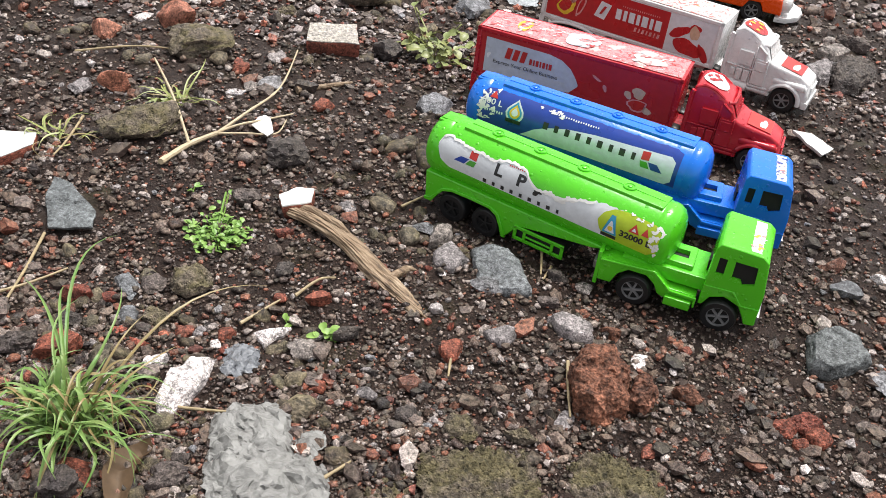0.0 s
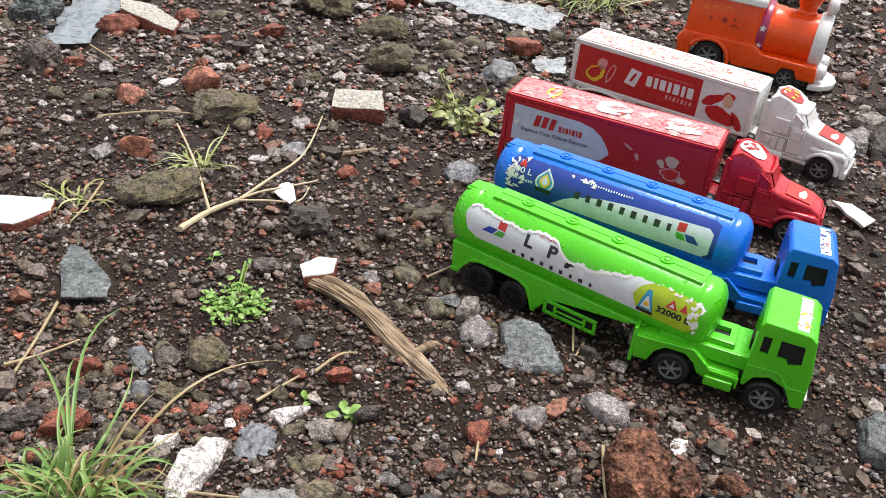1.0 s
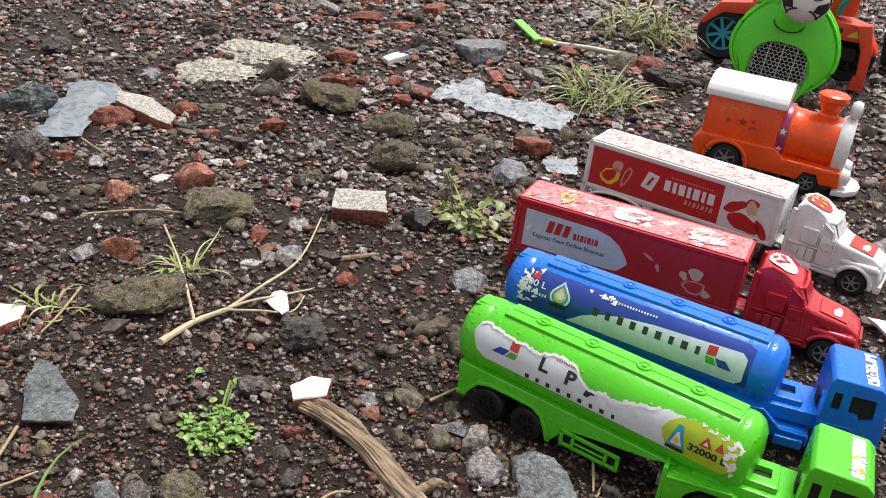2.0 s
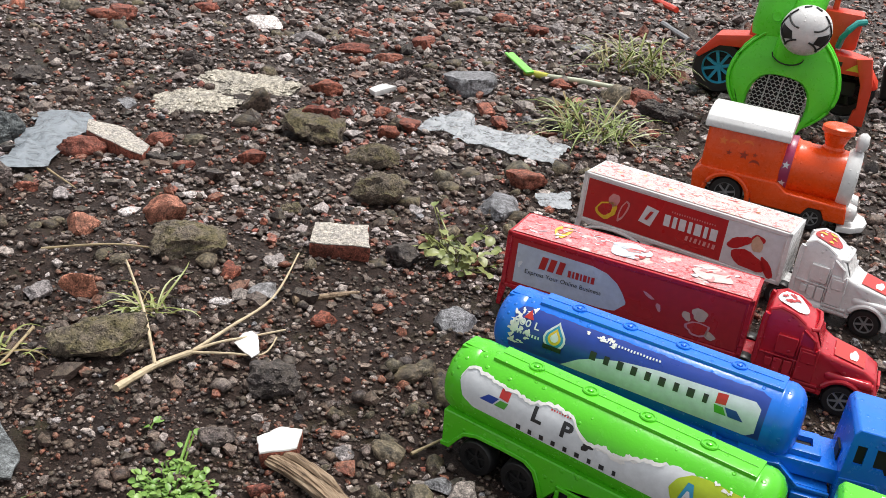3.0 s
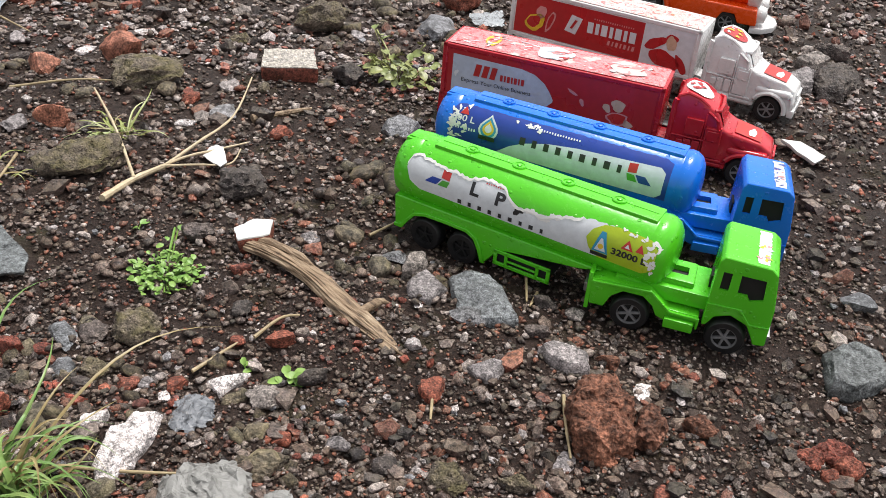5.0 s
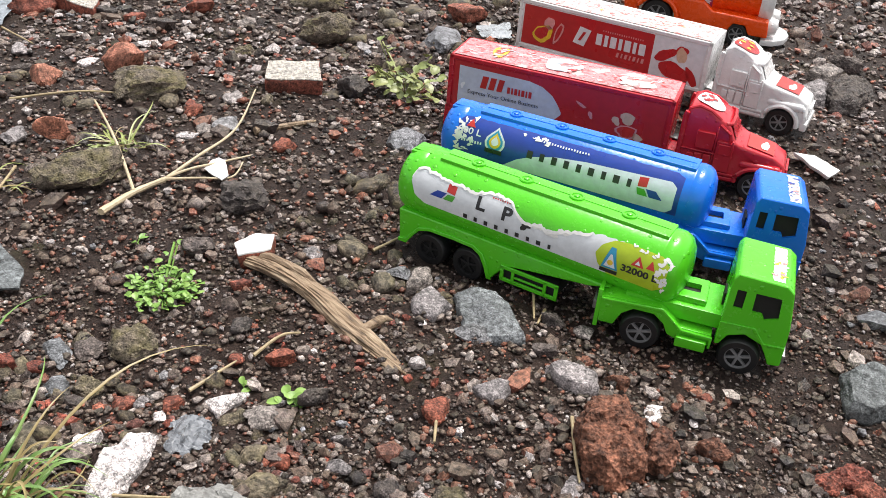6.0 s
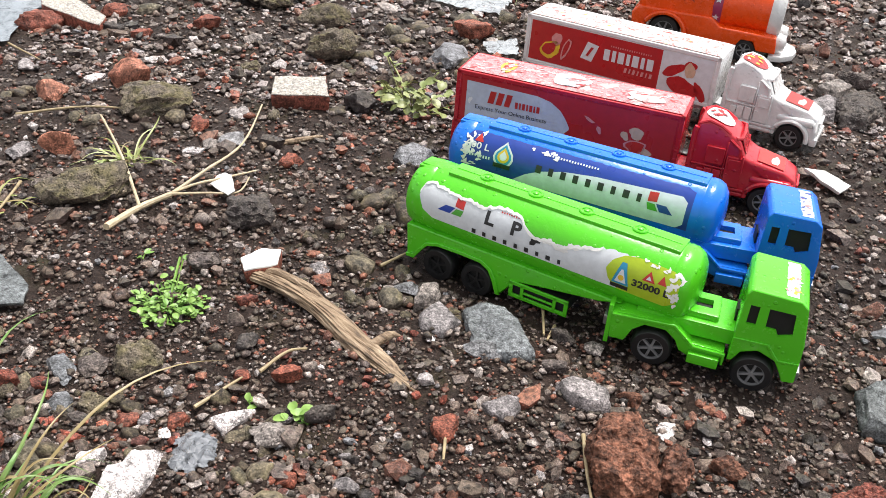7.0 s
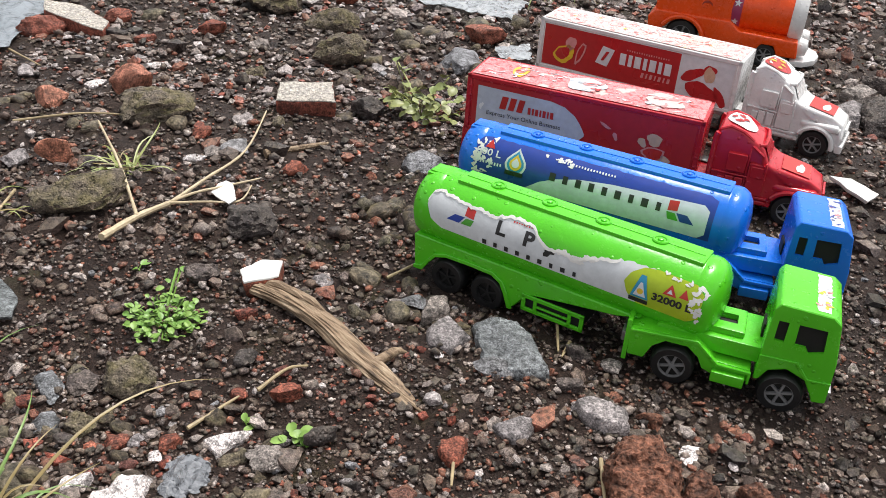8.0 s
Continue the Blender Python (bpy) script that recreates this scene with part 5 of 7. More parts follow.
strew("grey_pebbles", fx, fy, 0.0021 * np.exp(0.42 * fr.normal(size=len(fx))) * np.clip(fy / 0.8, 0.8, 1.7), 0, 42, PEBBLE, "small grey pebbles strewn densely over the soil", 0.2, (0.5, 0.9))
rx, ry = fx[::14], fy[::14]
strew("brick_crumbs", rx + 0.004, ry + 0.003, 0.0030 * np.exp(0.38 * fr.normal(size=len(rx))) * np.clip(ry / 0.8, 0.8, 1.6), 1, 43, CRUMBS, "red brick crumbs scattered among the pebbles", 0.3, (0.35, 0.8))


CLOD = stone_mat("mossy_clods", [(0.14, 0.115, 0.085), (0.17, 0.15, 0.105), (0.075, 0.058, 0.045), (0.11, 0.095, 0.065), (0.055, 0.044, 0.036), (0.10, 0.08, 0.06), (0.13, 0.12, 0.09)], 1.3, 0.6, 0.3, 0.6, "object", 0.0012)
cx0, cy0, cr = spread(2600, 15, 0.19, 1.6, 0.12, 1.3)
keep = free_of_toys(cx0, cy0, 0.004) & (cx0 < 0.02) & ((vnoise(cx0, cy0, 0.07, 12) + 0.35 * cr.rand(len(cx0))) > 0.27)
cx0, cy0 = cx0[keep], cy0[keep]
clod_shapes, clod_faces = grain_shapes(2, 24, 26)
clod_meshes = []
for shape in clod_shapes:
    me = bpy.data.meshes.new("soil_clod")
    me.from_pydata([tuple(p * (1 + 0.10 * noise.noise(Vector(p) * 3.1))) for p in shape], [], clod_faces.tolist())
    me.polygons.foreach_set("use_smooth", [True] * len(me.polygons))
    me.materials.append(CLOD)
    clod_meshes.append(me)
for i, (x, y) in enumerate(zip(cx0[:290], cy0[:290])):
    k = 0.0036 * math.exp(0.45 * cr.normal()) * float(np.clip((y + 0.1) / 0.55, 0.9, 2.2))
    ob = new("soil_clod", clod_meshes[i % 24])
    ob.matrix_basis = Matrix.LocRotScale((x, y, ground_z(x, y) + 0.12 * k), Euler((0.4 * cr.normal(), 0.4 * cr.normal(), 6.28 * cr.rand())), (1.1 * k, 0.9 * k, 0.7 * k))
    tagged(ob, "crumbly dark soil clod with a touch of moss", "clod", "soil clods")


wr = np.random.RandomState(31)
wx, wy = wr.uniform(-3.2, 3.0, 9000), wr.uniform(-1.6, 4.2, 9000)
keep = np.abs(wx - 0.06 + 0.17 * wy) > 0.62 * (np.maximum(wy, -0.02) + 0.02)
wx, wy = wx[keep | (wy > 2.6)], wy[keep | (wy > 2.6)]
strew("outer_gravel", wx, wy, 0.007 * np.exp(0.4 * wr.normal(size=len(wx))), 0, 27, GRAVEL, "coarse dark gravel on the wider ground", 0.3)


# ---- single stones and rubble ----
BASALT = stone_mat("dark_basalt", [(0.055, 0.048, 0.045), (0.085, 0.075, 0.07), (0.045, 0.04, 0.04), (0.11, 0.095, 0.088)], 330, 0.55, 0.6, 0.15)
SLATE = stone_mat("blue_grey_slate", [(0.15, 0.165, 0.175), (0.20, 0.215, 0.22), (0.12, 0.135, 0.14), (0.24, 0.25, 0.25)], 260, 0.42)
LIGHTSTONE = stone_mat("light_grey_stone", [(0.27, 0.265, 0.26), (0.20, 0.195, 0.19), (0.33, 0.32, 0.31), (0.24, 0.225, 0.20)], 300, 0.5)
BRICK = stone_mat("red_brick", [(0.20, 0.062, 0.040), (0.26, 0.10, 0.065), (0.16, 0.05, 0.034), (0.22, 0.075, 0.046)], 300, 0.7, 0.3)
TANBRICK = stone_mat("tan_brick", [(0.36, 0.16, 0.10), (0.40, 0.20, 0.13), (0.30, 0.13, 0.085)], 260, 0.7)
RUSTROCK = stone_mat("rusty_scoria", [(0.165, 0.080, 0.050), (0.185, 0.078, 0.042), (0.15, 0.078, 0.052)], 150, 0.75, 0.8, 0.0, "object", 0.003)
MOSSY = stone_mat("mossy_concrete", [(0.17, 0.148, 0.112), (0.21, 0.185, 0.14), (0.15, 0.13, 0.10)], 330, 0.8, 0.7, 0.85, dist=0.002)
PLASTER = stone_mat("white_plaster", [(0.66, 0.65, 0.62), (0.60, 0.60, 0.58), (0.70, 0.69, 0.66)], 380, 0.6, 0.5)
LICHEN = stone_mat("lichened_mortar", [(0.42, 0.42, 0.36), (0.38, 0.38, 0.32)], 240, 0.8, 0.6, 0.25)
STONES = {"d": ("stone", BASALT, "rough dark basalt stone bedded in wet soil", 0.16, 2.0), "g": ("stone", SLATE, "flat blue-grey slate stone lying on wet gravel", 0.04, 1.5),
          "l": ("stone", LIGHTSTONE, "light grey angular stone lying on dark gravel", 0.10, 1.6), "r": ("brick_fragment", BRICK, "broken red brick fragment lying on dark gravel", 0.11, 1.6),
          "R": ("brick_fragment", TANBRICK, "chunky tan-orange brick fragment on dark gravel", 0.03, 1.3), "w": ("stone", PLASTER, "small white plaster chip lying on dark gravel", 0.05, 1.4),
          "W": ("stone", PLASTER, "large pitted white plaster lump beside the grass", 0.05, 1.5), "m": ("stone", MOSSY, "small stone overgrown with olive moss", 0.10, 2.0),
          "M": ("stone", MOSSY, "rounded concrete lump overgrown with olive moss", 0.12, 2.2), "o": ("stone", RUSTROCK, "rusty brown stone lying on wet soil", 0.08, 1.7),
          "O": ("stone", RUSTROCK, "large rusty orange scoria rock with dark hollows", 0.15, 2.0), "B": ("stone", MOSSY, "broad flat concrete slab overgrown with olive moss", 0.13, 2.0), "K": ("stone", LICHEN, "flat slab of pale lichened mortar", 0.14, 1.8)}
stone_count = [0]


def stone(kind, x, y, l, w, h, rot):
    name, mat, label, rough = STONES[kind][:4]
    h *= {"K": 1.5, "M": 1.2, "m": 1.15}.get(kind, 1.0)
    l, w = (l * 1.08, w * 1.08) if kind == "K" else (l, w)
    stone_count[0] += 1
    r = np.random.RandomState(100 + stone_count[0])
    sub = 6 if kind == "B" else 5 if l > 0.03 and rough > 0.12 else 4 if l > 0.014 else 3
    b = bmesh.new()
    bmesh.ops.create_icosphere(b, subdivisions=sub, radius=1.0)
    n = r.normal(size=(13, 3)) * (1, 1, 0.9)
    n /= np.linalg.norm(n, axis=1)[:, None]
    k = r.uniform(0.88, 1.05, 13) if kind in "Mm" else r.uniform(0.66, 0.98, 13)
    off = r.uniform(-9, 9, 3)
    d = np.array([v.co[:] for v in b.verts])
    rad = np.minimum(np.min(k / np.maximum(d @ n.T, 0.2), axis=1), 1.3)
    if kind == "B":
        rad = 1 / (d ** 4).sum(1) ** 0.25
    p = d * rad[:, None]
    for i, v in enumerate(b.verts):
        q = Vector(d[i] * 2.1 + off)
        f = 1 + rough * noise.noise(q) * 1.3 + rough * 0.8 * noise.noise(q * 2.7) + rough * 0.5 * noise.noise(q * 6.1) + ((rough * 0.45 * noise.noise(q * 13) + rough * 0.35 * noise.noise(q * 27)) if sub > 3 else 0)
        p[i] *= f
    lo, hi = p.min(0), p.max(0)
    p = (p - (lo + hi) / 2) / (hi - lo)
    if kind in "gKrB":
        p[:, 2] = np.minimum(p[:, 2], 0.36 + 0.05 * (p[:, 0] + p[:, 1])) / 0.86
    sunk = {"M": 0.22, "K": 0.22, "B": 0.6}.get(kind, 0.28)
    for v, c in zip(b.verts, p):
        v.co = (c[0] * l, c[1] * w, c[2] * h * 1.45 + h * (0.72 - sunk * 0.9))
        if kind in "MmBK":
            g = v.co * (300 if l < 0.06 else 190) + Vector(off)
            v.co.z += (0.0050 if kind == "B" else 0.0032 if l < 0.06 else 0.0040) * (0.42 - noise.voronoi(g)[0][0]) + 0.0012 * noise.noise(v.co * 160 + Vector(off))
    ob = put_mesh(name, b, mat, None, "", True, pose(x, y, ground_z(x, y) - 0.0006, r.uniform(-4, 4), r.uniform(-4, 4), rot), 32 if rough < 0.09 else 48)
    tagged(ob, label, "brick" if name.startswith("brick") else "stone", "loose rubble")
    return ob


stone("r", -0.1556, 0.3033, 0.0169, 0.0084, 0.0076, 28)
stone("r", -0.1417, 0.2676, 0.0227, 0.0146, 0.0102, 50)
stone("r", -0.1410, 0.2483, 0.0103, 0.0061, 0.0046, 49)
stone("r", -0.0952, 0.2996, 0.0097, 0.0084, 0.0043, 24)
stone("r", -0.0752, 0.3042, 0.0096, 0.0095, 0.0043, 27)
stone("r", -0.0432, 0.3421, 0.0137, 0.0067, 0.0062, 19)
stone("r", -0.0624, 0.3373, 0.0079, 0.0072, 0.0036, 28)
stone("r", -0.0225, 0.2861, 0.0090, 0.0087, 0.0041, 29)
stone("r", -0.1401, 0.3089, 0.0084, 0.0073, 0.0038, 24)
stone("l", -0.0880, 0.3026, 0.0079, 0.0082, 0.0033, 16)
stone("w", -0.0777, 0.2962, 0.0050, 0.0072, 0.0018, 38)
stone("l", -0.0357, 0.3059, 0.0170, 0.0148, 0.0071, 20)
stone("g", -0.1373, 0.3201, 0.0111, 0.0222, 0.0033, 42)
stone("g", -0.1257, 0.2988, 0.0116, 0.0165, 0.0035, 21)
stone("d", -0.1262, 0.3265, 0.0129, 0.0155, 0.0065, 31)
stone("m", -0.1133, 0.3052, 0.0136, 0.0123, 0.0052, 39)
stone("m", -0.1095, 0.3345, 0.0221, 0.0219, 0.0084, 22)
stone("d", -0.0970, 0.1976, 0.0198, 0.0179, 0.0099, 55)
stone("d", -0.0573, 0.2134, 0.0183, 0.0083, 0.0092, 45)
stone("d", -0.1608, 0.2631, 0.0205, 0.0111, 0.0102, 30)
stone("d", -0.1500, 0.2887, 0.0127, 0.0094, 0.0063, 26)
stone("d", -0.0685, 0.3579, 0.0112, 0.0129, 0.0056, 24)
stone("w", -0.0978, 0.2717, 0.0093, 0.0137, 0.0032, 46)
stone("m", -0.0214, 0.2695, 0.0168, 0.0076, 0.0049, 18)
stone("d", -0.0587, 0.2278, 0.0085, 0.0066, 0.0043, 24)
stone("g", -0.0873, 0.3195, 0.0070, 0.0056, 0.0021, 20)
stone("r", 0.0297, 0.3285, 0.0118, 0.0153, 0.0053, 8)
stone("o", 0.1021, 0.3736, 0.0112, 0.0071, 0.0056, -10)
stone("w", 0.1186, 0.3586, 0.0078, 0.0132, 0.0027, -11)
stone("l", 0.0901, 0.3083, 0.0079, 0.0146, 0.0033, -14)
stone("m", 0.0471, 0.2819, 0.0168, 0.0138, 0.0064, 17)
stone("m", 0.0728, 0.2875, 0.0154, 0.0070, 0.0050, 4)
stone("l", 0.0011, 0.2872, 0.0105, 0.0067, 0.0044, 20)
stone("l", -0.0047, 0.3043, 0.0068, 0.0049, 0.0028, 8)
stone("d", 0.0244, 0.3020, 0.0088, 0.0062, 0.0044, 25)
stone("d", 0.0220, 0.2805, 0.0103, 0.0093, 0.0051, 23)
stone("l", 0.0335, 0.2856, 0.0047, 0.0053, 0.0020, -0)
stone("g", 0.0020, 0.2591, 0.0070, 0.0065, 0.0021, 13)
stone("d", 0.1388, 0.3400, 0.0067, 0.0101, 0.0034, -2)
stone("l", 0.1356, 0.3573, 0.0043, 0.0087, 0.0018, -2)
stone("B", 0.0640, 0.2510, 0.0560, 0.0560, 0.0062, 18)
stone("B", 0.1170, 0.2670, 0.0470, 0.0530, 0.0062, -4)
stone("B", 0.0300, 0.2330, 0.0200, 0.0443, 0.0026, 21)
stone("r", 0.1287, 0.2989, 0.0068, 0.0099, 0.0031, -3)
stone("r", 0.0850, 0.2873, 0.0059, 0.0046, 0.0027, -5)
stone("o", 0.1426, 0.3384, 0.0155, 0.0070, 0.0077, -9)
stone("g", 0.2259, 0.4585, 0.0190, 0.0135, 0.0057, -30)
stone("g", 0.2418, 0.3917, 0.0142, 0.0207, 0.0043, -29)
stone("w", 0.2488, 0.4823, 0.0145, 0.0112, 0.0051, -10)
stone("d", 0.2614, 0.8407, 0.0305, 0.0137, 0.0111, -14)
stone("g", -0.0130, 0.4255, 0.0143, 0.0093, 0.0042, 10)
stone("g", 0.0354, 0.3825, 0.0196, 0.0091, 0.0043, 6)
stone("l", 0.0840, 0.4074, 0.0103, 0.0088, 0.0043, 1)
stone("d", 0.0678, 0.3845, 0.0120, 0.0069, 0.0060, 11)
stone("d", 0.0688, 0.4086, 0.0125, 0.0073, 0.0063, 3)
stone("d", -0.1114, 0.4633, 0.0267, 0.0224, 0.0134, 20)
stone("d", -0.1142, 0.4097, 0.0177, 0.0149, 0.0088, 26)
stone("l", -0.0598, 0.4293, 0.0107, 0.0112, 0.0045, 5)
stone("d", -0.1033, 0.6373, 0.0239, 0.0235, 0.0119, 4)
stone("g", -0.0469, 0.5736, 0.0268, 0.0259, 0.0080, 19)
stone("M", -0.2315, 0.5835, 0.0502, 0.0444, 0.0127, 42)
stone("M", -0.2072, 0.4560, 0.0528, 0.0379, 0.0124, 35)
stone("g", -0.1607, 0.5484, 0.0176, 0.0183, 0.0053, 21)
stone("l", -0.1708, 0.5399, 0.0114, 0.0130, 0.0048, 16)
stone("w", -0.1764, 0.5269, 0.0142, 0.0064, 0.0030, 26)
stone("r", -0.1150, 0.5344, 0.0170, 0.0116, 0.0076, 34)
stone("r", -0.1897, 0.5626, 0.0127, 0.0124, 0.0057, 34)
stone("l", -0.1732, 0.5883, 0.0138, 0.0158, 0.0058, 25)
stone("w", 0.0095, 0.3874, 0.0046, 0.0049, 0.0016, 21)
stone("d", -0.0025, 0.3028, 0.0081, 0.0036, 0.0040, 9)
stone("l", -0.0352, 0.3171, 0.0084, 0.0065, 0.0035, 21)
stone("d", -0.0201, 0.3192, 0.0139, 0.0068, 0.0070, 31)
stone("r", 0.1405, 0.3758, 0.0075, 0.0077, 0.0034, -6)
stone("d", 0.0900, 0.4503, 0.0100, 0.0045, 0.0050, -2)
stone("r", -0.0813, 0.3871, 0.0112, 0.0066, 0.0050, 17)
stone("K", -0.3775, 0.9534, 0.1069, 0.0995, 0.0067, 28)
stone("K", -0.3929, 0.8635, 0.0839, 0.0708, 0.0050, 43)
stone("r", -0.3068, 0.9823, 0.0383, 0.0202, 0.0129, 9)
stone("M", -0.2617, 0.8499, 0.0601, 0.0802, 0.0156, 31)
stone("m", -0.1906, 0.8114, 0.0490, 0.0283, 0.0137, 28)
stone("M", -0.1543, 0.7278, 0.0472, 0.0300, 0.0160, 29)
stone("r", -0.2259, 0.9344, 0.0222, 0.0240, 0.0100, 25)
stone("r", -0.1933, 0.9122, 0.0240, 0.0360, 0.0108, 26)
stone("r", -0.2021, 0.8833, 0.0210, 0.0133, 0.0095, 19)
stone("r", -0.0586, 0.8248, 0.0358, 0.0198, 0.0153, 11)
stone("g", -0.0669, 0.7653, 0.0331, 0.0536, 0.0099, 8)
stone("g", -0.1813, 1.0947, 0.0605, 0.0713, 0.0168, 1)
stone("l", -0.1082, 1.0458, 0.0270, 0.0260, 0.0114, 20)
stone("r", -0.1404, 1.0087, 0.0221, 0.0321, 0.0099, 14)
stone("r", -0.1184, 0.9742, 0.0196, 0.0248, 0.0088, 3)
stone("w", -0.4933, 1.2087, 0.0506, 0.0552, 0.0148, 26)
stone("r", -0.6576, 1.1027, 0.0418, 0.0262, 0.0137, 35)
stone("r", -0.6464, 1.1263, 0.0361, 0.0298, 0.0155, 30)
stone("l", -0.4054, 1.1567, 0.0442, 0.0321, 0.0144, 19)
stone("r", -0.3503, 1.1571, 0.0527, 0.0237, 0.0101, 22)
stone("r", -0.2962, 1.1393, 0.0376, 0.0197, 0.0113, 22)
stone("r", -0.3912, 0.6939, 0.0382, 0.0172, 0.0127, 40)
stone("R", -0.3055, 0.5776, 0.0213, 0.0214, 0.0128, 36)
stone("R", -0.2647, 0.6099, 0.0308, 0.0138, 0.0173, 19)
stone("R", -0.2540, 0.5019, 0.0216, 0.0097, 0.0130, 30)
stone("l", -0.2751, 0.4933, 0.0164, 0.0190, 0.0069, 31)
stone("w", -0.2741, 0.6636, 0.0185, 0.0083, 0.0036, 33)
stone("w", -0.2979, 0.6182, 0.0166, 0.0102, 0.0046, 44)
stone("l", -0.3517, 0.6159, 0.0129, 0.0150, 0.0054, 47)
stone("d", -0.3320, 0.5875, 0.0145, 0.0065, 0.0066, 47)
stone("r", -0.2726, 0.7491, 0.0258, 0.0158, 0.0116, 36)
stone("m", -0.2003, 0.6723, 0.0173, 0.0159, 0.0066, 17)
stone("l", -0.1228, 0.7288, 0.0128, 0.0203, 0.0054, 26)
stone("r", -0.1922, 0.5669, 0.0089, 0.0179, 0.0040, 33)
stone("l", -0.1724, 0.5903, 0.0117, 0.0162, 0.0049, 13)
stone("d", -0.4651, 0.9867, 0.0450, 0.0202, 0.0180, 17)
stone("r", -0.3767, 1.2478, 0.0380, 0.0209, 0.0109, 7)
stone("d", -0.2485, 1.0771, 0.0320, 0.0170, 0.0154, 25)
stone("r", -0.2876, 1.2520, 0.0298, 0.0251, 0.0134, 10)
stone("r", -0.1726, 1.4271, 0.0331, 0.0307, 0.0149, -1)
stone("g", -0.1005, 1.3904, 0.0319, 0.0410, 0.0077, 10)
stone("d", 0.0296, 1.0986, 0.0561, 0.0253, 0.0200, -3)
stone("r", 0.0053, 1.1569, 0.0460, 0.0279, 0.0166, -9)
stone("l", 0.0358, 0.9899, 0.0282, 0.0138, 0.0076, -8)
stone("r", 0.0307, 1.0405, 0.0207, 0.0210, 0.0093, 2)
stone("d", -0.4617, 1.4375, 0.0442, 0.0203, 0.0141, 12)
stone("r", -0.5427, 1.3812, 0.0348, 0.0270, 0.0125, 19)
stone("r", -0.2368, 1.4842, 0.0348, 0.0270, 0.0125, 18)
stone("d", -0.3405, 1.4853, 0.0443, 0.0256, 0.0177, 15)
stone("l", -0.2930, 1.5109, 0.0446, 0.0329, 0.0120, 9)
stone("r", -0.5959, 1.2382, 0.0405, 0.0235, 0.0117, 29)
stone("r", -0.0932, 1.1733, 0.0270, 0.0168, 0.0097, -5)
stone("m", -0.2564, 0.8774, 0.0213, 0.0182, 0.0081, 19)
stone("d", -0.3405, 0.7093, 0.0282, 0.0127, 0.0113, 31)
stone("d", -0.5550, 0.8373, 0.0298, 0.0346, 0.0149, 31)
stone("r", -0.3786, 0.6130, 0.0176, 0.0079, 0.0063, 29)
stone("r", -0.3521, 0.7409, 0.0244, 0.0117, 0.0088, 44)
stone("r", -0.3112, 0.7117, 0.0185, 0.0085, 0.0067, 31)


def broken_stone(kind, pts, h, seed, label="", crown=0.74, grit=1.0, slope=(0, 0), mat=None):
    """A fractured stone over its ground outline: flat faces, crisp edges, gritty skin. slope: rise of the top along x and y."""
    name, own, words = STONES[kind][:3]
    r = random.Random(seed)
    cx, cy = sum(p[0] for p in pts) / len(pts), sum(p[1] for p in pts) / len(pts)
    rel = []
    for i, p in enumerate(pts):
        q = pts[(i + 1) % len(pts)]
        rel.append((p[0] - cx, p[1] - cy))
        rel.append(((p[0] + q[0]) / 2 - cx + r.uniform(-0.0008, 0.0008), (p[1] + q[1]) / 2 - cy + r.uniform(-0.0008, 0.0008)))
    size = max(math.hypot(*p) for p in rel)
    rings = []
    for k, z, j in ((0.94, -0.005, 0.0), (1.0, 0.12 * h, 0.03), (0.97, 0.58 * h, 0.05), (crown, 0.96 * h, 0.09), (crown * 0.45, h, 0.07)):
        ring = []
        for x, y in rel:
            f = k * (1 + r.uniform(-j, j))
            ring.append((x * f, y * f, z * (1 + r.uniform(-j, j) * 1.3) + (slope[0] * x + slope[1] * y) * max(0.0, z) / h))
        rings.append(ring)
    b = loft(rings)
    bmesh.ops.triangulate(b, faces=b.faces[:])
    step = max(0.0011, size / 26)
    for _ in range(6):
        long = [e for e in b.edges if e.calc_length() > step * 1.5]
        if not long:
            break
        bmesh.ops.subdivide_edges(b, edges=long, cuts=1)
        bmesh.ops.triangulate(b, faces=b.faces[:])
    bmesh.ops.smooth_vert(b, verts=b.verts[:], factor=0.35, use_axis_x=True, use_axis_y=True, use_axis_z=True)
    b.normal_update()
    off = Vector((seed * 1.3, seed * 0.7, seed * 2.1))
    for v in b.verts:
        q = v.co
        d = 0.05 * noise.noise(q * (2.2 / size) + off) + 0.030 * noise.noise(q * (5.5 / size) + off) + 0.022 * noise.noise(q * (13 / size) + off) + 0.016 * noise.noise(q * (29 / size) + off)
        v.co = q + v.normal * d * size * grit
    ob = put_mesh(name, b, mat or own, None, "", True, pose(cx, cy, ground_z(cx, cy) - 0.0005), 26)
    return tagged(ob, label or words, "brick" if name.startswith("brick") else "stone", "loose rubble")


BLUESLATE = stone_mat("wet_blue_slate", [(0.135, 0.160, 0.166), (0.15, 0.172, 0.175)], 330, 0.42)
DARKSLATE = stone_mat("green_grey_slate", [(0.10, 0.122, 0.122), (0.13, 0.15, 0.148)], 330, 0.5)
broken_stone("O", ((0.0865, 0.3300), (0.0885, 0.3440), (0.1050, 0.3490), (0.1150, 0.3380), (0.1165, 0.3170), (0.1040, 0.3080), (0.0930, 0.3130)), 0.0165, 3, "large rusty orange scoria rock with dark hollows", 0.80, 1.9, (-0.05, 0.15))
broken_stone("O", ((0.1150, 0.3220), (0.1180, 0.3400), (0.1250, 0.3400), (0.1290, 0.3300), (0.1250, 0.3200)), 0.0110, 4, "crumbling rusty orange scoria lump beside a larger rock", 0.62, 2.4)
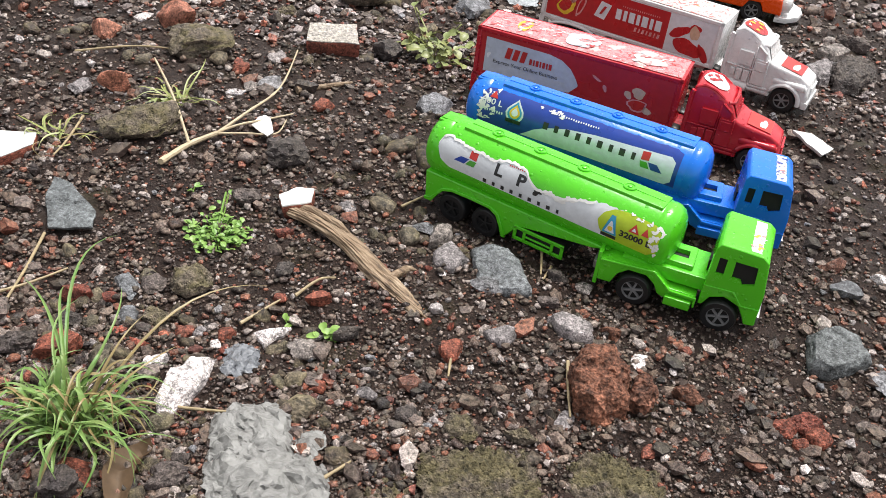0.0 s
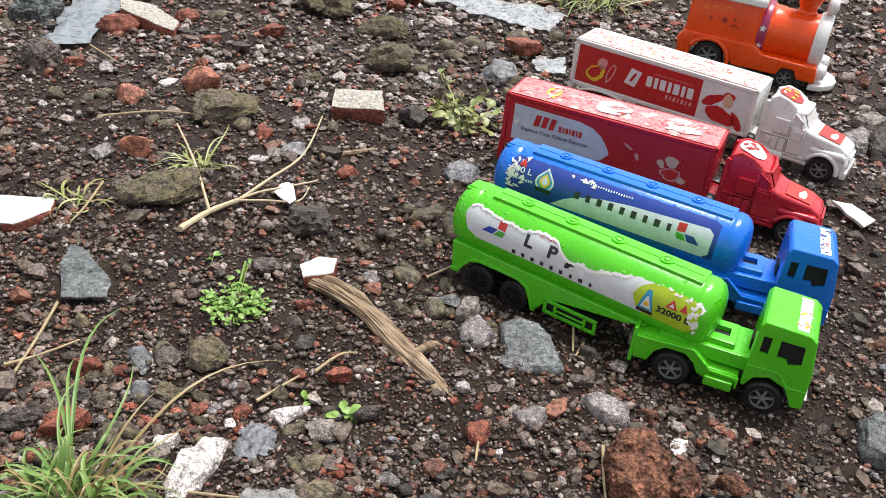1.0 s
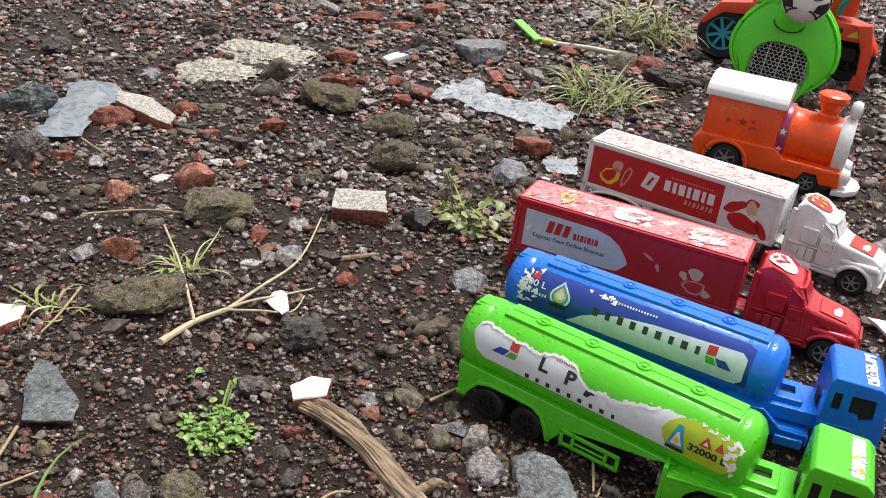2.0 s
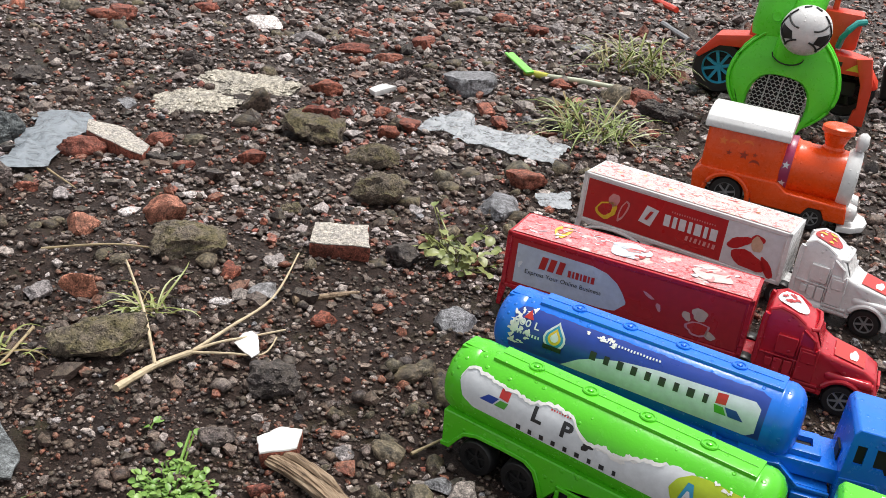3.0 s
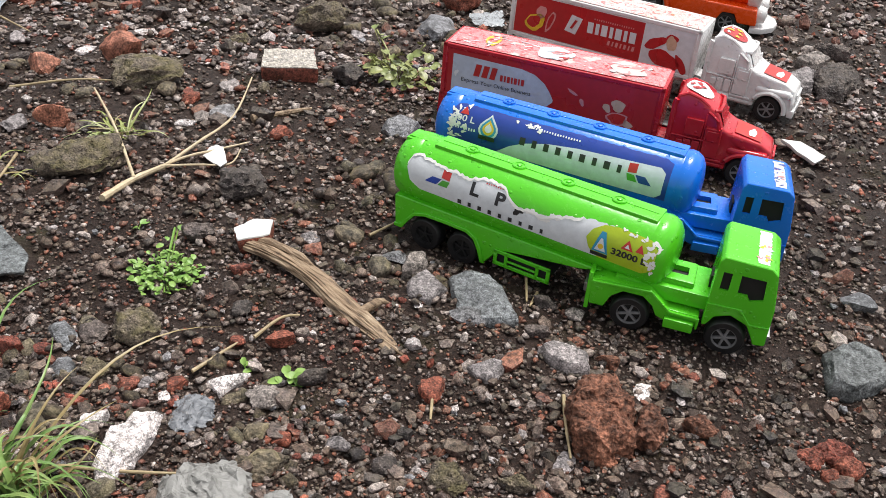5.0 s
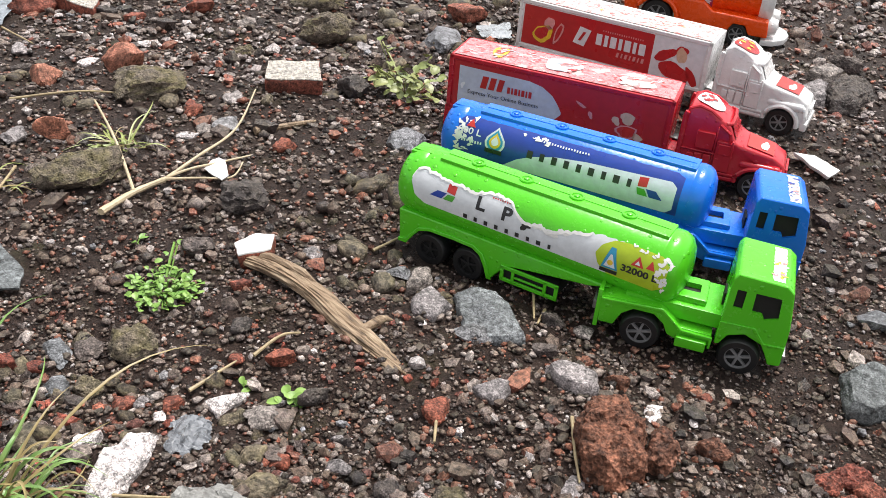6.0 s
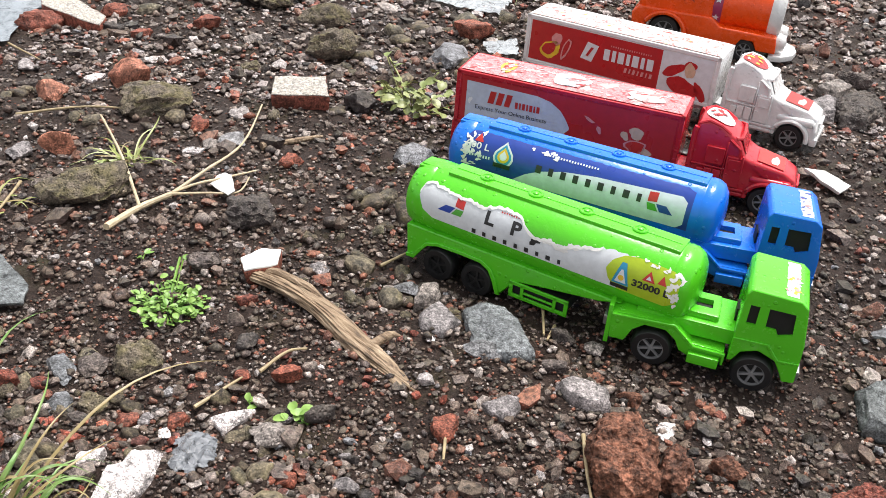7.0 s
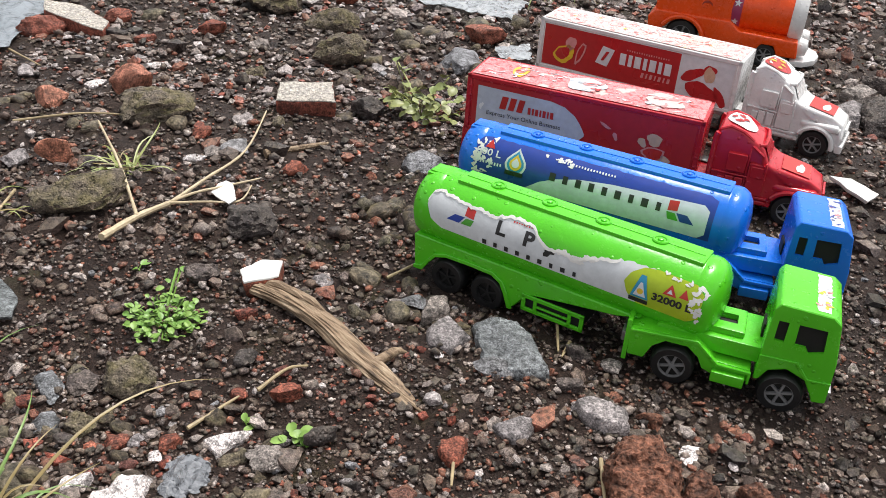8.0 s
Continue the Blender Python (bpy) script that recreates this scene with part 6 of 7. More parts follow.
broken_stone("g", ((0.2010, 0.4080), (0.2154, 0.4168), (0.2290, 0.4160), (0.2330, 0.3975), (0.2120, 0.3840), (0.2020, 0.3850)), 0.0115, 5, "thick green-grey slate stone on wet soil", 0.86, 0.9, (0, 0.1), DARKSLATE)
broken_stone("g", ((0.0185, 0.4150), (0.0320, 0.4218), (0.0470, 0.4113), (0.0590, 0.3880), (0.0480, 0.3800), (0.0320, 0.3815), (0.0234, 0.3982)), 0.0085, 6, "flat blue-grey slate stone beside the green lorry", 0.88, 0.7, (0.10, 0.05), BLUESLATE)
broken_stone("l", ((0.0002, 0.4023), (0.0067, 0.4155), (0.0205, 0.4029), (0.0137, 0.3914), (0.0043, 0.3912)), 0.0070, 7, "", 0.84, 0.8)
broken_stone("l", ((-0.0049, 0.4096), (-0.0058, 0.4250), (0.0030, 0.4320), (0.0070, 0.4201)), 0.0085, 8, "", 0.72, 1.0)
broken_stone("l", ((0.0702, 0.3709), (0.0774, 0.3771), (0.0934, 0.3722), (0.0949, 0.3624), (0.0868, 0.3576), (0.0756, 0.3634)), 0.0075, 9, "pale grey flat-topped stone on wet soil", 0.84, 0.8)
broken_stone("l", ((0.0405, 0.3472), (0.0521, 0.3570), (0.0580, 0.3570), (0.0565, 0.3448), (0.0502, 0.3414)), 0.0055, 10, "", 0.74, 0.9)
broken_stone("W", ((-0.0842, 0.2512), (-0.0860, 0.2686), (-0.0797, 0.2792), (-0.0700, 0.2825), (-0.0685, 0.2720), (-0.0700, 0.2574), (-0.0735, 0.2466), (-0.0783, 0.2448)), 0.0090, 11, "", 0.84, 0.8, (0, 0.1))
broken_stone("w", ((-0.0645, 0.3088), (-0.0480, 0.3196), (-0.0509, 0.3108), (-0.0553, 0.3019)), 0.0055, 12, "", 0.6, 0.6)
broken_stone("w", ((-0.1005, 0.2735), (-0.0925, 0.2800), (-0.0915, 0.2735), (-0.0985, 0.2670)), 0.0050, 13, "", 0.85, 0.4)
for k, (x, y, q) in enumerate(((0.1880, 0.3370, 0.0060), (0.1990, 0.3450, 0.0075), (0.2040, 0.3360, 0.0062), (0.1960, 0.3300, 0.0050))):
    broken_stone("r", [(x + q * (1.0 + 0.25 * math.sin(4 * a + k)) * math.cos(a), y + q * math.sin(a)) for a in (0.2, 1.3, 2.5, 3.4, 4.6, 5.5)], q * 0.9, 20 + k, "crumbly dark red brick lump on wet soil", 0.62, 3.0)
broken_stone("r", ((-0.1052, 0.2036), (-0.1022, 0.2124), (-0.0913, 0.2137), (-0.0843, 0.2029), (-0.0940, 0.1956)), 0.0040, 30, "flat brown brick piece half sunk in soil", 0.85, 1.2)
broken_stone("d", ((-0.0672, 0.2179), (-0.0625, 0.2242), (-0.0522, 0.2239), (-0.0513, 0.2160), (-0.0609, 0.2120)), 0.0055, 31)
broken_stone("g", ((-0.4835, 0.6700), (-0.4790, 0.6980), (-0.4600, 0.7120), (-0.4480, 0.7000), (-0.4560, 0.6760)), 0.0200, 32, "rough grey stone lying among rubble", 0.7, 1.6, (0, 0), DARKSLATE)
broken_stone("d", ((-0.4160, 0.5970), (-0.4120, 0.6160), (-0.3960, 0.6220), (-0.3890, 0.6080), (-0.3990, 0.5900)), 0.0170, 33, "", 0.66, 1.8)
broken_stone("l", ((0.2113, 0.7571), (0.2272, 0.7842), (0.2400, 0.7836), (0.2350, 0.7498), (0.2158, 0.7367)), 0.0110, 35, "", 0.7, 1.4)
broken_stone("d", ((0.2349, 0.7716), (0.2507, 0.8002), (0.2727, 0.7995), (0.2764, 0.7742), (0.2550, 0.7443), (0.2373, 0.7409)), 0.0130, 36, "rough grey flat stone on fine gravel", 0.74, 1.5)
broken_stone("l", ((0.2278, 0.8070), (0.2432, 0.8254), (0.2569, 0.8198), (0.2412, 0.7965)), 0.0090, 37, "", 0.7, 1.2)
broken_stone("r", ((-0.2780, 0.8480), (-0.2740, 0.8640), (-0.2420, 0.8640), (-0.2440, 0.8480)), 0.0270, 34, "red brick piece lying on a mossy lump", 0.85, 1.0)


# ---- shards, tiles and litter ----
def shard(name, pts, z, t, body, label, category, top=None, tilt=(0, 0), lift=0.0):
    """A flat broken piece from its outline; top: a glazed skin of its own."""
    cx, cy = sum(p[0] for p in pts) / len(pts), sum(p[1] for p in pts) / len(pts)
    rel = []
    rng = random.Random(len(pts) + int(1e4 * cx))
    n = len(pts)
    for i in range(n):
        a, c = pts[i], pts[(i + 1) % n]
        for k in range(4):
            u = k / 4
            j = 0 if k == 0 else 0.035 * math.hypot(c[0] - a[0], c[1] - a[1])
            rel.append((a[0] + (c[0] - a[0]) * u - cx + rng.uniform(-j, j), a[1] + (c[1] - a[1]) * u - cy + rng.uniform(-j, j)))
    area = sum(rel[i][0] * rel[(i + 1) % len(rel)][1] - rel[(i + 1) % len(rel)][0] * rel[i][1] for i in range(len(rel)))
    if area < 0:
        rel = rel[::-1]
    root = thing(name, label, category, pose(cx, cy, ground_z(cx, cy) + lift, tilt[0], tilt[1], 0), "loose rubble")
    b = bmesh.new()
    rows = [[b.verts.new((x * s, y * s, zz)) for x, y in rel] for s, zz in ((0.90, z), (0.97, z + t * 0.3), (1.0, z + t * 0.75), (0.995, z + t * 0.96), (0.97, z + t))]
    for a, c in zip(rows, rows[1:]):
        for i in range(len(rel)):
            b.faces.new((a[i], a[(i + 1) % len(rel)], c[(i + 1) % len(rel)], c[i]))
    b.faces.new(rows[0][::-1])
    b.faces.new(rows[-1])
    part("body", b, body, root)
    if top:
        b = bmesh.new()
        rows = [[b.verts.new((x * s, y * s, zz)) for x, y in rel] for s, zz in ((0.985, z + t), (0.985, z + t + 0.0006), (0.96, z + t + 0.0009))]
        for a, c in zip(rows, rows[1:]):
            for i in range(len(rel)):
                b.faces.new((a[i], a[(i + 1) % len(rel)], c[(i + 1) % len(rel)], c[i]))
        b.faces.new(rows[-1])
        part("glaze", b, top, root, "white glazed face")
    return root


GLAZE = simple("white_glaze", (0.74, 0.74, 0.72), 0.3, 0, 160, 0.22, 0.3)
GLASSY = stone_mat("dark_wet_slate", [(0.105, 0.128, 0.130), (0.12, 0.14, 0.14)], 330, 0.36)
MOSSWHITE = stone_mat("mossy_white_tile", [(0.58, 0.58, 0.51), (0.54, 0.54, 0.48)], 520, 0.7, 0.5, 0.3)
shard("tile_fragment", ((-0.300, 0.412), (-0.2590, 0.4240), (-0.2530, 0.4120), (-0.2620, 0.3900), (-0.290, 0.378)), -0.003, 0.0105, BRICK, "white glazed tile fragment with a red clay body", "tile", GLAZE)
shard("tile_fragment", ((-0.0960, 0.4150), (-0.0890, 0.4260), (-0.0785, 0.4270), (-0.0750, 0.4130), (-0.0890, 0.4040)), -0.002, 0.0085, BRICK, "small white tile chip with a red clay edge", "tile", GLAZE, (0, -6))
shard("slate_shard", ((-0.2210, 0.3850), (-0.2080, 0.3830), (-0.1830, 0.3660), (-0.1770, 0.3530), (-0.1990, 0.3450), (-0.2150, 0.3670)), 0.0, 0.0028, GLASSY, "flat grey-green slate shard lying on soil", "slate", None, (5, 0), 0.0005)
shard("tile_fragment", ((-0.1680, 0.6390), (-0.1340, 0.6540), (-0.1200, 0.6200), (-0.1580, 0.6080)), -0.002, 0.0135, BRICK, "brick block with a mossy white face", "brick", MOSSWHITE)
shard("tile_fragment", ((0.2010, 0.6430), (0.2150, 0.6460), (0.2300, 0.6310), (0.2210, 0.6160)), 0.0, 0.0026, GLAZE, "thin white tile shard lying on fine gravel", "tile", None, (0, 4), 0.0025)
shard("tile_fragment", ((-0.4120, 0.7310), (-0.3790, 0.7330), (-0.3440, 0.7150), (-0.3390, 0.6970), (-0.4010, 0.7130)), -0.002, 0.0130, BRICK, "long brick fragment with a white worn face", "brick", MOSSWHITE, (4, 3))
shard("plastic_hook", ((-0.2680, 1.0050), (-0.2630, 1.0320), (-0.2470, 1.0330), (-0.2520, 1.0180), (-0.2580, 0.9950)), 0.0, 0.006, WHITE, "small white bent plastic piece on gravel", "litter", None, (0, 0), 0.001)
shard("paper_scrap", ((-0.1455, 0.4850), (-0.1442, 0.4930), (-0.1405, 0.4958), (-0.1350, 0.4925), (-0.1308, 0.4850), (-0.1280, 0.4795), (-0.1305, 0.4755), (-0.1375, 0.4795)), 0.0, 0.0016, P_TORN, "white petal-like paper scrap caught in the twig", "litter", None, (12, -8), 0.004)


def film_mat(name, col, alpha, rough=0.25, veins=140):
    """Thin cloudy plastic film."""
    m, nt, b = node_mat(name)
    v = coords(nt)
    f = noise_tex(nt, veins, 6, 0.65, v, 1.2)
    put_in(nt, b.inputs["Base Color"], mix(nt, ramp(nt, f, (0.35, 0.0), (0.65, 1.0)), tuple(c * 0.86 for c in col), col))
    b.inputs["Roughness"].default_value = rough
    put_in(nt, b.inputs["Alpha"], ramp(nt, f, (0.36, alpha - 0.25), (0.52, min(1.0, alpha + 0.15))))
    bump(nt, b, f, 0.7, 0.002)
    return m


FILM = film_mat("cloudy_plastic_film", (0.25, 0.247, 0.236), 0.92, 0.34, 160)
CLEAR = film_mat("clear_plastic_film", (0.46, 0.49, 0.52), 0.66, 0.15)
SACHET = film_mat("silvery_sachet_film", (0.24, 0.27, 0.30), 0.9, 0.22, 80)
GREYFILM = film_mat("grey_plastic_film", (0.20, 0.21, 0.23), 0.85, 0.2)


def crumple(name, pts, height, seed, mat, label, fold=0.0075):
    """A crumpled sheet of film inside an outline: flat facets of random tilt between sharp creases. fold: metres between creases."""
    cx, cy = sum(p[0] for p in pts) / len(pts), sum(p[1] for p in pts) / len(pts)
    r = random.Random(seed)
    ring = []
    for i, p in enumerate(pts):
        q = pts[(i + 1) % len(pts)]
        d = math.hypot(q[0] - p[0], q[1] - p[1])
        k = max(1, round(d / (fold * 0.45)))
        for j in range(k):
            w = fold * 0.22 if j else 0.0
            ring.append(Vector((p[0] + (q[0] - p[0]) * j / k + r.uniform(-w, w), p[1] + (q[1] - p[1]) * j / k + r.uniform(-w, w))))
    n = len(ring)
    lo = (min(p[0] for p in pts), min(p[1] for p in pts))
    hi = (max(p[0] for p in pts), max(p[1] for p in pts))
    free = []
    tries = int((hi[0] - lo[0]) * (hi[1] - lo[1]) / fold ** 2 * 9)
    for _ in range(tries):
        q = Vector((r.uniform(lo[0], hi[0]), r.uniform(lo[1], hi[1])))
        if all((q - o).length > fold * (0.30 + 0.35 * (abs(o.x * 977) % 1)) for o in free) and all((q - o).length > fold * 0.3 for o in ring):
            free.append(q)
    vs, _, fs, *_ = delaunay_2d_cdt(ring + free, [(i, (i + 1) % n) for i in range(n)], [], 1, 1e-7)
    b = bmesh.new()
    made = []
    for v in vs:
        edge = min((v - o).length for o in ring)
        up = min(1.0, 0.25 + edge / (fold * 1.1))
        z = height * up * (0.35 + 0.55 * r.random() + 0.8 * float(vnoise(v.x, v.y, fold * 3, seed)))
        made.append(b.verts.new((v.x - cx, v.y - cy, ground_z(v.x, v.y) * 0.6 + 0.0022 + max(0.0, z))))
    for f in fs:
        b.faces.new([made[i] for i in f])
    for cuts in range(2):
        bmesh.ops.subdivide_edges(b, edges=b.edges[:], cuts=1)
        bmesh.ops.triangulate(b, faces=b.faces[:])
        for v in b.verts:
            k = (0.04 if cuts else 0.09) * height
            v.co += Vector((r.uniform(-k, k), r.uniform(-k, k), r.uniform(-k, k)))
    bmesh.ops.recalc_face_normals(b, faces=b.faces[:])
    ob = put_mesh(name, b, mat, None, "", True, pose(cx, cy, 0), 22)
    return tagged(ob, label, "litter")


bag = crumple("plastic_bag", ((-0.0570, 0.2500), (-0.0467, 0.2611), (-0.0367, 0.2660), (-0.0247, 0.2614), (-0.0215, 0.2530), (-0.0160, 0.2440), (-0.0020, 0.2420), (0.0030, 0.2350), (0.0110, 0.2180), (-0.0030, 0.2020), (-0.0270, 0.1990), (-0.0440, 0.2180), (-0.0470, 0.2280), (-0.0530, 0.2420)), 0.0100, 3, FILM, "crumpled dirty grey-white plastic bag on the soil", 0.0085)
flap = crumple("flap", ((-0.0185, 0.2540), (-0.0082, 0.2605), (-0.0050, 0.2540), (-0.0078, 0.2430), (-0.0170, 0.2440)), 0.0040, 4, FILM, "thin loose corner of film", 0.0060)
del flap["category"]
flap.location = flap.location - bag.location
flap.parent = bag
crumple("plastic_scrap", ((-0.0700, 0.2930), (-0.0630, 0.2990), (-0.0540, 0.2960), (-0.0510, 0.2850), (-0.0560, 0.2740), (-0.0640, 0.2760)), 0.0075, 5, GREYFILM, "crumpled grey plastic scrap beside a white stone", 0.0055)
crumple("plastic_bag", ((-0.4169, 0.6267), (-0.4307, 0.6474), (-0.4532, 0.7157), (-0.4746, 0.7482), (-0.4418, 0.7724), (-0.4167, 0.7418), (-0.3998, 0.6840), (-0.3883, 0.6499)), 0.0090, 8, SACHET, "printed clear plastic sachet lying flat on rubble", 0.0280)
crumple("plastic_scrap", ((-0.0470, 0.8070), (-0.0220, 0.8300), (-0.0130, 0.7890), (-0.0380, 0.7850)), 0.0050, 9, CLEAR, "clear plastic scrap beside a grey stone", 0.0140)


def wrapper(a, c, width, label):
    """A ribbed strip of clear packing film between two points."""
    a, c = Vector((*a, 0)), Vector((*c, 0))
    d = (c - a)
    L = d.length
    d.normalize()
    s = Vector((-d.y, d.x, 0))
    b = bmesh.new()
    rows = []
    for i in range(61):
        u = i / 60
        row = []
        for j in range(25):
            v = j / 24 - 0.5
            wob = 0.10 * noise.noise(Vector((u * 4, 2.2, 0))) + (0.25 if u < 0.28 else 0)
            edge = 1 + 0.12 * noise.noise(Vector((u * 14, v, 3)))
            p = a + d * (u * L + 0.006 * noise.noise(Vector((v * 5, u * 2, 9)))) + s * width * (v * edge + wob)
            z = ground_z(p.x, p.y) + 0.004 + 0.0022 * abs(math.sin(v * 13 + 0.6 * math.sin(u * 9))) + 0.010 * (abs(noise.noise(Vector((u * 7, v * 3, 1)))) if u < 0.3 else 0.25 * abs(noise.noise(Vector((u * 5, v * 2, 1)))))
            row.append(b.verts.new((p.x, p.y, z)))
        rows.append(row)
    for p, q in zip(rows, rows[1:]):
        for j in range(24):
            b.faces.new((p[j], p[j + 1], q[j + 1], q[j]))
    ob = put_mesh("plastic_wrapper", b, CLEAR, None, "", True, None, 50)
    return tagged(ob, label, "litter")


wrapper((-0.182, 0.925), (-0.043, 0.912), 0.060, "ribbed clear plastic wrapper lying across rubble")


# ---- twigs, wood and leaves ----
TWIG = simple("pale_dry_twig", (0.54, 0.44, 0.29), 0.6, 0, 300, 0.25, 0.4)
STRAW = simple("dry_grass_stalk", (0.36, 0.28, 0.16), 0.6, 0, 300, 0.3, 0.3)
DEADLEAF = simple("dead_leaf", (0.20, 0.13, 0.075), 0.6, 0, 120, 0.3, 0.4)


def wood_mat():
    m, nt, b = node_mat("weathered_wood")
    v = coords(nt)
    mp = nt.nodes.new("ShaderNodeMapping")
    mp.vector_type = "TEXTURE"
    mp.inputs["Rotation"].default_value = (0, 0, radians(-29))
    mp.inputs["Scale"].default_value = (9.0, 1.0, 1.0)
    nt.links.new(v, mp.inputs["Vector"])
    f = noise_tex(nt, 420, 6, 0.65, mp.outputs[0], 0.4)
    g = noise_tex(nt, 60, 4, 0.6, v)
    c = ramp(nt, f, (0.36, (0.050, 0.032, 0.020)), (0.48, (0.25, 0.17, 0.105)), (0.68, (0.46, 0.36, 0.25)))
    c = mix(nt, ramp(nt, g, (0.4, 0.0), (0.7, 0.5)), c, (0.16, 0.10, 0.06))
    put_in(nt, b.inputs["Base Color"], c)
    b.inputs["Roughness"].default_value = 0.7
    bump(nt, b, f, 0.9, 0.0016)
    return m


WOOD = wood_mat()


def smooth_line(pts, n=5):
    """A soft curve through points."""
    pts = [Vector(p) for p in pts]
    out = []
    for i in range(len(pts) - 1):
        p0, p1, p2, p3 = pts[max(i - 1, 0)], pts[i], pts[i + 1], pts[min(i + 2, len(pts) - 1)]
        for k in range(n):
            t = k / n
            out.append(0.5 * ((2 * p1) + (p2 - p0) * t + (2 * p0 - 5 * p1 + 4 * p2 - p3) * t * t + (3 * p1 - p0 - 3 * p2 + p3) * t ** 3))
    return out + [pts[-1]]


def on_ground(pts, h):
    """Points laid at a height over the soil; h may be two heights, at its foot and its tip."""
    a, c = h if isinstance(h, tuple) else (h, h)
    return [(x, y, ground_z(x, y) + a + (c - a) * i / max(1, len(pts) - 1)) for i, (x, y) in enumerate(pts)]


def sprig(name, lines, mat, label, category):
    """Thin branches; each line: points on the ground, height, radius at its foot and tip."""
    root = thing(name, label, category, None)
    for pts, h, r0, r1 in lines:
        ln = smooth_line(on_ground(pts, h))
        n = len(ln)
        part("branch", tube(ln, r0, 8, None, [1 + (r1 / r0 - 1) * i / (n - 1) + 0.08 * math.sin(i * 2.3) for i in range(n)]), mat, root)
    return root


sprig("twig", [(((-0.1760, 0.4240), (-0.1730, 0.4530), (-0.1610, 0.4690)), 0.0045, 0.0020, 0.0015),
               (((-0.1610, 0.4690), (-0.1540, 0.4950), (-0.1490, 0.5380), (-0.1610, 0.5990)), 0.0048, 0.0011, 0.0005),
               (((-0.1730, 0.4530), (-0.1960, 0.4780), (-0.2190, 0.4980)), (0.0055, 0.0300), 0.0010, 0.0006),
               (((-0.1610, 0.4690), (-0.1510, 0.4800), (-0.1380, 0.4940), (-0.1270, 0.5090)), 0.0052, 0.0009, 0.0005),
               (((-0.1610, 0.4680), (-0.1440, 0.4740), (-0.1280, 0.4830), (-0.1280, 0.5000)), 0.0050, 0.0008, 0.0004)], TWIG, "pale forked dry twig lying on the soil", "twig")
for pts in (((-0.2000, 0.3430), (-0.1930, 0.3160), (-0.1830, 0.2860), (-0.1760, 0.2600)), ((-0.1930, 0.2930), (-0.1830, 0.3050), (-0.1740, 0.3240)), ((-0.0310, 0.4430), (-0.0190, 0.4610)), ((-0.0720, 0.3120), (-0.0610, 0.3350)),
            ((-0.0960, 0.2480), (-0.0700, 0.2520), (-0.0500, 0.2560)), ((-0.2480, 0.4560), (-0.2400, 0.4260), (-0.2350, 0.4050)), ((-0.3050, 0.5350), (-0.2700, 0.5600), (-0.2300, 0.5700)), ((-0.0550, 0.3400), (-0.0480, 0.3540), (-0.0400, 0.3580)),
            ((0.0850, 0.3420), (0.0880, 0.3250), (0.0920, 0.3100)), ((0.0300, 0.3300), (0.0330, 0.3120)), ((0.0560, 0.4330), (0.0600, 0.4050)), ((0.0640, 0.4180), (0.0620, 0.4020)), ((-0.3900, 0.6500), (-0.3500, 0.6300)), ((0.0000, 0.2350), (0.0080, 0.2480))):
    sprig("dry_stalk", [(pts, 0.0032, 0.0009, 0.0005)], STRAW, "thin dry grass stalk lying on the soil", "stalk")
sprig("wood_chip", [(((-0.1400, 0.5470), (-0.1100, 0.5770)), 0.003, 0.0030, 0.0010)], WOOD, "flat grey splinter of wood on gravel", "wood")


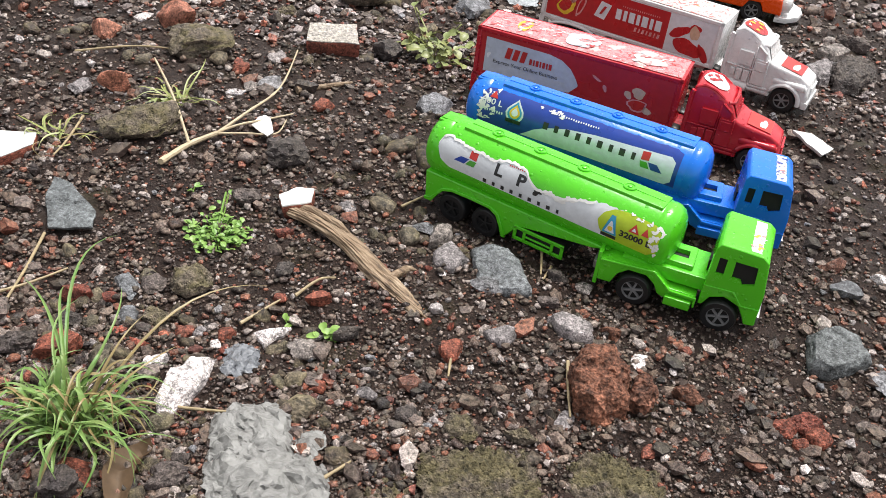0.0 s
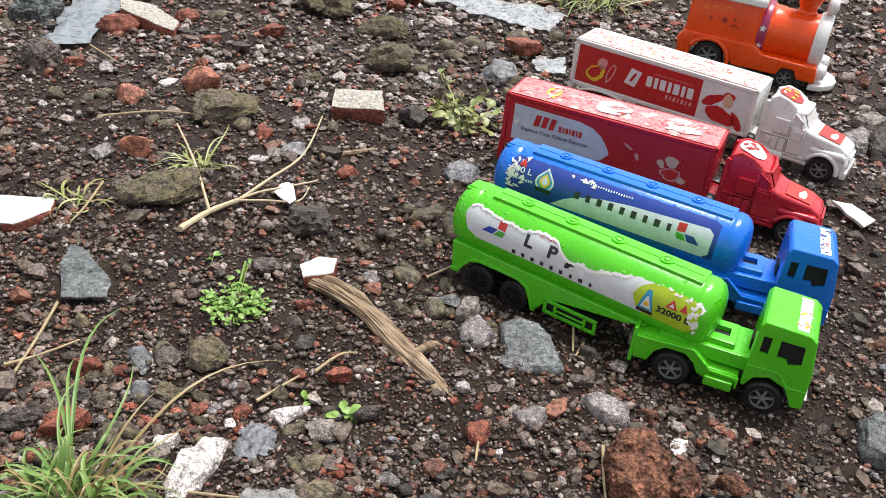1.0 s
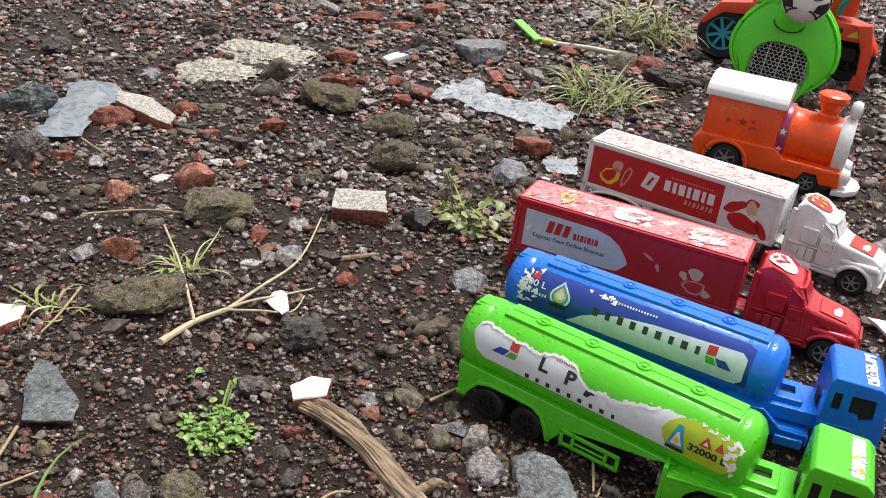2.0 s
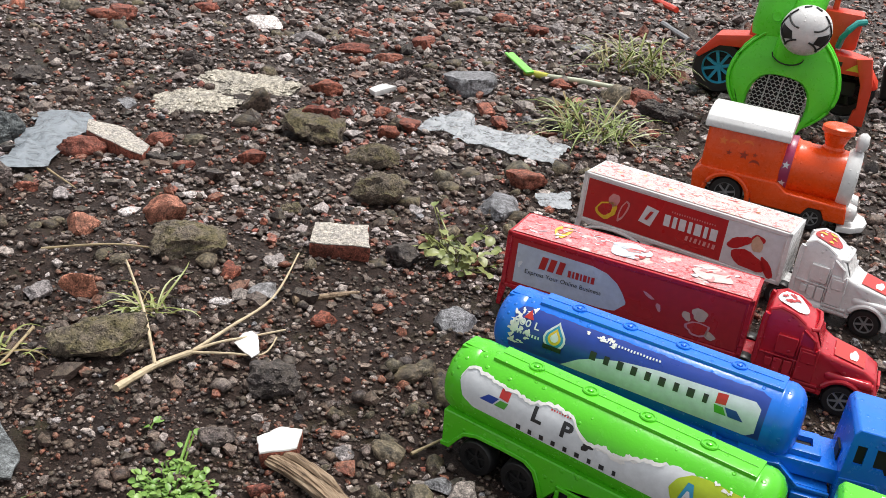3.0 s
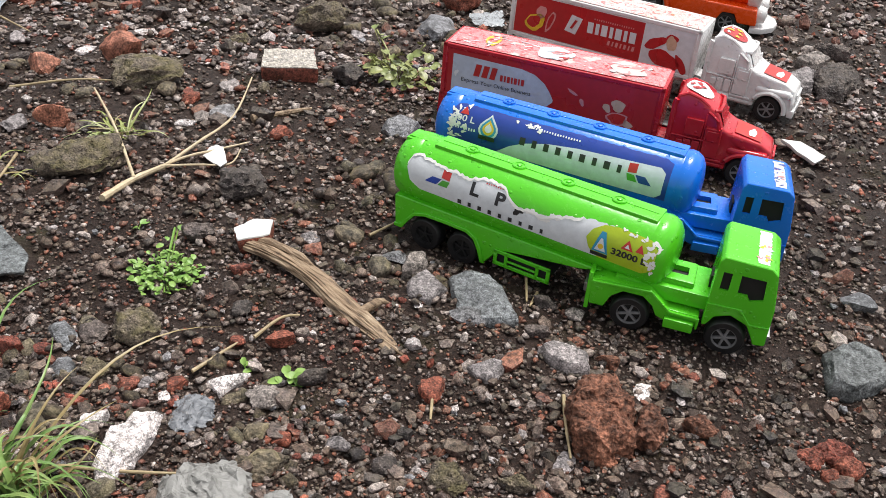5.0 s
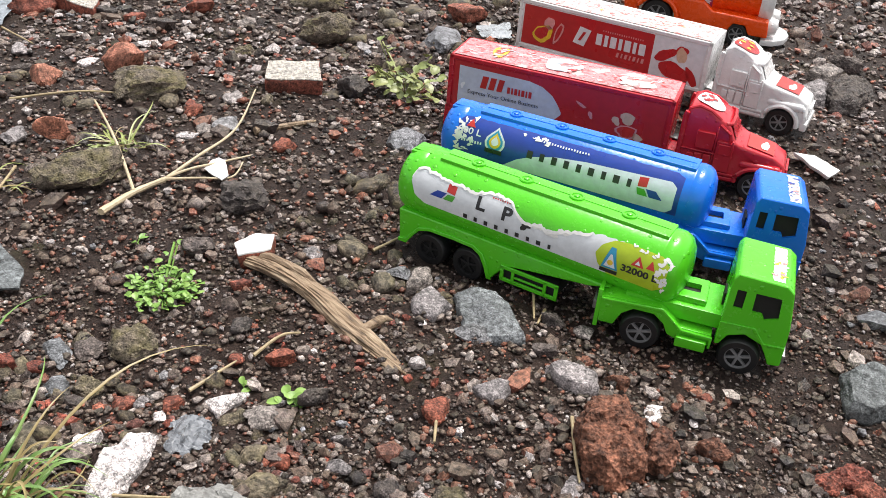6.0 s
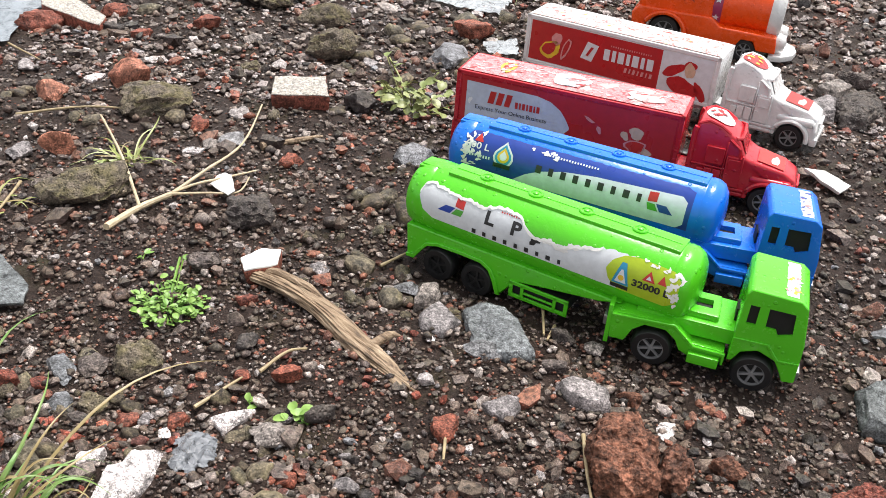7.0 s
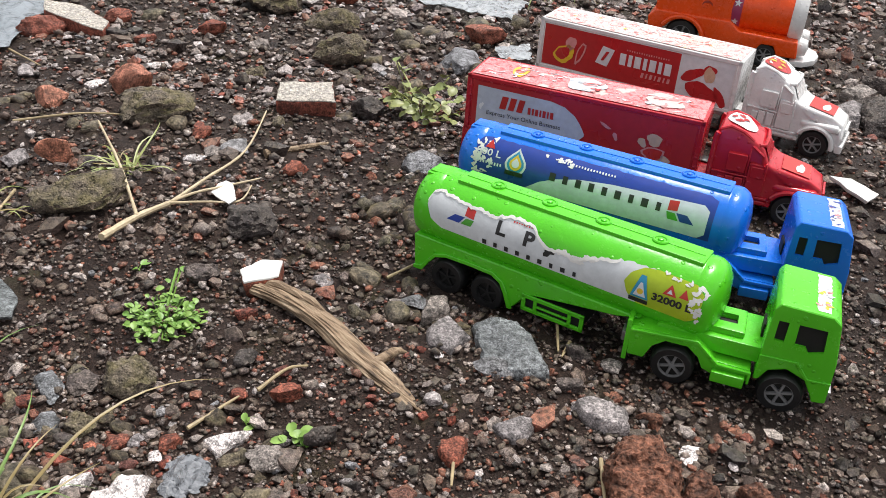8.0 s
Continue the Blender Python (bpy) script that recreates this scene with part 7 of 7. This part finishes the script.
def stick():
    pts = smooth_line([(-0.0880, 0.4090, 0.003), (-0.0750, 0.4040, 0.0050), (-0.0580, 0.3960, 0.0058), (-0.0400, 0.3850, 0.0055), (-0.0200, 0.3690, 0.0045), (-0.0040, 0.3590, 0.0030), (0.0080, 0.3520, 0.0012)], 14)
    n = len(pts)
    rows = []
    for i, p in enumerate(pts):
        d = (pts[min(i + 1, n - 1)] - pts[max(i - 1, 0)]).normalized()
        s = Vector((-d.y, d.x, 0)).normalized()
        u = i / (n - 1)
        r = float(np.interp(u, [0, 0.05, 0.2, 0.45, 0.66, 0.76, 0.86, 0.95, 1], [0.0024, 0.0040, 0.0044, 0.0050, 0.0056, 0.0062, 0.0048, 0.0030, 0.0012]))
        ring = []
        for k in range(48):
            a = 2 * math.pi * k / 48
            split = abs(noise.noise(Vector((u * 2.2, math.cos(a) * 4.2, math.sin(a) * 4.2))))
            fine = abs(noise.noise(Vector((u * 5 + 7, math.cos(a) * 9, math.sin(a) * 9))))
            f = 0.80 + 0.30 * noise.noise(Vector((u * 4, math.cos(a) * 1.2, math.sin(a) * 1.2))) + 0.55 * min(0.4, split) + 0.30 * min(0.4, fine)
            ring.append(p + s * r * f * math.cos(a) + Vector((0, 0, 1)) * (0.62 * r * f * math.sin(a) + 0.0005))
        rows.append(ring)
    root = thing("driftwood_stick", "weathered brown stick with split bark on the soil", "wood")
    part("stem", loft(rows), WOOD, root, "", None, True, 30)
    part("knot", tube([(-0.0150, 0.3700, 0.004), (-0.0080, 0.3770, 0.0075), (-0.0060, 0.3790, 0.0070), (-0.0030, 0.3800, 0.0060)], 0.0024, 10, None, [1.1, 0.9, 0.6, 0.15]), WOOD, root)
    for q, x in enumerate((-0.0880, -0.0800)):
        part("bark_strip", tube([(x, 0.4130 - 0.003 * q, 0.004), (x + 0.014, 0.4085 - 0.003 * q, 0.0075), (x + 0.026, 0.4020 - 0.003 * q, 0.0092), (x + 0.036, 0.3965 - 0.003 * q, 0.0078)], 0.0020, 8, None, [0.4, 1.2, 1.0, 0.2]), WOOD, root)
    for k in range(5):
        part("splinter", tube([(-0.0020, 0.3600 - 0.0016 * k, 0.0035), (0.0060 + 0.001 * (k % 3), 0.3545 - 0.0018 * k, 0.0030), (0.0110 + 0.0020 * ((k * 2) % 5) - 0.002 * k, 0.3515 - 0.0022 * k, 0.0018)], 0.0011, 6, None, [1.2, 1.0, 0.2]), WOOD, root)
    return root


stick()


def leaf_sheet(name, pts, mat, label, curl=0.004):
    b = bmesh.new()
    n = len(pts)
    L = [Vector((*p, 0)) for p in pts]
    rows = []
    for i, p in enumerate(L):
        d = (L[min(i + 1, n - 1)] - L[max(i - 1, 0)]).normalized()
        s = Vector((-d.y, d.x, 0))
        w = 0.0065 * math.sin(math.pi * (0.12 + 0.8 * i / (n - 1)))
        rows.append([b.verts.new((*(p + s * w * k)[:2], ground_z(p.x, p.y) + 0.003 + curl * abs(k) ** 1.5 + 0.001 * math.sin(i * 1.7 + k))) for k in (-1, -0.6, -0.2, 0, 0.2, 0.6, 1)])
    for a, c in zip(rows, rows[1:]):
        for k in range(6):
            b.faces.new((a[k], a[k + 1], c[k + 1], c[k]))
    bmesh.ops.solidify(b, geom=b.faces[:], thickness=0.0004)
    return tagged(put_mesh(name, b, mat, None, "", True), label, "leaf")


leaf_sheet("dead_leaf", smooth_line([(-0.0650, 0.190, 0), (-0.0740, 0.207, 0), (-0.0780, 0.219, 0), (-0.0720, 0.2290, 0)], 4) and [(p.x, p.y) for p in smooth_line([(-0.0650, 0.190, 0), (-0.0740, 0.207, 0), (-0.0765, 0.219, 0), (-0.0720, 0.2290, 0)], 4)], DEADLEAF, "curled brown dead leaf on the soil")


# ---- plants ----
def leaf_mat(name, a, c, tip=None):
    m, nt, b = node_mat(name)
    v = coords(nt)
    r = nt.nodes.new("ShaderNodeObjectInfo").outputs["Random"]
    isl = nt.nodes.new("ShaderNodeNewGeometry").outputs["Random Per Island"]
    f = noise_tex(nt, 160, 4, 0.6, v)
    col = mix(nt, r, a, c)
    col = mix(nt, ramp(nt, isl, (0.3, 0.0), (0.9, 0.7)), col, c)
    col = mix(nt, ramp(nt, f, (0.4, 0.0), (0.75, 0.5)), col, tip or tuple(x * 0.6 for x in a))
    put_in(nt, b.inputs["Base Color"], col)
    b.inputs["Roughness"].default_value = 0.42
    b.inputs["Transmission Weight"].default_value = 0.0
    bump(nt, b, f, 0.4, 0.0006)
    return m


GRASS = leaf_mat("grass_blades", (0.06, 0.17, 0.026), (0.17, 0.28, 0.07), (0.26, 0.27, 0.11))
DRYGRASS = leaf_mat("yellowed_grass", (0.33, 0.28, 0.12), (0.24, 0.17, 0.07))
CLOVER = leaf_mat("weed_leaves", (0.10, 0.24, 0.032), (0.22, 0.35, 0.075))
WEED = leaf_mat("pale_weed", (0.16, 0.22, 0.06), (0.28, 0.29, 0.10))


FARGRASS = leaf_mat("yellow_green_grass", (0.12, 0.20, 0.03), (0.27, 0.30, 0.09), (0.34, 0.33, 0.13))


def blade(foot, tip, width, arch, bm=None, n=9, sway=0.0):
    """One folded, tapering blade that bows from foot to tip."""
    b = bm or bmesh.new()
    f, t = Vector(foot), Vector(tip)
    d = t - f
    s = Vector((-d.y, d.x, 0))
    s = s.normalized() if s.length > 1e-6 else Vector((1, 0, 0))
    rows = []
    for i in range(n + 1):
        u = i / n
        p = f + d * u + Vector((0, 0, arch * 4 * u * (1 - u))) + s * sway * math.sin(math.pi * u) * (0.4 + u)
        w = width * (0.55 + 0.45 * math.sin(min(1, u * 2.2) * math.pi / 2)) * (1 - u ** 2.2) + 0.00008
        rows.append([b.verts.new(p - s * w + Vector((0, 0, w * 0.5))), b.verts.new(p), b.verts.new(p + s * w + Vector((0, 0, w * 0.5)))])
    for a, c in zip(rows, rows[1:]):
        for k in range(2):
            b.faces.new((a[k], a[k + 1], c[k + 1], c[k]))
    return b


def tuft(name, x, y, tips, label, wide, rng_seed, extra, reach, high, single=True):
    rng = random.Random(rng_seed)
    z = ground_z(x, y)
    root = thing(name, label, "grass", pose(x, y, z))
    made = []
    for tx, ty, tz, ar in tips:
        made.append(((rng.uniform(-0.004, 0.004), rng.uniform(-0.004, 0.004), -0.001), (tx - x, ty - y, tz), wide * rng.uniform(0.9, 1.2), ar))
    for k in range(extra):
        a = rng.uniform(0, 2 * math.pi)
        q = reach * rng.uniform(0.35, 1.0)
        hz = high * rng.uniform(0.15, 1.0) * (1.25 - q / reach)
        ox, oy = rng.uniform(-0.36, 0.36) * reach, rng.uniform(-0.24, 0.24) * reach
        made.append(((ox, oy, -0.001), (ox + q * math.cos(a), oy + q * math.sin(a), hz), wide * rng.uniform(0.4, 1.7), high * rng.uniform(0.15, 0.6)))
    if single:
        for m0 in made:
            part("blade", blade(*m0, None, 11, rng.uniform(-0.009, 0.009)), DRYGRASS if rng.random() < 0.16 else GRASS, root)
    else:
        for mt, pick in ((FARGRASS, 0), (DRYGRASS, 1)):
            b = bmesh.new()
            for i, m0 in enumerate(made):
                if (i % 4 == 3) == bool(pick):
                    blade(*m0, b, 8, rng.uniform(-0.010, 0.010))
            part("foliage", b, mt, root)["kind"] = "stuff"
    return root


tuft("grass_tuft", -0.1090, 0.2270, [(-0.0640, 0.3260, 0.020, 0.018), (-0.1690, 0.2860, 0.022, 0.012), (-0.1560, 0.3440, 0.012, 0.022), (-0.1450, 0.2200, 0.018, 0.010), (-0.1300, 0.2030, 0.012, 0.010), (-0.0830, 0.2720, 0.020, 0.012), (-0.1580, 0.3000, 0.010, 0.020),
                                      (-0.1200, 0.2900, 0.028, 0.012), (-0.1350, 0.2780, 0.026, 0.012), (-0.1000, 0.2750, 0.030, 0.010), (-0.0900, 0.2550, 0.022, 0.012), (-0.0780, 0.2420, 0.014, 0.010)], "lush green grass tuft with a few yellowed blades", 0.00075, 5, 150, 0.040, 0.034)
tuft("grass_tuft", -0.0250, 0.9900, [(-0.0830, 0.9720, 0.012, 0.012), (0.0420, 0.9880, 0.012, 0.010), (-0.0460, 1.0500, 0.030, 0.012), (-0.0100, 1.0500, 0.034, 0.012)], "small spiky grass tuft growing in rubble", 0.0009, 6, 85, 0.085, 0.032, False)
tuft("grass_tuft", -0.0200, 1.3100, [(0.0640, 1.2330, 0.012, 0.012), (0.0620, 1.2600, 0.02, 0.015), (-0.0500, 1.3600, 0.040, 0.012)], "spiky grass tuft with arching stems in rubble", 0.0011, 7, 80, 0.110, 0.050, False)
tuft("grass_tuft", -0.0600, 1.0650, [], "sparse yellowish grass growing in rubble", 0.0010, 8, 26, 0.050, 0.020, False)
tuft("grass_sprout", -0.2060, 0.5020, [(-0.2270, 0.4810, 0.006, 0.006), (-0.2050, 0.5400, 0.016, 0.006), (-0.2000, 0.5350, 0.012, 0.004)], "creeping green grass sprout beside the twig", 0.0007, 9, 34, 0.030, 0.010, False)
tuft("grass_sprout", -0.2480, 0.4300, [(-0.2820, 0.4370, 0.006, 0.004), (-0.2360, 0.4520, 0.008, 0.004)], "thin dry weed sprawling over the soil", 0.0007, 10, 16, 0.034, 0.010, False)


def leafy(name, x, y, r, n, size, mat, label, seed, high=0.012, arms=()):
    """A low weed: small oval leaves on short stems."""
    rng = random.Random(seed)
    z = ground_z(x, y)
    root = thing(name, label, "plant", pose(x, y, z))
    b = bmesh.new()
    spots = [(r * math.sqrt(rng.random()), rng.uniform(0, 2 * math.pi)) for _ in range(n)]
    pts = [(q * math.cos(a), q * math.sin(a), high * (0.35 + 0.65 * rng.random()) * (1.1 - q / r * 0.6), 1.0) for q, a in spots]
    for ax, ay, cnt in arms:
        for k in range(cnt):
            u = (k + 1) / cnt
            pts.append((ax * u + rng.uniform(-0.004, 0.004), ay * u + rng.uniform(-0.004, 0.004), high * (0.5 + 0.5 * u), 1.2))
        tube([(0, 0, 0), (ax * 0.5, ay * 0.5, high * 0.7), (ax, ay, high)], 0.0007, 5, b)
    for px0, py0, pz0, k in pts:
        if rng.random() < 0.5:
            tube([(px0 * 0.35, py0 * 0.35, 0.0), (px0, py0, pz0)], 0.0004, 4, b)
    part("stem", b, mat, root)
    for px0, py0, pz0, k in pts:
        s = size * rng.uniform(0.6, 1.25) * k
        lb = bmesh.new()
        rows = []
        for i in range(6):
            u = i / 5
            w = 0.42 * s * math.sin(math.pi * (0.08 + 0.84 * u)) ** 0.8
            rows.append([lb.verts.new((u * s, kk * w, 0.10 * s * math.sin(math.pi * u) + 0.16 * s * abs(kk) * 0.5)) for kk in (-1, -0.5, 0, 0.5, 1)])
        for a, c in zip(rows, rows[1:]):
            for kk in range(4):
                lb.faces.new((a[kk], a[kk + 1], c[kk + 1], c[kk]))
        part("leaf", lb, mat, root, "", pose(px0, py0, pz0, rng.uniform(-30, 30), rng.uniform(-35, 15), rng.uniform(0, 360)))
    return root


leafy("clover_weed", -0.1160, 0.3750, 0.0180, 170, 0.0030, CLOVER, "bright green clover-like weed with small oval leaves", 21, 0.007, ((-0.010, 0.033, 6), (0.012, -0.010, 3)))
leafy("seedling", -0.0300, 0.3170, 0.0045, 12, 0.0045, CLOVER, "tiny bright green seedling among stones", 22, 0.004)
leafy("seedling", -0.0520, 0.3230, 0.0030, 5, 0.0035, CLOVER, "tiny green leaf pair among stones", 23, 0.003)
leafy("weed", -0.0700, 0.6550, 0.0300, 46, 0.0075, WEED, "pale sparse weed with thin stems beside stones", 24, 0.020, ((-0.030, 0.045, 6), (0.015, -0.020, 5), (0.012, 0.030, 4), (-0.022, -0.005, 4)))
leafy("seedling", -0.1500, 0.4120, 0.0030, 3, 0.0050, CLOVER, "single fallen green leaf on soil", 25, 0.003)


# ---- broken drinking straw ----
def straw():
    root = thing("plastic_straw", "bent green and yellow plastic straw on gravel", "litter")
    NEON = plastic("neon_green_plastic", (0.22, 0.72, 0.10), 0.35, 0.08)
    YEL = plastic("yellow_plastic", (0.62, 0.62, 0.10), 0.35, 0.1)
    PALEP = plastic("pale_plastic", (0.42, 0.45, 0.33), 0.4, 0.2)
    part("flag", prism([(-0.182, 1.262), (-0.172, 1.270), (-0.128, 1.190), (-0.136, 1.180)], 0.006, 0.009, 0.0008, 1, None, "z"), NEON, root, "green flat end")
    part("tube", tube(on_ground([(-0.140, 1.200), (-0.110, 1.186)], 0.006), 0.0045, 10), YEL, root)
    part("tube", tube(on_ground([(-0.112, 1.187), (-0.070, 1.196), (-0.026, 1.206)], 0.006), 0.0036, 10), PALEP, root)


straw()
sprig("red_rod", [(((-0.0487, 1.9544), (-0.0019, 1.8438)), 0.008, 0.0055, 0.0055)], VERMILION, "short red plastic rod lying on gravel", "litter")
sprig("grey_rod", [(((-0.0138, 1.6797), (0.0352, 1.5838)), 0.006, 0.0045, 0.0045)], CHROME, "thin grey rod lying on gravel", "litter")
